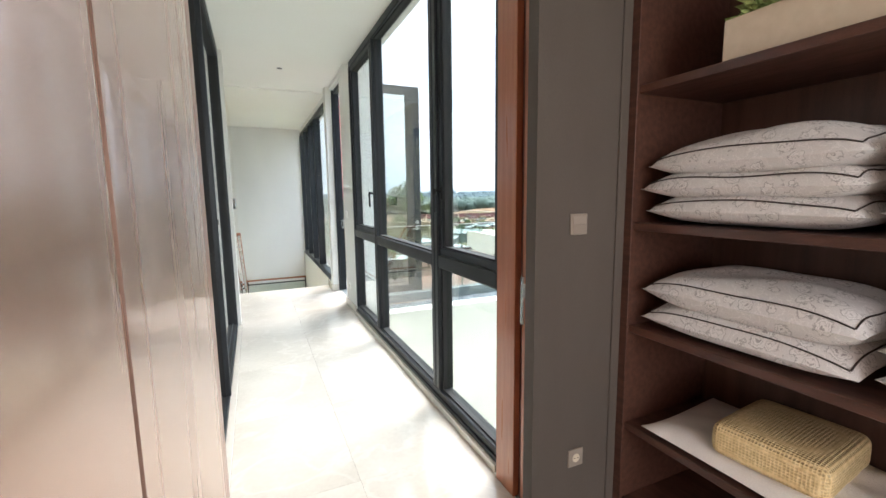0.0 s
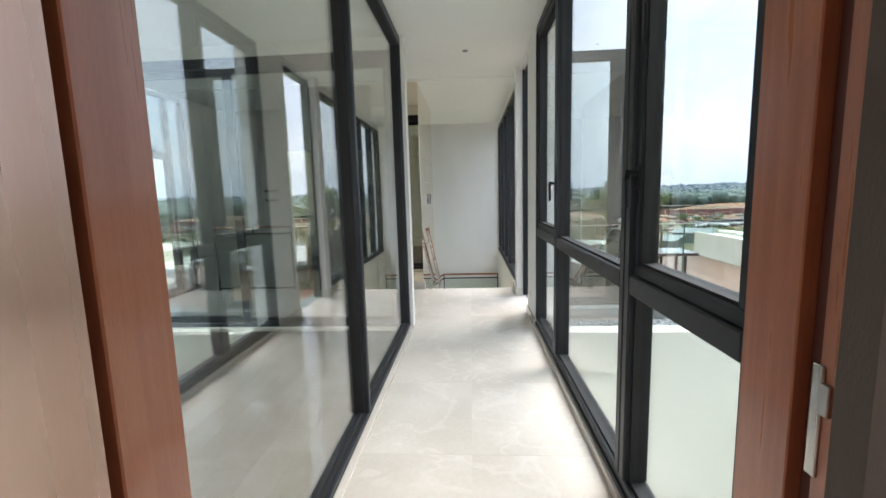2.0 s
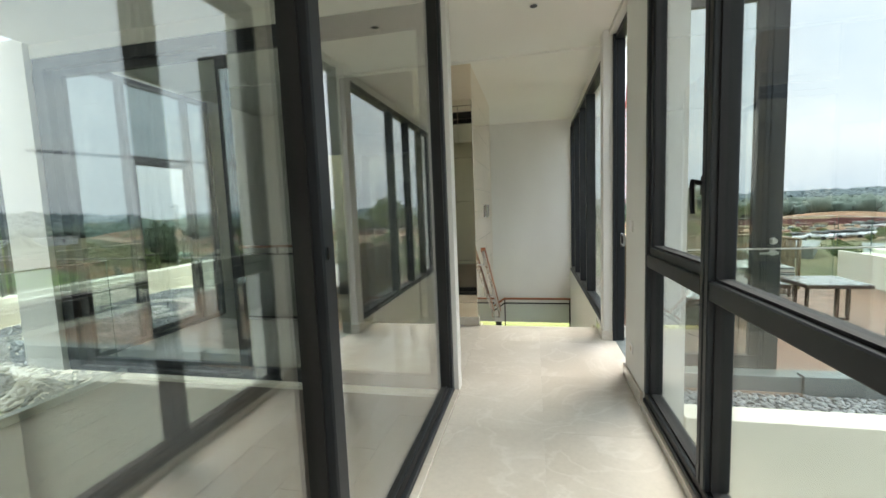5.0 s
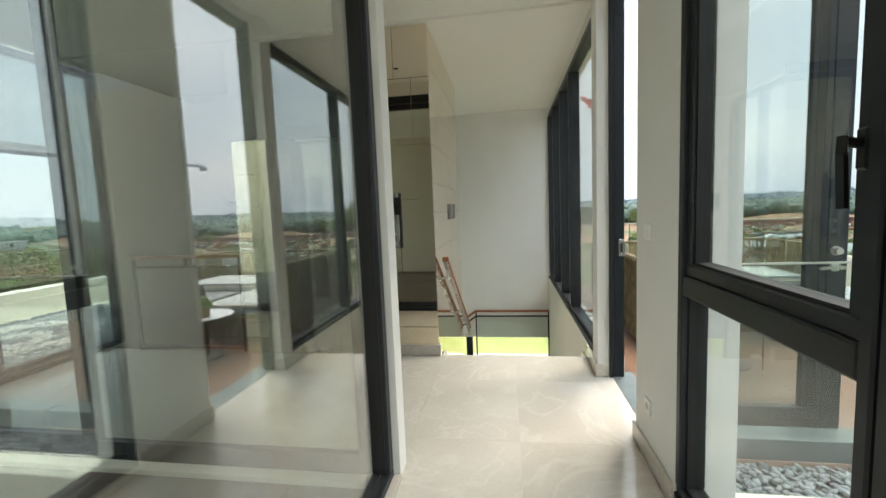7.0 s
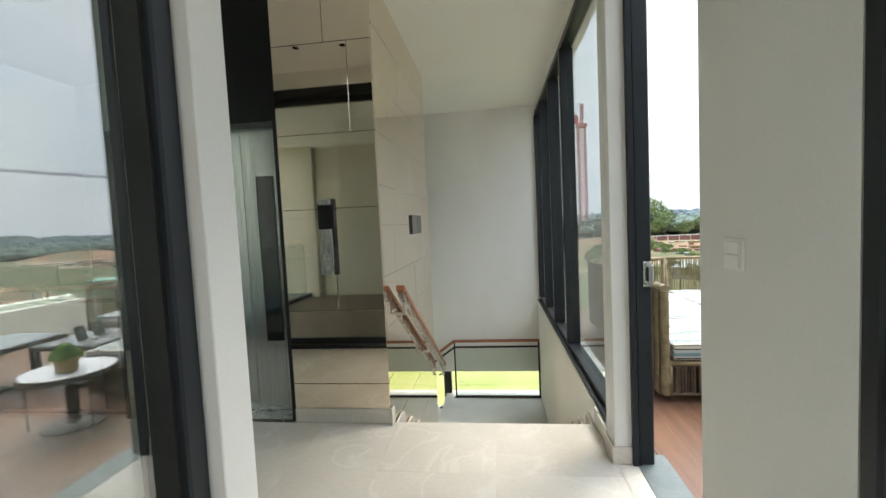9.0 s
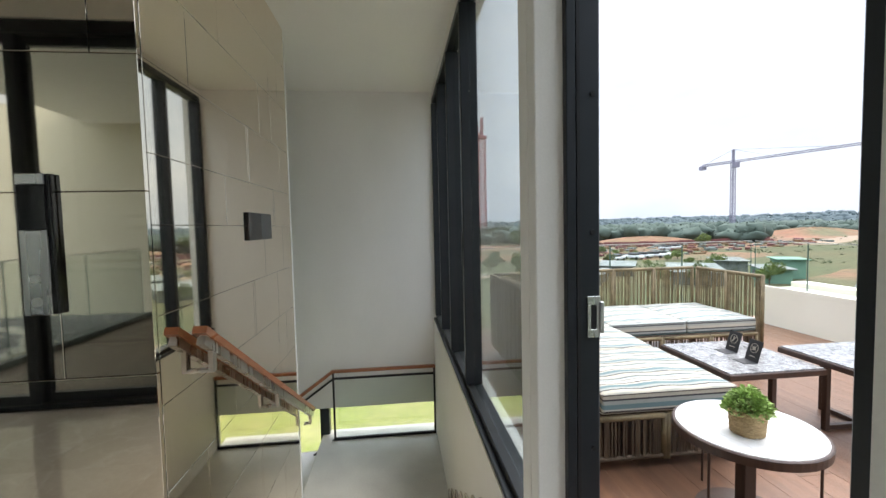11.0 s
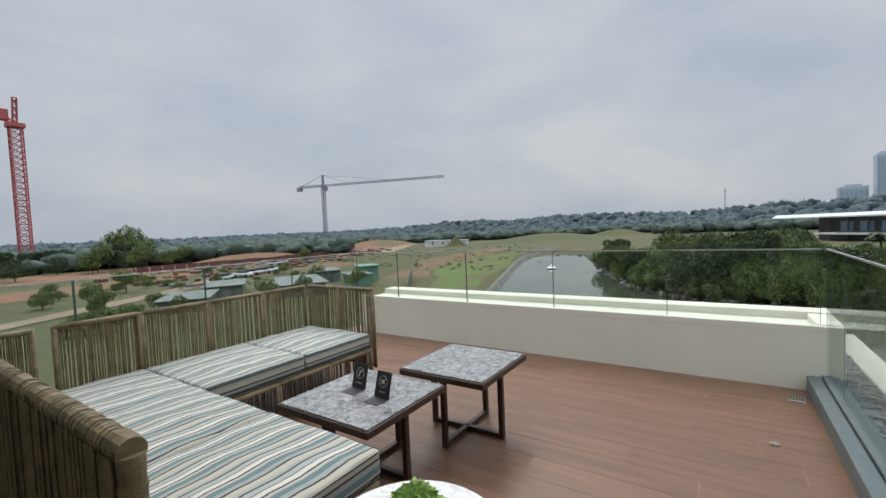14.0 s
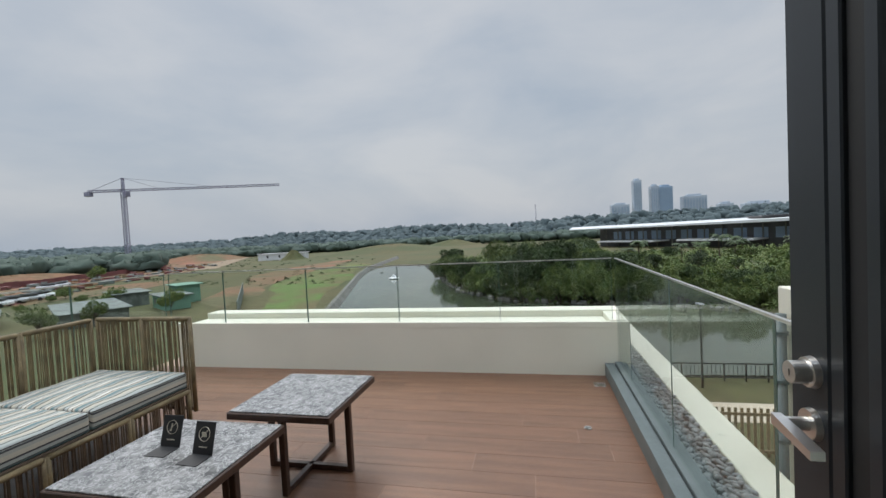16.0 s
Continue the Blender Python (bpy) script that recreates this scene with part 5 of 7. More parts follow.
sofa = thing("outdoor_sofa", (2.6, 8.6, 0), "L-shaped outdoor sofa of woven olive brown rattan cord", "sofa")
ZS = 0.275
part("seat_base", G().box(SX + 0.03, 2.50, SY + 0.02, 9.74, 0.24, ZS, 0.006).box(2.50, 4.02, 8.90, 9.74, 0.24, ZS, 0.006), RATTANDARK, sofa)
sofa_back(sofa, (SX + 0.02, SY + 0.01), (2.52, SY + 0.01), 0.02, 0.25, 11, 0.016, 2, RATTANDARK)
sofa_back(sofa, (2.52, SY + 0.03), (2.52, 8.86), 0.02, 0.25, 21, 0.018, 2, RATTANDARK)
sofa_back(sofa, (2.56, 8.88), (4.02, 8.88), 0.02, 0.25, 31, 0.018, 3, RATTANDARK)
sofa_back(sofa, (SX, 9.78), (1.98, 9.78), 0.10, 0.80, 41, 0.017, 1)
sofa_back(sofa, (2.06, 9.78), (4.03, 9.78), 0.10, 0.80, 51, 0.017, 4)
sofa_back(sofa, (4.06, 8.86), (4.06, 9.77), 0.10, 0.80, 71, 0.017, 2)
sofa_back(sofa, (SX, SY), (SX, 9.77), 0.10, 0.78, 81, 0.017, 3)
part("back_lining", box(SX - 0.026, SX - 0.016, SY, 9.77, 0.04, 0.76, 0.003), RATTANDARK, sofa, "dark woven backing of the sofa arm")
oc = part("outer_cords", strands(G(), (SX - 0.036, SY), (SX - 0.036, 9.77), 0.02, 0.80, 0.0125, 0.0058, 91, 0.01), RATTAN, sofa, "dense upright rattan cords on the outside of the arm")
tagged(oc, kind="stuff")
wr = G()
wrnd = random.Random(92)
for k in range(150):
    y = SY - 0.01 + 0.0125 * k
    r = 0.036 + wrnd.uniform(-0.0025, 0.0025)
    wr.tube((SX - 0.008, y, 0.808), (SX - 0.008, y + 0.0118, 0.808 + wrnd.uniform(-0.002, 0.002)), r, n=12)
for k in range(61):
    z = 0.02 + 0.0128 * k
    wr.tube((SX - 0.008, SY, z), (SX - 0.008, SY, z + 0.0120), 0.032 + wrnd.uniform(-0.002, 0.002), n=12)
tagged(part("rail_wrap", wr, RATTAN, sofa, "thick wound rattan along the arm rail and post"), kind="stuff")
for x, y in ((SX + 0.05, SY + 0.06), (2.46, SY + 0.06), (2.46, 8.84), (SX + 0.05, 9.7), (3.98, 8.94), (3.98, 9.7)):
    part("foot", G().tube((x, y, TZ), (x, y, 0.24), 0.018, n=10), RATTANDARK, sofa)
CL = "blue and cream striped outdoor seat cushion on rattan sofa"
cushion(SX + 0.05, 2.54, SY, 8.197, ZS, 0.40, CL)
cushion(SX + 0.05, 2.54, 8.20, 8.982, ZS, 0.40, CL)
cushion(SX + 0.05, 2.54, 8.985, 9.74, ZS, 0.40, CL)
cushion(2.543, 3.308, 8.90, 9.74, ZS, 0.40, CL)
cushion(3.312, 4.03, 8.90, 9.74, ZS, 0.40, CL)


# ---- terrace: tables ----
def low_table(x0, x1, y0, y1, top, label):
    e = thing("coffee_table", ((x0 + x1) / 2, (y0 + y1) / 2, TZ), label, "table", "nesting coffee tables")
    part("tabletop", box(x0 + 0.012, x1 - 0.012, y0 + 0.012, y1 - 0.012, top - 0.006, top + 0.002, 0.002), TABLESTONE, e, "polished grey marble top")
    part("edge_band", box(x0, x1, y0, y1, top - 0.045, top - 0.006, 0.004), TABLEWOOD, e, "dark wood edge")
    q, cx, cy = 0.05, (x0 + x1) / 2, (y0 + y1) / 2
    cs = ((cx, y0 + q), (x1 - q, cy), (cx, y1 - q), (x0 + q, cy))
    for x, y in cs:
        part("leg", box(x - 0.017, x + 0.017, y - 0.017, y + 0.017, TZ, top - 0.045, 0.003), TABLEWOOD, e)
    part("cross_brace", G().beam((*cs[0], TZ + 0.02), (*cs[2], TZ + 0.02), 0.03, 0.03), TABLEWOOD, e)
    part("cross_brace", G().beam((*cs[1], TZ + 0.021), (*cs[3], TZ + 0.021), 0.03, 0.028), TABLEWOOD, e)
    return e


low_table(2.629, 3.303, 7.588, 8.280, 0.391, "low square coffee table with grey marble top")
low_table(3.320, 3.960, 7.343, 7.965, 0.4315, "taller square coffee table with grey marble top")


def table_card(x, y, z, turn, which):
    """A small black folded card stand with a ring and two unreadable strokes."""
    e = new("table_sign")
    e.location, e.rotation_euler = (x, y, z), (0, 0, radians(turn))
    tagged(e, "small folded black card stand with pale round mark", "table sign", "card stands on the table")
    o = Vector((0, 0, 0))
    ORIGIN[e.name] = o
    t = 0.28
    part("foot", box(-0.055, 0.055, -0.09, 0.0, 0.0, 0.003), BLACKCARD, e)
    part("face", G().add([(-0.055, 0.0, 0), (0.055, 0.0, 0), (0.055, t * 0.14, 0.14), (-0.055, t * 0.14, 0.14), (-0.055, 0.003, 0), (0.055, 0.003, 0), (0.055, t * 0.14 + 0.003, 0.14), (-0.055, t * 0.14 + 0.003, 0.14)],
                         [(0, 1, 2, 3), (7, 6, 5, 4), (0, 4, 5, 1), (1, 5, 6, 2), (2, 6, 7, 3), (3, 7, 4, 0)]), BLACKCARD, e)
    g = G()

    def at(u, v):
        return Vector((u, t * v - 0.0015, v))
    pts = [at(0.03 * math.cos(a * math.pi / 14), 0.088 + 0.03 * math.sin(a * math.pi / 14)) for a in range(28)]
    for a, b in zip(pts, pts[1:] + pts[:1]):
        g.tube(a, b, 0.0016, n=4, caps=False)
    g.tube(at(-0.02, 0.068), at(0.02, 0.108), 0.0016, n=4)
    if which:
        g2 = G().box(-0.012, 0.012, t * 0.085 - 0.003, t * 0.085 - 0.001, 0.075, 0.098)
    else:
        g2 = G().tube(at(-0.006, 0.07), at(-0.002, 0.105), 0.0028, n=4)
    part("ring_mark", g, GOLDINK, e)
    part("symbol", g2, GOLDINK, e)
    part("text_bar", box(-0.022, 0.022, t * 0.035 - 0.003, t * 0.035 - 0.0005, 0.031, 0.036), GOLDINK, e)
    return e


table_card(3.003, 8.018, 0.393, -90, 0)
table_card(2.957, 7.794, 0.393, -92, 1)

rt = thing("side_table", (2.20, 6.99, 0), "round side table with white marble top and dark rim", "table")
part("tabletop", G().lathe(2.20, 6.99, [(0.288, 0.383), (0.292, 0.388), (0.290, 0.392)], 56), WHITESTONE, rt, "white marble top")
part("rim", G().lathe(2.20, 6.99, [(0.285, 0.345), (0.303, 0.348), (0.305, 0.385), (0.300, 0.389), (0.292, 0.389)], 56), TABLEWOOD, rt, smooth=False)
part("stem", box(2.17, 2.23, 6.96, 7.02, TZ, 0.345, 0.003), TABLEWOOD, rt)
part("foot_plate", G().lathe(2.20, 6.99, [(0.20, TZ), (0.205, TZ + 0.006), (0.20, TZ + 0.012)], 40), TABLEWOOD, rt)
for a in (200, 330, 90):
    x, y = 2.20 + 0.28 * math.cos(radians(a)), 6.99 + 0.28 * math.sin(radians(a))
    part("rod", G().tube((x, y, TZ), (x, y, 0.35), 0.006, n=8), TABLEWOOD, rt)
pot = thing("potted_plant", (2.15, 6.93, 0.392), "small leafy green plant in a woven straw pot", "plant")
part("pot", G().lathe(2.15, 6.93, [(0.055, 0.392), (0.062, 0.396), (0.066, 0.43), (0.069, 0.47), (0.071, 0.505), (0.066, 0.505), (0.064, 0.49)], 28), BASKET, pot, "woven straw pot")
wv = G()
for k in range(9):
    z = 0.400 + 0.0125 * k
    r = 0.0625 + 0.0085 * k / 8
    ring = [(2.15 + (r + 0.0018 * (-1) ** (i + k)) * math.cos(i * math.pi / 20), 6.93 + (r + 0.0018 * (-1) ** (i + k)) * math.sin(i * math.pi / 20), z) for i in range(40)]
    for a, b in zip(ring, ring[1:] + ring[:1]):
        wv.tube(a, b, 0.0052, n=5, caps=False)
part("weave", wv, BASKET, pot)
part("soil", G().tube((2.15, 6.93, 0.48), (2.15, 6.93, 0.49), 0.064, n=20), GRAVELBED, pot)
part("foliage", leaves(2.15, 6.93, 0.485, 0.092, 0.092, 0.12, 900, 0.026, 17, 1.6), LEAFBRIGHT, pot, "bright green small leaved foliage")

# ---- west balcony ----
solid("floor_balcony_bed", box(-3.42, -0.39, 1.365, 5.10, -0.22, -0.03), GRAVELBED, "dark grout bed under balcony plank tiles", "floor", S)
BALC = bpy.data.objects["floor_balcony_bed"]
solid("kerb_west", box(-3.50, -3.42, 1.365, 5.10, -0.22, 0.05, 0.004), GREYMETAL, "grey metal channel holding the balcony glass", "kerb", S)
glass_rail("railing_west", (-3.46, 1.55), (-3.46, 5.05), 0.03, 1.08, [1.17, 2.34], "frameless glass railing on the west balcony")
solid("roof_garden", G().box(-9.5, -3.50, 1.36, 5.04, -7.0, 0.02).box(-9.5, -4.31, 5.04, 11.0, -7.0, 0.02), CREAM, "flat planted roof beside the balcony", "roof", S)


def swirl(x, y):
    dx, dy = x + 5.0, y - 3.6
    r, a = math.hypot(dx, dy), math.atan2(dy, dx)
    if abs(math.hypot(x + 5.6, y - 7.2) - 0.75) < 0.09 or abs(math.hypot(x + 5.5, y - 7.1) - 0.3) < 0.08:
        return True
    return abs(r - (0.55 + 0.16 * a)) < 0.09 or abs(r - 1.35 - 0.12 * math.sin(2 * a)) < 0.09


def on_roof(x, y):
    return y < 5.0 or x < -4.62 or (y > 5.4 and x < -4.34)


pebbles("pebble_garden", -6.7, -3.55, 1.4, 9.0, 0.035, 0.045, PEBBLE, "raked grey pebble bed with pale swirls", 8, lambda x, y: on_roof(x, y) and not swirl(x, y), 1)
pebbles("pebble_swirl", -6.7, -3.55, 1.4, 9.0, 0.05, 0.045, PEBBLEWHITE, "pale pebbles laid in a swirl", 9, lambda x, y: on_roof(x, y) and swirl(x, y), 1)
solid("parapet_west", G().box(-7.2, -6.9, 4.2, 10.5, 0.02, 0.42, 0.006).box(-9.4, -6.9, 3.9, 4.2, 0.02, 0.32, 0.006), CREAM, "low cream rendered wall on the roof garden", "parapet", S)
ss = thing("slat_screen", (-7.3, 6.6, 0.4), "tall dark metal slat screen on the cream wall", "screen")
for i in range(14):
    y = 5.85 + i * 0.115
    part("slat", box(-7.12, -7.04, y, y + 0.05, 0.42, 2.45, 0.003), SLATMETAL, ss)
for i in range(9):
    x = -7.2 - i * 0.13
    part("slat", box(x - 0.05, x, 5.78, 5.86, 0.42, 2.45, 0.003), SLATMETAL, ss)
part("top_frame", G().box(-8.4, -7.03, 5.77, 5.87, 2.45, 2.52, 0.003).box(-7.13, -7.03, 5.87, 7.45, 2.45, 2.52, 0.003), SLATMETAL, ss)


# ---- landscape ----
GZ = -7.0


def flat(name, pts, z, material, label, category, kind=S, rag=0.0, seed=0):
    """A level patch with a slightly ragged outline."""
    rnd = random.Random(seed)
    ring = []
    for (x0, y0), (x1, y1) in zip(pts, pts[1:] + pts[:1]):
        n = max(1, int(math.hypot(x1 - x0, y1 - y0) / 6)) if rag else 1
        for i in range(n):
            t = i / n
            ring.append((x0 + (x1 - x0) * t + (rnd.uniform(-rag, rag) if i else 0), y0 + (y1 - y0) * t + (rnd.uniform(-rag, rag) if i else 0), z))
    bm = bmesh.new()
    f = bm.faces.new([bm.verts.new(p) for p in ring])
    bmesh.ops.triangulate(bm, faces=[f])
    if sum(q.normal.z for q in bm.faces) < 0:
        bmesh.ops.reverse_faces(bm, faces=bm.faces[:])
    me = bpy.data.meshes.new(name)
    bm.to_mesh(me)
    bm.free()
    me.materials.append(material)
    ob = new(name, me)
    ORIGIN[ob.name] = Vector((0, 0, 0))
    return tagged(ob, label, category, "", kind)


flat("ground", [(-2500, -2500), (2500, -2500), (2500, 2500), (-2500, 2500)], GZ, GRASS, "wide rough meadow reaching the horizon", "ground")
LAKE = [(26, -60), (26, -6), (25.8, -1.3), (25.5, 6), (27, 14), (33, 24), (43.5, 28.3), (85, 42.8), (101.8, 47.7), (112, 44.4), (110.4, 35), (82, 25.5), (58.5, 16.6), (50, 9.8), (47.5, 1.2), (45.6, -6.4), (41, -14), (38, -60)]
flat("water", LAKE, GZ + 0.12, WATER, "still green grey lake", "water")
flat("lawn", [(-60, 11.2), (14, 11.2), (14, 34), (-60, 40)], GZ + 0.03, SUNLAWN, "yellow green lawn below the house, sunlight in its colour", "lawn", rag=0.6, seed=2)
flat("ground_garden", [(6.6, -60), (25.4, -60), (25.4, 11), (6.6, 11)], GZ + 0.03, GRASS, "olive brown garden strip by the lake", "lawn")
flat("pavement", [(20.3, -60), (22.4, -60), (22.3, 10), (20.3, 10)], GZ + 0.06, PATHSTONE, "pale paved lakeside path", "path")
flat("pavement_near", [(6.6, -60), (16.8, -60), (16.8, 9), (6.6, 9)], GZ + 0.06, BANKSTONE, "grey paved yard beside the house", "path")
flat("ground_bank_lawn", [(44, 31), (100, 51), (130, 60), (128, 66), (95, 62), (66, 52), (45, 39)], GZ + 0.05, LAWN, "bright green strip along the bank", "lawn", rag=2.0, seed=5)
flat("ground_soil_near", [(48, 46), (66, 52.5), (95, 63), (150, 74), (150, 82), (100, 77), (70, 64), (54, 56)], GZ + 0.05, SOIL, "bare red earth track", "soil", rag=2.6, seed=6)
flat("ground_soil_far", [(40, 128), (75, 112), (120, 118), (165, 140), (230, 205), (215, 225), (150, 180), (100, 165), (40, 170), (-20, 190), (-20, 150)], GZ + 0.06, SOIL, "broad red earth building ground", "soil", rag=2.5, seed=7)
flat("ground_soil_mid", [(52, 88), (70, 84), (92, 96), (80, 104), (58, 100)], GZ + 0.05, SOIL, "patch of red earth", "soil", rag=1.5, seed=8)
flat("road", [(118, 122), (128, 116), (250, 190), (246, 196)], GZ + 0.09, DIRTROAD, "pale dirt road across the fields", "road", rag=0.4, seed=9)

bk = G()
for (x0, y0), (x1, y1) in (((33, 24), (43.5, 28.3)), ((43.5, 28.3), (85, 42.8)), ((85, 42.8), (101.8, 47.7)), ((101.8, 47.7), (150, 56))):
    d = Vector((x1 - x0, y1 - y0, 0)).normalized()
    s = Vector((-d.y, d.x, 0))
    a, b = Vector((x0, y0, GZ)), Vector((x1, y1, GZ))
    up = Vector((0, 0, 1))
    bk.add([a - s * 0.3, b - s * 0.3, b + s * 0.35 + up * 0.8, a + s * 0.35 + up * 0.8, b + s * 0.8 + up * 0.8, a + s * 0.8 + up * 0.8, b + s * 1.2, a + s * 1.2], [(0, 1, 2, 3), (3, 2, 4, 5), (5, 4, 6, 7)])
solid("embankment", bk, BANKSTONE, "sloping grey stone embankment along the lake", "embankment", S)
rb = G()
rndb = random.Random(12)
for (x0, y0), (x1, y1) in zip(LAKE[9:], LAKE[10:]):
    n = max(2, int(math.hypot(x1 - x0, y1 - y0) / 0.8))
    for i in range(n):
        t = i / n
        x, y = x0 + (x1 - x0) * t + rndb.uniform(0, 0.9), y0 + (y1 - y0) * t + rndb.uniform(-0.5, 0.5)
        s = rndb.uniform(0.12, 0.32)
        rb.box(x - s, x + s, y - s, y + s, GZ - 0.1, GZ + rndb.uniform(0.15, 0.5), 0.08, (rndb.uniform(0, 90), (x, y, GZ)))
solid("bank_stones", rb, BANKSTONE, "rough grey stones along the far bank", "stones", "stuff")


def mound(name, x, y, rx, ry, h, material, label, seed):
    ph = random.Random(seed).uniform(0, 6)

    def fn(u, v):
        a, r = 2 * math.pi * u, v
        w = 1 + 0.12 * math.sin(3 * a + ph) + 0.07 * math.sin(7 * a + 2 * ph)
        return (x + rx * r * w * math.cos(a), y + ry * r * w * math.sin(a), GZ + h * (math.cos(math.pi * min(1, r)) * 0.5 + 0.5) * (1 + 0.1 * math.sin(9 * a + 6 * r)))
    return solid(name, G().sheet(40, 10, lambda u, v: fn(u, 1 - v)), material, label, "mound", S, True)


mound("mound_field", 240, 90, 75, 34, 3.4, GRASS, "low grassy rise in the meadow", 1)
mound("mound_small", 172, 113, 8, 6, 4.0, GRASS, "small overgrown earth mound", 2)
mound("mound_far", 290, 62, 30, 22, 3.6, GRASS, "long overgrown earth bank", 3)
mound("mound_soil", 190, 180, 40, 18, 3.6, SOIL, "heap of red earth", 4)
mound("mound_soil_west", 90, 150, 36, 12, 2.6, SOIL, "heap of red earth", 5)

JIT = random.Random(77)


def clump_shape(sub):
    b = bmesh.new()
    bmesh.ops.create_icosphere(b, subdivisions=sub, radius=1)
    b.verts.ensure_lookup_table()
    v = [q.co.copy() for q in b.verts]
    f = [tuple(q.index for q in p.verts) for p in b.faces]
    b.free()
    return v, f


ICO = clump_shape(2)


def woods(name, spots, material, label):
    """Far woods: a rough canopy of lumpy crowns. spots: (x, y, width, top)."""
    g = G()
    for x, y, w, top in spots:
        o = Vector((JIT.uniform(0, 99), JIT.uniform(0, 99), 0))
        h = min((top - GZ) * 0.5, w * 0.85)
        c = Vector((x, y, top - h))
        g.add([c + Vector((v.x * w, v.y * w, v.z * h)) * (0.88 + 0.48 * noise.noise(v * 1.9 + o) + 0.34 * noise.noise(v * 5.0 + o)) for v in ICO[0]], ICO[1])
        for _ in range(26):
            d = Vector((JIT.gauss(0, 1), JIT.gauss(0, 1), JIT.gauss(0.45, 1))).normalized()
            p = c + Vector((d.x * w, d.y * w, d.z * h)) * (0.88 + 0.48 * noise.noise(d * 1.9 + o) + 0.34 * noise.noise(d * 5.0 + o)) * JIT.uniform(0.92, 1.10)
            q = Vector((JIT.gauss(0, 1), JIT.gauss(0, 1), JIT.gauss(0, 1))).normalized() * w * JIT.uniform(0.06, 0.13)
            r = d.cross(q) * JIT.uniform(0.6, 1.0)
            g.add([p - q, p + r, p + q + d * w * 0.02, p - r], [(0, 1, 2, 3)])
    return solid(name, g, material, label, "woods", "stuff", True)


RID = [(-160, 620, 7), (60, 600, 6), (250, 600, 6), (500, 585, 8), (500, 512, 8.0), (500, 400, 9.5), (500, 332, 14), (500, 280, 13.5), (500, 234, 10.8), (500, 173, 13.5), (500, 122, 13.5), (500, 36, 10), (500, -41, 14.5), (500, -140, 16), (500, -320, 17), (420, -520, 14)]
spots, spots2 = [], []
for (x0, y0, z0), (x1, y1, z1) in zip(RID, RID[1:]):
    n = int(math.hypot(x1 - x0, y1 - y0) / 5)
    for i in range(n):
        t = i / n
        z = z0 + (z1 - z0) * t
        for k in range(6):
            d = JIT.uniform(-0.035, 0.035) - 0.035 * k
            spots.append(((x0 + (x1 - x0) * t) * (1 + d) + JIT.uniform(-4, 4), (y0 + (y1 - y0) * t) * (1 + d) + JIT.uniform(-4, 4), JIT.uniform(4.5, 8.0), z - (z - GZ - 4) * 0.17 * k + JIT.uniform(-1.2, 0.5)))
hill = G()
for (x0, y0, z0), (x1, y1, z1) in zip(RID, RID[1:]):
    hill.add([(x0 * 0.79, y0 * 0.79, GZ), (x1 * 0.79, y1 * 0.79, GZ), (x1, y1, z1 - 5.5), (x0, y0, z0 - 5.5), (x1 * 1.2, y1 * 1.2, GZ), (x0 * 1.2, y0 * 1.2, GZ)], [(3, 2, 1, 0), (5, 4, 2, 3)])
solid("ground_ridge", hill, FARLEAF2, "haze-tinted wooded slope along the horizon", "hill", S)
woods("forest_ridge", spots, FARLEAF2, "haze-tinted wooded ridge along the horizon")
for a in range(0, 1400):
    t = JIT.random()
    ang = radians(-8 + 90 * t)
    r = JIT.uniform(285, 345) if t < 0.62 else JIT.uniform(185, 300)
    x, y = r * math.cos(ang), r * math.sin(ang)
    if 40 < y < 130 and r < 320:
        continue
    spots2.append((x, y, JIT.uniform(3.2, 6.0), -7 + JIT.uniform(4.0, 6.8) * (1.0 if t < 0.55 else 1.12)))
woods("forest_belt", spots2, FARLEAF, "belt of haze-tinted green woods beyond the fields")
ring = []
for a in range(500):
    ang = radians(JIT.uniform(92, 268))
    r = JIT.uniform(90, 150)
    ring.append((r * math.cos(ang), r * math.sin(ang), JIT.uniform(3, 6), -7 + JIT.uniform(6, 9.5)))
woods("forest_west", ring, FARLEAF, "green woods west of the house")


# ---- trees ----
def branch(g, p0, p1, r0, r1, seed):
    rnd = random.Random(seed)
    p = Vector(p0)
    for i in range(3):
        q = Vector(p0).lerp(Vector(p1), (i + 1) / 3) + (Vector((rnd.uniform(-1, 1), rnd.uniform(-1, 1), 0)) * 0.12 if i < 2 else Vector())
        g.tube(p, q, r0 + (r1 - r0) * i / 3, r0 + (r1 - r0) * (i + 1) / 3, n=7, caps=False)
        p = q


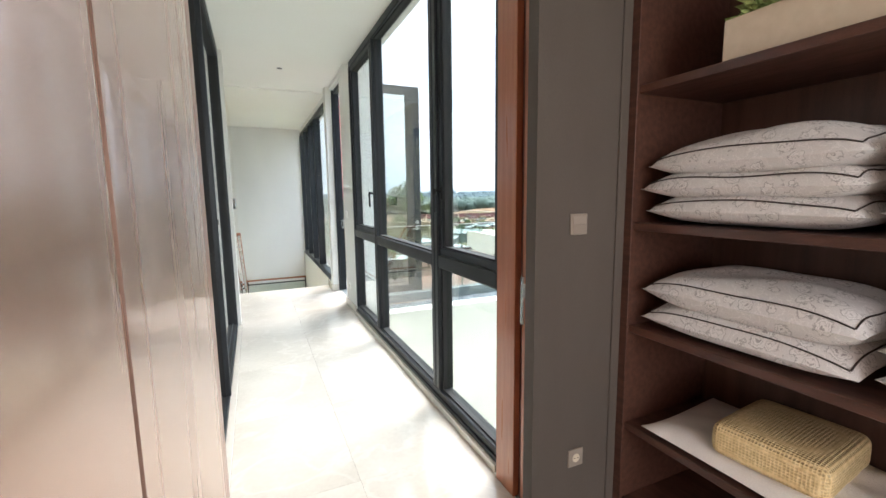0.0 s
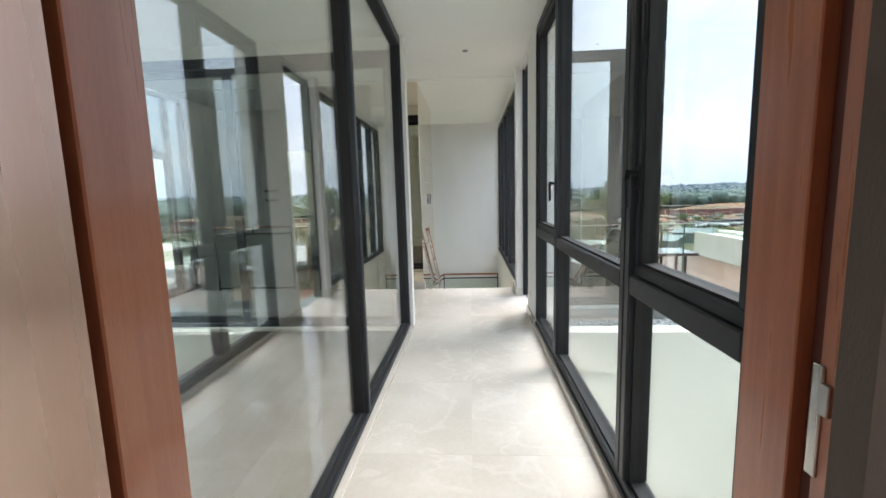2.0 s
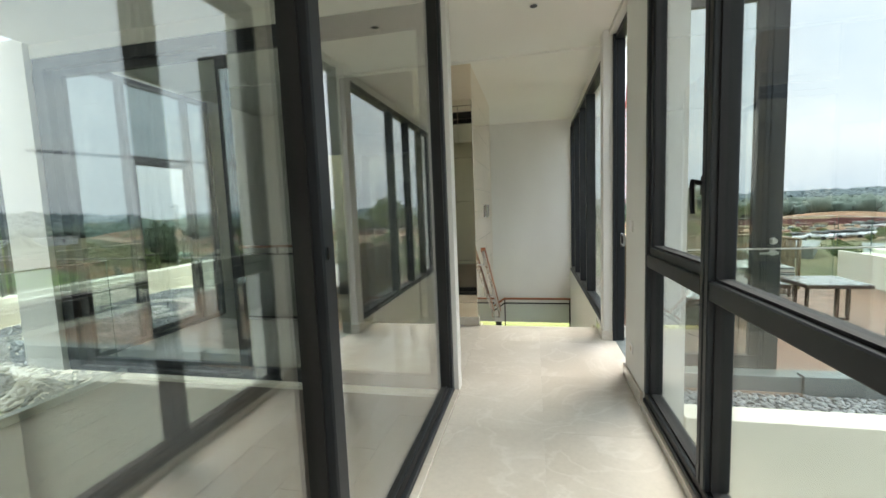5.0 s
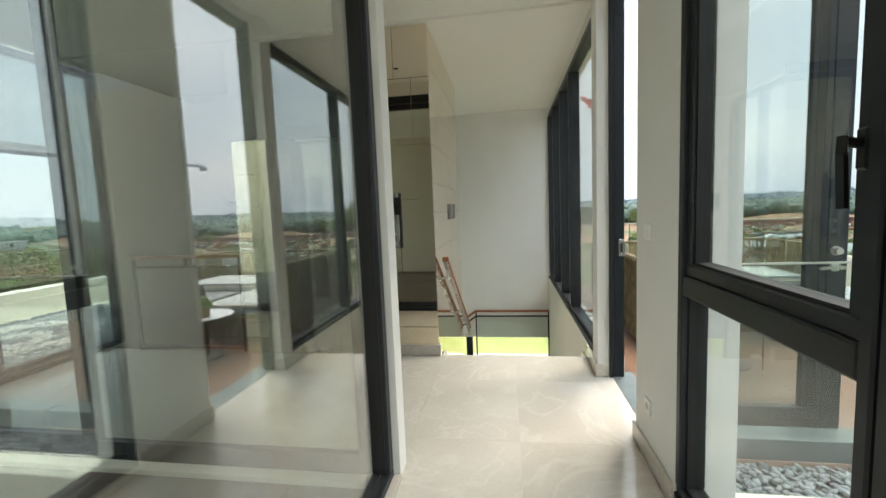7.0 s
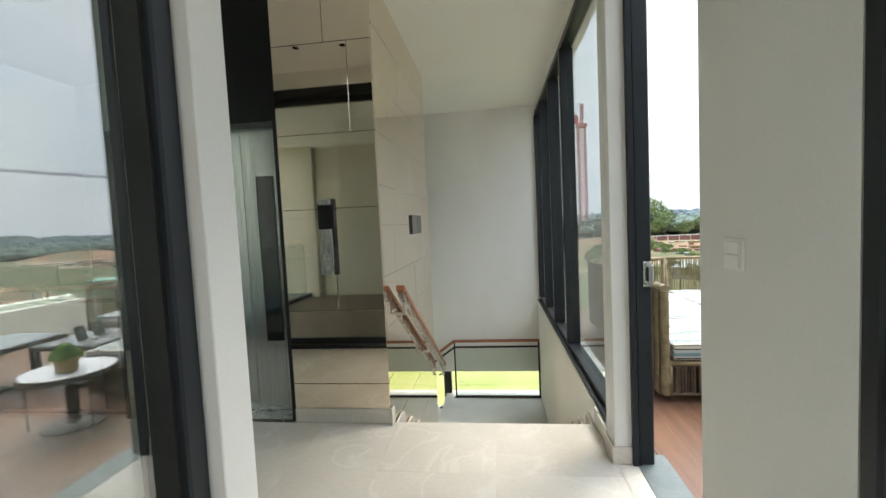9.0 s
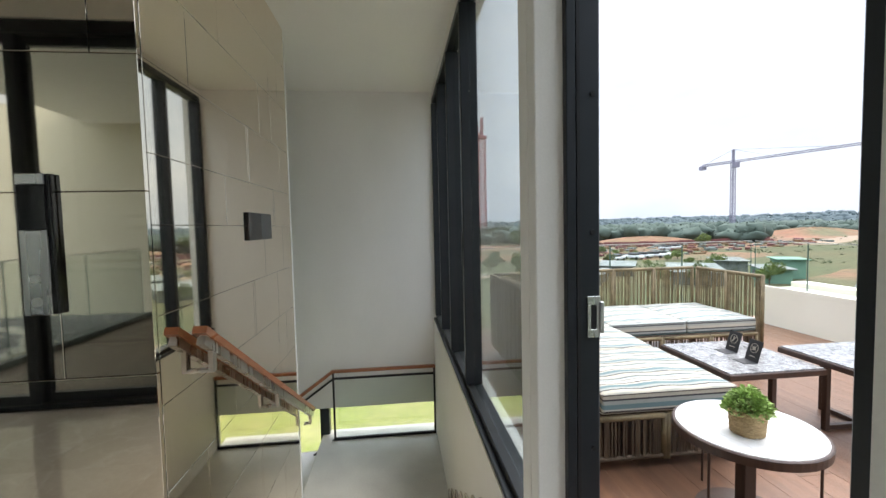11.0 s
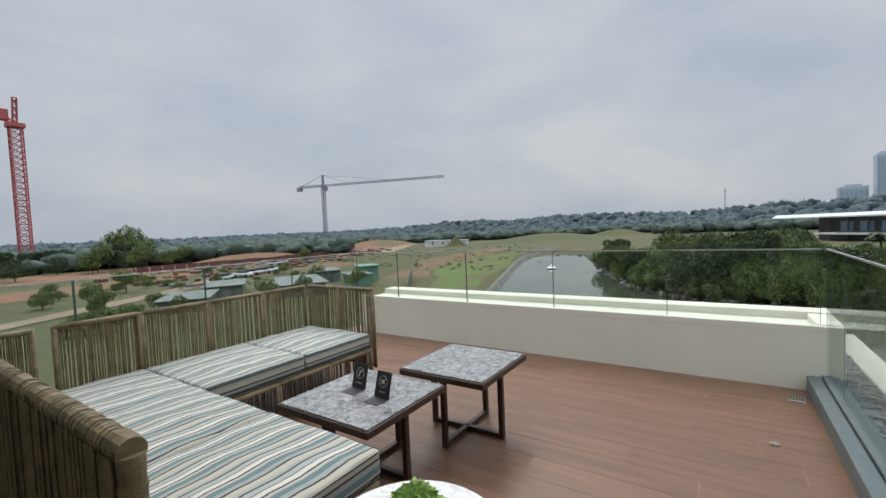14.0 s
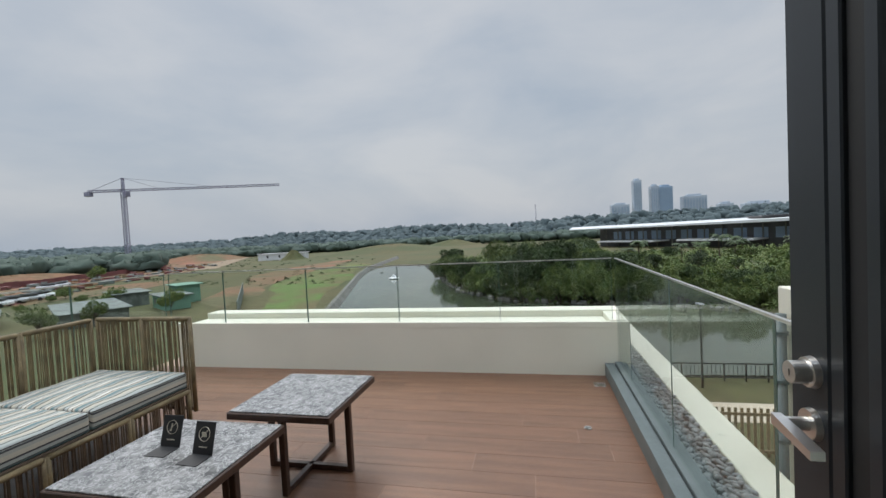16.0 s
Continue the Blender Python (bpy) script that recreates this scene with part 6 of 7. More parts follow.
def make_tree(seed, height, spread, count, leaf, material):
    """A tree: tapered trunk with limbs, and a gappy crown of leaf sprays."""
    rnd = random.Random(seed)
    e = thing("tree", (0, 0, 0), "leafy green tree beside the lake", "tree", "trees by the lake")
    t = G()
    branch(t, (0, 0, -0.3), (rnd.uniform(-0.2, 0.2), rnd.uniform(-0.2, 0.2), height * 0.55), 0.16, 0.08, seed)
    hubs = []
    for i in range(9):
        a = i * 2.4 + rnd.uniform(-0.4, 0.4)
        s = spread * rnd.uniform(0.45, 0.95)
        hub = Vector((s * math.cos(a), s * math.sin(a), height * rnd.uniform(0.42, 0.95)))
        branch(t, (0, 0, height * rnd.uniform(0.25, 0.5)), hub, 0.07, 0.02, seed + i)
        hubs.append((hub, spread * rnd.uniform(0.30, 0.48)))
    hubs.append((Vector((0, 0, height * 0.93)), spread * 0.4))
    part("trunk", t, BARK, e)
    c = G()
    for _ in range(count):
        hub, r = rnd.choice(hubs)
        d = Vector((rnd.gauss(0, 1), rnd.gauss(0, 1), rnd.gauss(0, 0.8))).normalized()
        p = hub + d * r * rnd.uniform(0.55, 1.1)
        o = (d + Vector((rnd.uniform(-0.6, 0.6), rnd.uniform(-0.6, 0.6), rnd.uniform(-0.7, 0.3)))).normalized()
        s = o.cross(Vector((rnd.uniform(-1, 1), rnd.uniform(-1, 1), rnd.uniform(-1, 1)))).normalized()
        q = leaf * rnd.uniform(0.6, 1.4)
        m = s.cross(o) * q * 0.2
        c.add([p, p + o * q * 0.5 + s * q * 0.4 + m, p + o * q, p + o * q * 0.5 - s * q * 0.4 + m], [(0, 1, 2), (0, 2, 3)])
    part("crown", c, material, e)
    return e


def make_palm(seed, height):
    rnd = random.Random(seed)
    e = thing("palm_tree", (0, 0, 0), "slender palm tree with drooping fronds", "palm", "palms by the pavilion")
    t = G()
    branch(t, (0, 0, -0.3), (0.2, 0.1, height), 0.15, 0.10, seed)
    part("trunk", t, BARK, e)
    c = G()
    for i in range(16):
        a = i * 0.393 + rnd.uniform(-0.15, 0.15)
        L, el = rnd.uniform(1.8, 2.6), rnd.uniform(0.1, 0.9)
        for k in range(9):
            u = (k + 1) / 9
            r, z = L * u * math.cos(el * (1 - u)), height + L * u * math.sin(el) - 1.3 * u * u
            p = Vector((0.2 + r * math.cos(a), 0.1 + r * math.sin(a), z))
            s = Vector((-math.sin(a), math.cos(a), -0.35))
            f = Vector((math.cos(a), math.sin(a), -0.5 * u)) * 0.22
            for q in (-1, 1):
                s2 = Vector((s.x * q, s.y * q, -0.4))
                c.add([p, p + f, p + f + s2 * 0.55, p + s2 * 0.5], [(0, 1, 2, 3)])
    part("fronds", c, LEAFDARK, e)
    return e


def placed(ob, x, y, s, turn):
    """A copy of a plant, grown to the scale s."""
    q = copy_thing(ob, Matrix.Translation((x, y, GZ)) @ Matrix.Rotation(radians(turn), 4, "Z"))
    q.scale = (s, s, s * random.uniform(0.9, 1.1))
    return q


TREES = [make_tree(3, 5.6, 2.6, 4200, 0.25, LEAF), make_tree(8, 5.0, 3.0, 4200, 0.24, LEAFDARK), make_tree(15, 6.0, 2.3, 4000, 0.26, LEAFDARK), make_tree(21, 3.0, 2.2, 3000, 0.22, LEAF)]
PALM = make_palm(5, 6.2)
for k, ob in enumerate((*TREES, PALM)):
    ob.location = (52 + 5 * k, -22 - 4 * k, GZ)
random.seed(5)


def inside_lake(x, y):
    hit = False
    for (x0, y0), (x1, y1) in zip(LAKE, LAKE[1:] + LAKE[:1]):
        if (y0 > y) != (y1 > y) and x < (x1 - x0) * (y - y0) / (y1 - y0) + x0:
            hit = not hit
    return hit


made = 0
BANK = LAKE[11:17]
for (x0, y0), (x1, y1) in zip(BANK, BANK[1:]):
    n = max(1, int(math.hypot(x1 - x0, y1 - y0) / 3.1))
    for i in range(n):
        t = (i + random.random()) / n
        bx_, by_ = x0 + (x1 - x0) * t, y0 + (y1 - y0) * t
        placed(random.choice(TREES), bx_ + random.uniform(1.2, 3.2), by_ - random.uniform(0.6, 2.6), random.uniform(0.62, 0.95) * (1.0 if by_ > -4 else 0.7), random.uniform(0, 360))
for k in range(110):
    i = random.randrange(len(BANK) - 1)
    t = random.random()
    bx_, by_ = BANK[i][0] + (BANK[i + 1][0] - BANK[i][0]) * t, BANK[i][1] + (BANK[i + 1][1] - BANK[i][1]) * t
    q = random.uniform(0.8, 7.0)
    placed(TREES[3] if k % 3 else TREES[0], bx_ + q, by_ - q * 0.75, random.uniform(0.55, 0.95) * (1.0 if k % 3 else 0.7), random.uniform(0, 360))
while made < 105:
    x = random.uniform(45, 118)
    y = random.uniform(-62, 33)
    if inside_lake(x, y) or inside_lake(x - 2, y + 2) or y > 11 + 0.13 * (x - 50) or (x > 100 and y < -34):
        continue
    placed(random.choice(TREES[:3] if x > 60 else TREES), x, y, random.uniform(0.65, 1.0) * (1.0 if y > -6 else 0.62 if x < 75 else 0.42), random.uniform(0, 360))
    made += 1
for k in range(13):
    placed(PALM, random.uniform(88, 104), -46 + 3.6 * k + random.uniform(-2, 2), random.uniform(0.6, 0.8), random.uniform(0, 360))
for x, y, s in ((91, 121, 0.75), (54, 150, 1.1), (47, 158, 1.3), (60, 145, 0.9), (30, 90, 0.6), (20, 70, 0.6), (62, 180, 2.1), (75, 196, 1.7), (50, 66, 0.5), (46, 52, 0.5), (38, 54, 0.45)):
    placed(TREES[0], x, y, s, x * 7)
for k in range(26):
    placed(random.choice(TREES[:3]), random.uniform(20, 75), random.uniform(150, 205), random.uniform(0.8, 1.25), random.uniform(0, 360))
for k in range(16):
    a = radians(random.uniform(120, 200))
    r = random.uniform(50, 85)
    placed(random.choice(TREES[:3]), r * math.cos(a), r * math.sin(a), random.uniform(0.9, 1.3), random.uniform(0, 360))


for k in range(46):
    x, y = random.uniform(12, 62), random.uniform(48, 112)
    if x > 34 and y < 76:
        continue
    placed(random.choice((TREES[0], TREES[3], TREES[3])), x, y, random.uniform(0.28, 0.62), random.uniform(0, 360))
flat("road_site", [(2, 66), (3, 62), (34, 80), (66, 108), (64, 111), (33, 84)], GZ + 0.09, DIRTROAD, "pale dirt track past the site sheds", "road", rag=0.3, seed=14)
flat("ground_soil_west", [(-6, 98), (24, 96), (52, 112), (58, 122), (30, 118), (-6, 116)], GZ + 0.055, SOIL, "bare red earth beside the track", "soil", rag=2.4, seed=15)


# ---- cranes ----
def lattice(g, p0, p1, w, bays, r):
    """A square lattice mast or jib."""
    p0, p1 = Vector(p0), Vector(p1)
    d = (p1 - p0).normalized()
    a = d.cross(Vector((0, 0, 1)))
    a = a.normalized() if a.length > 1e-3 else Vector((1, 0, 0))
    c = d.cross(a)
    corner = [a * i * w / 2 + c * j * w / 2 for i, j in ((-1, -1), (1, -1), (1, 1), (-1, 1))]
    for q in corner:
        g.beam(p0 + q, p1 + q, r, r)
    for k in range(bays):
        s, e = p0.lerp(p1, k / bays), p0.lerp(p1, (k + 1) / bays)
        for i in range(4):
            g.beam(s + corner[i], e + corner[(i + 1) % 4], r * 0.7, r * 0.7)
            g.beam(e + corner[i], e + corner[(i + 1) % 4], r * 0.6, r * 0.6)
    return g


cr = thing("tower_crane", (173.2, 205.7, GZ), "tall hammerhead tower crane on the building ground", "crane")
R_, T_, C_ = Vector((173.2, 205.7, 30.8)), Vector((196.7, 134.2, 30.8)), Vector((168.2, 221.1, 30.8))
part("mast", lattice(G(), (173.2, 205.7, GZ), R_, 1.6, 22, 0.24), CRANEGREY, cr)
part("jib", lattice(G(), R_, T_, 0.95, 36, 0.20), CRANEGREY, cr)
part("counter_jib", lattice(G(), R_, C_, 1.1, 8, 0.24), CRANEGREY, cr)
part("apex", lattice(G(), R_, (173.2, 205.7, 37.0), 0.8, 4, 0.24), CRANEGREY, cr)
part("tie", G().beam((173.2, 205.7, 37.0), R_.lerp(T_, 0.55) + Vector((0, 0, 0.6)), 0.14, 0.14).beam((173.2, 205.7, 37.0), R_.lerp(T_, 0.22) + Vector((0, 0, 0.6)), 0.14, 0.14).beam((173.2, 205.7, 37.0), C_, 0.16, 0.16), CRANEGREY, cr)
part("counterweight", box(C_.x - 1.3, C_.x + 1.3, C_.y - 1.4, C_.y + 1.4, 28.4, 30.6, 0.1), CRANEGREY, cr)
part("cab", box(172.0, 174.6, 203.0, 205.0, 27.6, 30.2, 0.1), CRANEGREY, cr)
rc = thing("tower_crane", (40.6, 200, GZ), "tall red and white lattice tower crane", "crane")
part("mast", lattice(G(), (40.6, 200, GZ), (40.6, 200, 41), 3.0, 24, 0.34), CRANERED, rc)
part("platform", G().box(38.4, 42.8, 198, 202, 41, 42.5, 0.1).box(36.6, 39, 198.5, 201, 43, 46.5, 0.1), CRANERED, rc)
part("jib", lattice(G(), (40.6, 201, 42), (38.6, 226, 54), 1.2, 12, 0.3), CRANERED, rc)
part("apex", lattice(G(), (40.6, 200, 42), (40.6, 198, 50.5), 1.0, 4, 0.3), CRANERED, rc)


# ---- buildings ----
def pavilion():
    e = thing("pavilion_building", (140, -40, GZ), "long low building under a sweeping white roof", "building")
    far, near = Vector((186, -8, 0)), Vector((112, -72, 0))
    d = (near - far).normalized()
    s = Vector((-d.y, d.x, 0))
    if s.x < 0:
        s = -s
    n = 24

    def prof(t, o):
        p = far.lerp(near, t) + s * o
        return p, 0.25 + 1.05 * t - 0.25 * math.sin(math.pi * t)
    g = G()
    verts = []
    for i in range(n + 1):
        t = i / n
        wd = 2 + 34 * min(1, t * 1.4)
        for o, k in ((-3.0 * min(1, 4 * t), 0), (wd, 0.9)):
            p, z = prof(t, o)
            verts += [(p.x, p.y, z + k + 0.0), (p.x, p.y, z + k - 0.22 - 0.7 * t)]
    faces = []
    for i in range(n):
        a, b = 4 * i, 4 * (i + 1)
        faces += [(a, a + 2, b + 2, b), (a + 1, b + 1, b + 3, a + 3), (a, b, b + 1, a + 1), (a + 2, a + 3, b + 3, b + 2)]
    faces += [(0, 1, 3, 2), (4 * n, 4 * n + 2, 4 * n + 3, 4 * n + 1)]
    part("roof", g.add(verts, faces), ROOFWHITE, e, "sweeping white metal roof")
    w = G()
    p0, p1 = far.lerp(near, 0.12) + s * 5, near + s * 5
    w.add([(p0.x, p0.y, GZ), (p1.x, p1.y, GZ), (p1.x, p1.y, 0.3), (p0.x, p0.y, -0.1), *[(q.x, q.y, z) for q, z in ((p0 + s * 0.4, GZ), (p1 + s * 0.4, GZ), (p1 + s * 0.4, 0.3), (p0 + s * 0.4, -0.1))]],
          [(0, 1, 2, 3), (7, 6, 5, 4), (3, 2, 6, 7), (0, 3, 7, 4), (1, 5, 6, 2)])
    wall = part("wall", w, FACADEDARK, e, "dark glass front with the roof's shade in its colour")
    for i in range(16):
        p = far.lerp(near, 0.16 + 0.055 * i) + s * 4.2
        part("column", G().tube((p.x, p.y, GZ), (p.x, p.y, -0.2), 0.22, n=8), BANKSTONE, e)
    for i in range(15):
        p = far.lerp(near, 0.188 + 0.055 * i) + s * 4.92
        q = p + d * 3.6
        part("window", G().add([(p.x, p.y, -4.4), (q.x, q.y, -4.4), (q.x, q.y, -1.4), (p.x, p.y, -1.4)], [(0, 1, 2, 3)]), TOWERBLUE, wall)
    for t0, t1, z in ((0.18, 0.42, -4.6), (0.5, 0.72, -4.3), (0.8, 1.0, -3.6)):
        a, b = far.lerp(near, t0) - s * 3.5, far.lerp(near, t1) - s * 3.5
        c, f = b + s * 8.5, a + s * 8.5
        part("canopy", G().add([(*v.xy, z) for v in (a, b, c, f)] + [(*v.xy, z - 0.45) for v in (a, b, c, f)], [(0, 1, 2, 3), (7, 6, 5, 4), (0, 4, 5, 1), (1, 5, 6, 2), (2, 6, 7, 3), (3, 7, 4, 0)]), ROOFWHITE, e, "white entrance canopy")
    up = far.lerp(near, 0.72) + s * 16
    part("upper_roof", G().add([(up.x - 9, up.y - 7, 2.2), (up.x + 5, up.y - 9, 2.2), (up.x + 9, up.y + 7, 1.9), (up.x - 5, up.y + 9, 1.9), (up.x - 8, up.y - 6, 0.9), (up.x + 4, up.y - 8, 0.9), (up.x + 8, up.y + 6, 0.9), (up.x - 4, up.y + 8, 0.9)],
                              [(0, 1, 2, 3), (7, 6, 5, 4), (0, 4, 5, 1), (1, 5, 6, 2), (2, 6, 7, 3), (3, 7, 4, 0)]), FACADEDARK, e)
    return e


pavilion()


def tower(x, y, wx, wy, top, material, label, floors, cols):
    e = thing("tower_block", (x, y, GZ), label, "tower", "far towers")
    wall = part("wall", G().box(x - wx / 2, x + wx / 2, y - wy / 2, y + wy / 2, GZ, top, 0.4), material, e)
    part("roof", box(x - wx * 0.3, x + wx * 0.3, y - wy * 0.3, y + wy * 0.3, top, top + 3.0, 0.2), material, e)
    g = G()
    for f in range(floors):
        z = GZ + 20 + (top - GZ - 24) * f / floors
        for c in range(cols):
            yy = y - wy / 2 + wy * (c + 0.5) / cols
            g.box(x - wx / 2 - 0.3, x - wx / 2 - 0.05, yy - wy / cols * 0.3, yy + wy / cols * 0.3, z, z + (top - GZ - 24) / floors * 0.55)
    w = part("windows", g, TOWERBLUE, wall)
    tagged(w, kind="stuff")
    return e


tower(800, -172, 18, 13, 77, TOWERPALE, "tall pale haze-tinted tower block", 26, 4)
tower(800, -200, 18, 13, 65, TOWERPALE, "pale side of a haze-tinted tower", 22, 4)
tower(800, -217, 20, 21, 63, TOWERBLUE, "haze-tinted blue glass tower block", 22, 5)
tower(800, -262, 20, 36, 44, TOWERPALE, "wide haze-tinted tower block", 14, 8)
tower(800, -143, 18, 30, 36, TOWERPALE, "unfinished haze-tinted tower block", 10, 6)
tower(800, -310, 18, 20, 28, TOWERPALE, "low pale haze-tinted block", 7, 5)
tower(800, -360, 18, 46, 26, TOWERPALE, "long low haze-tinted block", 6, 9)
ms = thing("radio_mast", (500, 4, GZ), "thin haze-tinted radio mast on the ridge", "mast")
part("mast", lattice(G(), (500, 4, GZ), (500, 4, 29.5), 0.9, 20, 0.22), CRANEGREY, ms)


def shed(x, y, wx, wy, h, turn, wall_m, roof_m, label):
    e = thing("shed", (x, y, GZ), label, "shed", "site sheds")
    t = (turn, (x, y, GZ))
    w = part("wall", G().box(x - wx / 2, x + wx / 2, y - wy / 2, y + wy / 2, GZ, GZ + h, 0, t), wall_m, e)
    part("roof", G().box(x - wx / 2 - 0.4, x + wx / 2 + 0.4, y - wy / 2 - 0.4, y + wy / 2 + 0.4, GZ + h, GZ + h + 0.14, 0.03, t), roof_m, e)
    for k in (-0.28, 0.05, 0.3):
        part("window", G().box(x - wx / 2 - 0.03, x - wx / 2 + 0.02, y + k * wy - 0.45, y + k * wy + 0.45, GZ + h * 0.35, GZ + h * 0.75, 0, t), FACADEDARK, w)
    return e


shed(42, 60, 6, 13, 1.6, -32, SHEDWALL, SHEDROOF, "long grey site shed with pale roof")
shed(36, 70, 5, 9, 1.5, -32, SHEDWALL, SHEDROOF, "grey site shed with pale roof")
shed(53, 67, 4, 7, 1.9, -30, SHEDWALL, SHEDROOF, "small grey site shed with pale roof")
shed(55, 58.5, 3, 4, 2.6, -30, SHEDGREEN, SHEDGREEN, "mint green site cabin")
shed(50, 56, 3, 6, 1.8, -30, SHEDGREEN, SHEDROOF, "low mint green site cabin")
shed(27, 62, 5, 8, 1.4, -35, SHEDWALL, SHEDROOF, "grey site shed with pale roof")
shed(175, 120, 4, 22, 3.0, 12, ROOFWHITE, ROOFWHITE, "long white low hall in the fields")
hw = thing("hoarding", (52, 48, GZ), "pale green sheet metal hoarding along the site", "fence")
for k in range(9):
    a = Vector((42.5 + 2.3 * k, 39.5 + 1.7 * k, GZ))
    b = a + Vector((2.2, 1.62, 0))
    part("panel", G().beam(a + Vector((0, 0, 0.9)), b + Vector((0, 0, 0.9)), 0.08, 1.8), SHEDROOF, hw)
rf = thing("site_fence", (100, 125, GZ), "long maroon sheet fence on the red earth", "fence")
for k in range(30):
    a = Vector((50 + 3.0 * k, 140 - 0.72 * k + 0.012 * k * k * 3, GZ))
    part("panel", G().beam(a + Vector((0, 0, 0.8)), a + Vector((2.7, -0.5, 0.8)), 0.15, random.uniform(1.2, 2.0)), REDSHED, rf)


def car(x, y, turn, paint, label):
    e = thing("car", (x, y, GZ), label, "car", "parked cars")
    t = (turn, (x, y, GZ))
    part("body", G().box(x - 0.85, x + 0.85, y - 2.1, y + 2.1, GZ + 0.35, GZ + 0.95, 0.15, t), paint, e)
    part("cabin", G().box(x - 0.75, x + 0.75, y - 1.1, y + 1.3, GZ + 0.95, GZ + 1.5, 0.2, t), BLACKGLOSS, e)
    r = Matrix.Rotation(radians(turn), 3, "Z")
    for i, j in ((-0.8, -1.3), (0.8, -1.3), (-0.8, 1.3), (0.8, 1.3)):
        c = Vector((x, y, GZ + 0.34)) + r @ Vector((i, j, 0))
        a = r @ Vector((0.1, 0, 0))
        part("wheel", G().tube(c - a, c + a, 0.33, n=14), GASKET, e)


for k, (x, y) in enumerate(((52, 92), (55, 93.5), (58, 94), (61, 96), (76, 116), (80, 118), (47, 90))):
    car(x, y, 20 + 17 * k, CARPAINT if k % 3 else ROOFWHITE, "parked light coloured car on the site" )

# ---- lakeside fences and lamp ----
fn_ = thing("lake_fence", (25.2, -4, GZ), "low dark railing along the lake edge", "fence")
part("rail", G().box(25.18, 25.24, -30, 8, GZ + 0.92, GZ + 0.98).box(25.18, 25.24, -30, 8, GZ + 0.2, GZ + 0.24), BLACKMETAL, fn_)
for k in range(39):
    part("post", box(25.17, 25.25, -30 + k, -29.94 + k, GZ, GZ + 0.95), BLACKMETAL, fn_)
bars = part("bars", G(), BLACKMETAL, fn_)
gb = G()
for k in range(190):
    gb.box(25.2, 25.22, -30 + 0.2 * k, -29.98 + 0.2 * k, GZ + 0.24, GZ + 0.92)
bars.data = gb.mesh("bars", BLACKMETAL, ORIGIN[fn_.name])
tagged(bars, kind="stuff")
fs = thing("slat_fence", (17.6, -2, GZ), "tall olive brown slat fence by the yard", "fence")
part("rail", G().box(17.55, 17.6, -14, 4, GZ + 1.5, GZ + 1.6).box(17.55, 17.6, -14, 4, GZ + 0.2, GZ + 0.3), RATTAN, fs)
for k in range(90):
    part("slat", box(17.6, 17.64, -14 + 0.2 * k, -13.91 + 0.2 * k, GZ, GZ + 1.75), RATTAN, fs)
lp = thing("lamp_post", (24.2, -1.6, GZ), "slender lakeside lamp post with flat head", "street lamp")
part("pole", G().tube((24.2, -1.6, GZ), (24.2, -1.6, GZ + 4.2), 0.055, 0.04, 10), BLACKMETAL, lp)
part("head", box(24.0, 24.5, -1.75, -1.45, GZ + 4.2, GZ + 4.26, 0.02), STEEL, lp)
ft = thing("fountain_float", (77.8, 33, GZ + 0.12), "small white fountain float on the lake", "fountain")
part("float", G().lathe(77.8, 33, [(0.9, GZ + 0.12), (1.0, GZ + 0.3), (0.5, GZ + 0.5), (0.2, GZ + 0.9), (0.05, GZ + 1.0)], 18), ROOFWHITE, ft)


# ---- floor and terrace pieces ----
def slabs(parent, xs, ys, z0, z1, material, name, gap=0.0012, stagger=False, worn=0.001):
    cache = {}
    for i, (x0, x1) in enumerate(zip(xs, xs[1:])):
        rows_ = ys[i % len(ys)] if stagger else ys
        for y0, y1 in zip(rows_, rows_[1:]):
            w, h = round(x1 - x0 - 2 * gap, 4), round(y1 - y0 - 2 * gap, 4)
            if (w, h) not in cache:
                cache[w, h] = box(-w / 2, w / 2, -h / 2, h / 2, z0 - z1, 0, worn).mesh(name, material)
            ob = new(name, cache[w, h])
            ob.location = ((x0 + x1) / 2, (y0 + y1) / 2, z1)
            ob.parent = parent


def cuts(a, b, step, off=0.0):
    r, p = [a], a + (off if off > 0.05 else step)
    while p < b - 0.05:
        r.append(p)
        p += step
    return r + [b]


slabs(FLOOR, [-0.28, 0.39, 1.06], cuts(-2.6, 6.95, 0.9), -0.012, 0.0, MARBLE, "marble_slab", 0.0004, worn=0.0003)
slabs(FLOOR, cuts(-4.15, -0.28, 0.67), cuts(5.22, 6.96, 0.9), -0.012, 0.0, MARBLE, "marble_slab", 0.0004, worn=0.0003)
solid("floor_lobby_west", box(-4.15, -2.36, 6.96, 7.04, -0.22, 0.0), MARBLE, "cream marble lobby floor edge", "floor", S)
und = G()
ur = random.Random(61)
n_und = 0
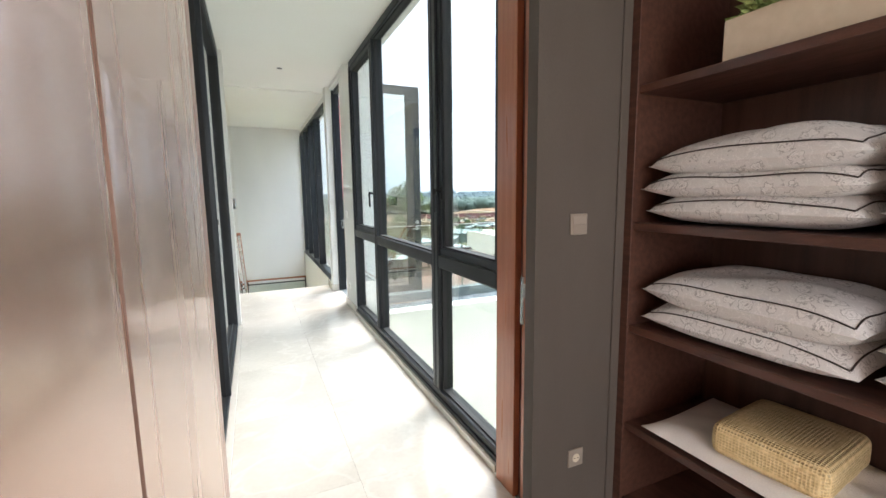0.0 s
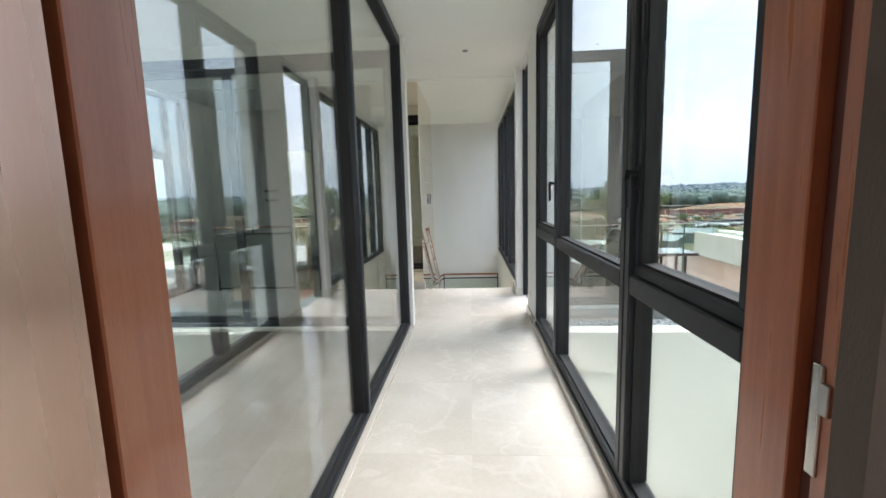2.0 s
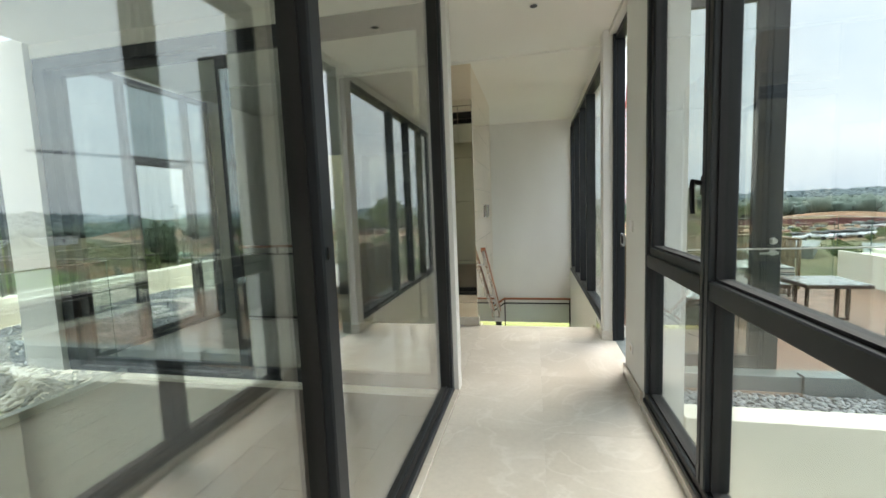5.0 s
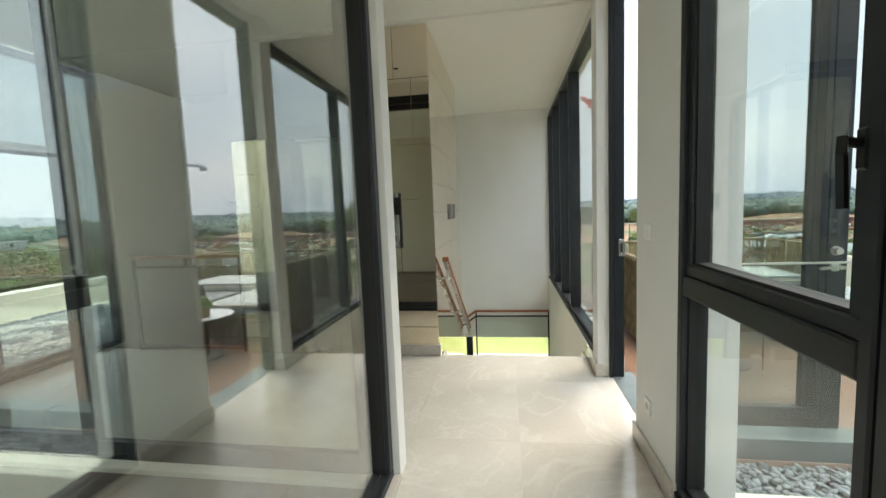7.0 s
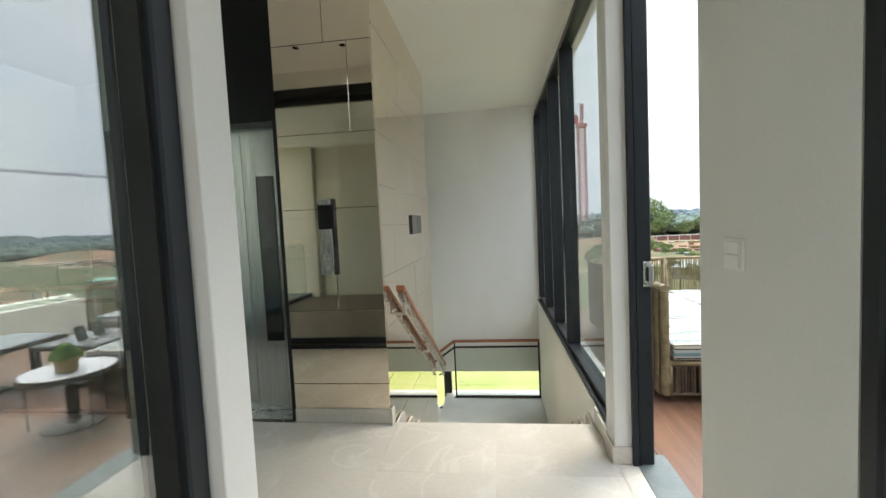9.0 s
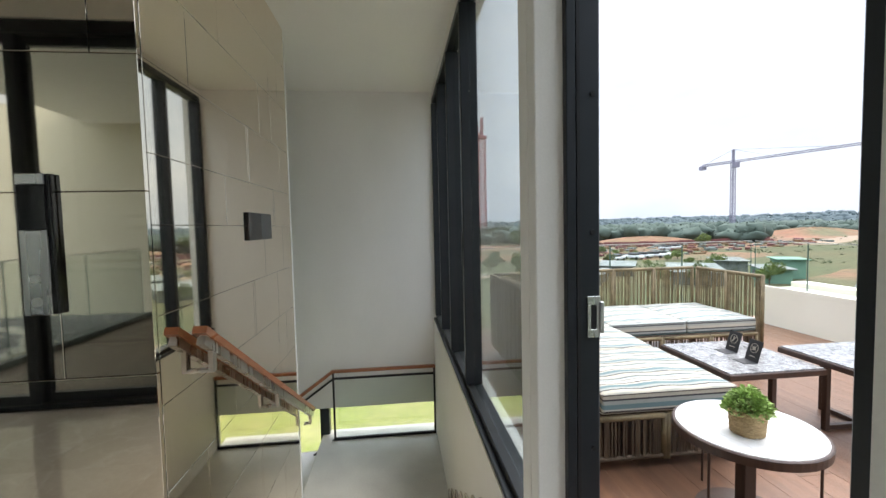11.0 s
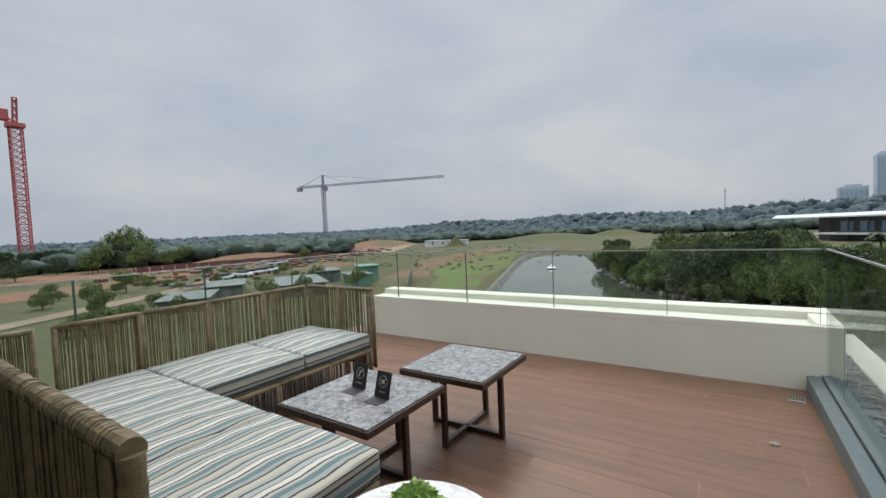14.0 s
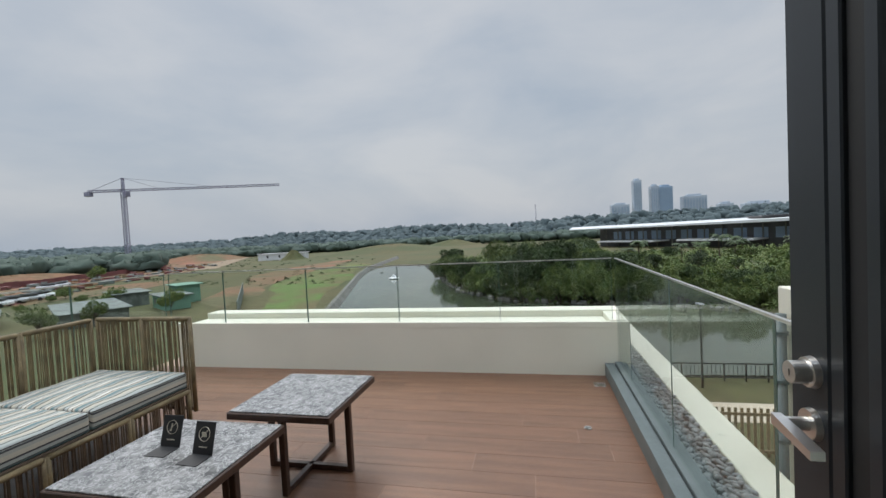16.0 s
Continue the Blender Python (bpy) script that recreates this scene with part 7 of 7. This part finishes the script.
while n_und < 1500:
    x, y = ur.uniform(34, 125), ur.uniform(-70, 40)
    if inside_lake(x, y) or inside_lake(x - 1.2, y + 1.0) or y > 14 + 0.24 * (x - 50) or x < 41 - 0.35 * min(0, y + 4) * -1 - 3:
        continue
    n_und += 1
    w, h = ur.uniform(0.8, 1.9), ur.uniform(0.7, 2.4)
    for _ in range(44):
        d = Vector((ur.gauss(0, 1), ur.gauss(0, 1), abs(ur.gauss(0.3, 0.8)))).normalized()
        p = Vector((x + d.x * w, y + d.y * w, GZ + d.z * h * ur.uniform(0.6, 1.1)))
        q = Vector((ur.gauss(0, 1), ur.gauss(0, 1), ur.gauss(0, 1))).normalized() * ur.uniform(0.16, 0.34)
        r = d.cross(q) * 0.7
        und.add([p - q, p + r, p + q + d * 0.1, p - r], [(0, 1, 2), (0, 2, 3)])
solid("undergrowth", und, LEAF, "dense green undergrowth between the lakeside trees", "shrubs", "stuff")
rub = random.Random(33)
for nm, m, lab in (("rubble_red", REDSHED, "scattered maroon site sheets and huts"), ("rubble_pale", SHEDROOF, "scattered pale boards and sheets on the site"), ("rubble_soil", SOIL, "small heaps of red earth on the site")):
    g = G()
    for _ in range(80):
        x = rub.uniform(35, 150)
        y = 84 + (x - 35) * 0.42 + rub.uniform(0, 38)
        w, d, h = rub.uniform(0.3, 1.5), rub.uniform(0.3, 1.1), rub.uniform(0.2, 0.9)
        g.box(x - w, x + w, y - d, y + d, GZ, GZ + h, 0.05, (rub.uniform(0, 180), (x, y, GZ)))
    solid(nm, g, m, lab, "rubble", "stuff")
bush = G()
for _ in range(800):
    x = rub.uniform(40, 230)
    y = rub.uniform(0.33, 1.7) * x + rub.uniform(10, 26)
    if math.hypot(x, y) > 260 or (x < 70 and y < 66):
        continue
    s_ = rub.uniform(0.15, 0.5)
    for _k in range(26):
        d = Vector((rub.gauss(0, 1), rub.gauss(0, 1), abs(rub.gauss(0, 0.7)))).normalized()
        p = Vector((x, y, GZ)) + d * s_ * rub.uniform(0.5, 1.2)
        q = Vector((rub.gauss(0, 1), rub.gauss(0, 1), rub.gauss(0, 1))).normalized()
        bush.add([p, p + d.cross(q) * 0.3 * s_ + q * 0.3 * s_, p + d * 0.5 * s_, p - d.cross(q) * 0.3 * s_ + q * 0.2 * s_], [(0, 1, 2), (0, 2, 3)])
solid("meadow_shrubs", bush, LEAFDARK, "scattered low shrubs over the meadow", "shrubs", "stuff")
tx = cuts(1.336, 5.444, 0.2)
slabs(TER, tx, [cuts(5.656, 10.62, 1.2, 0.37 * k % 1.2) for k in range(1, 8)], TZ - 0.012, TZ, DECK, "plank_tile", 0.0009, True, 0.0003)
bx2 = cuts(-3.42, -0.39, 0.2)
slabs(BALC, bx2, [cuts(1.365, 5.10, 1.2, 0.43 * k % 1.2) for k in range(1, 6)], -0.03, -0.018, BROWNDECK, "plank_tile", 0.0009, True, 0.0003)
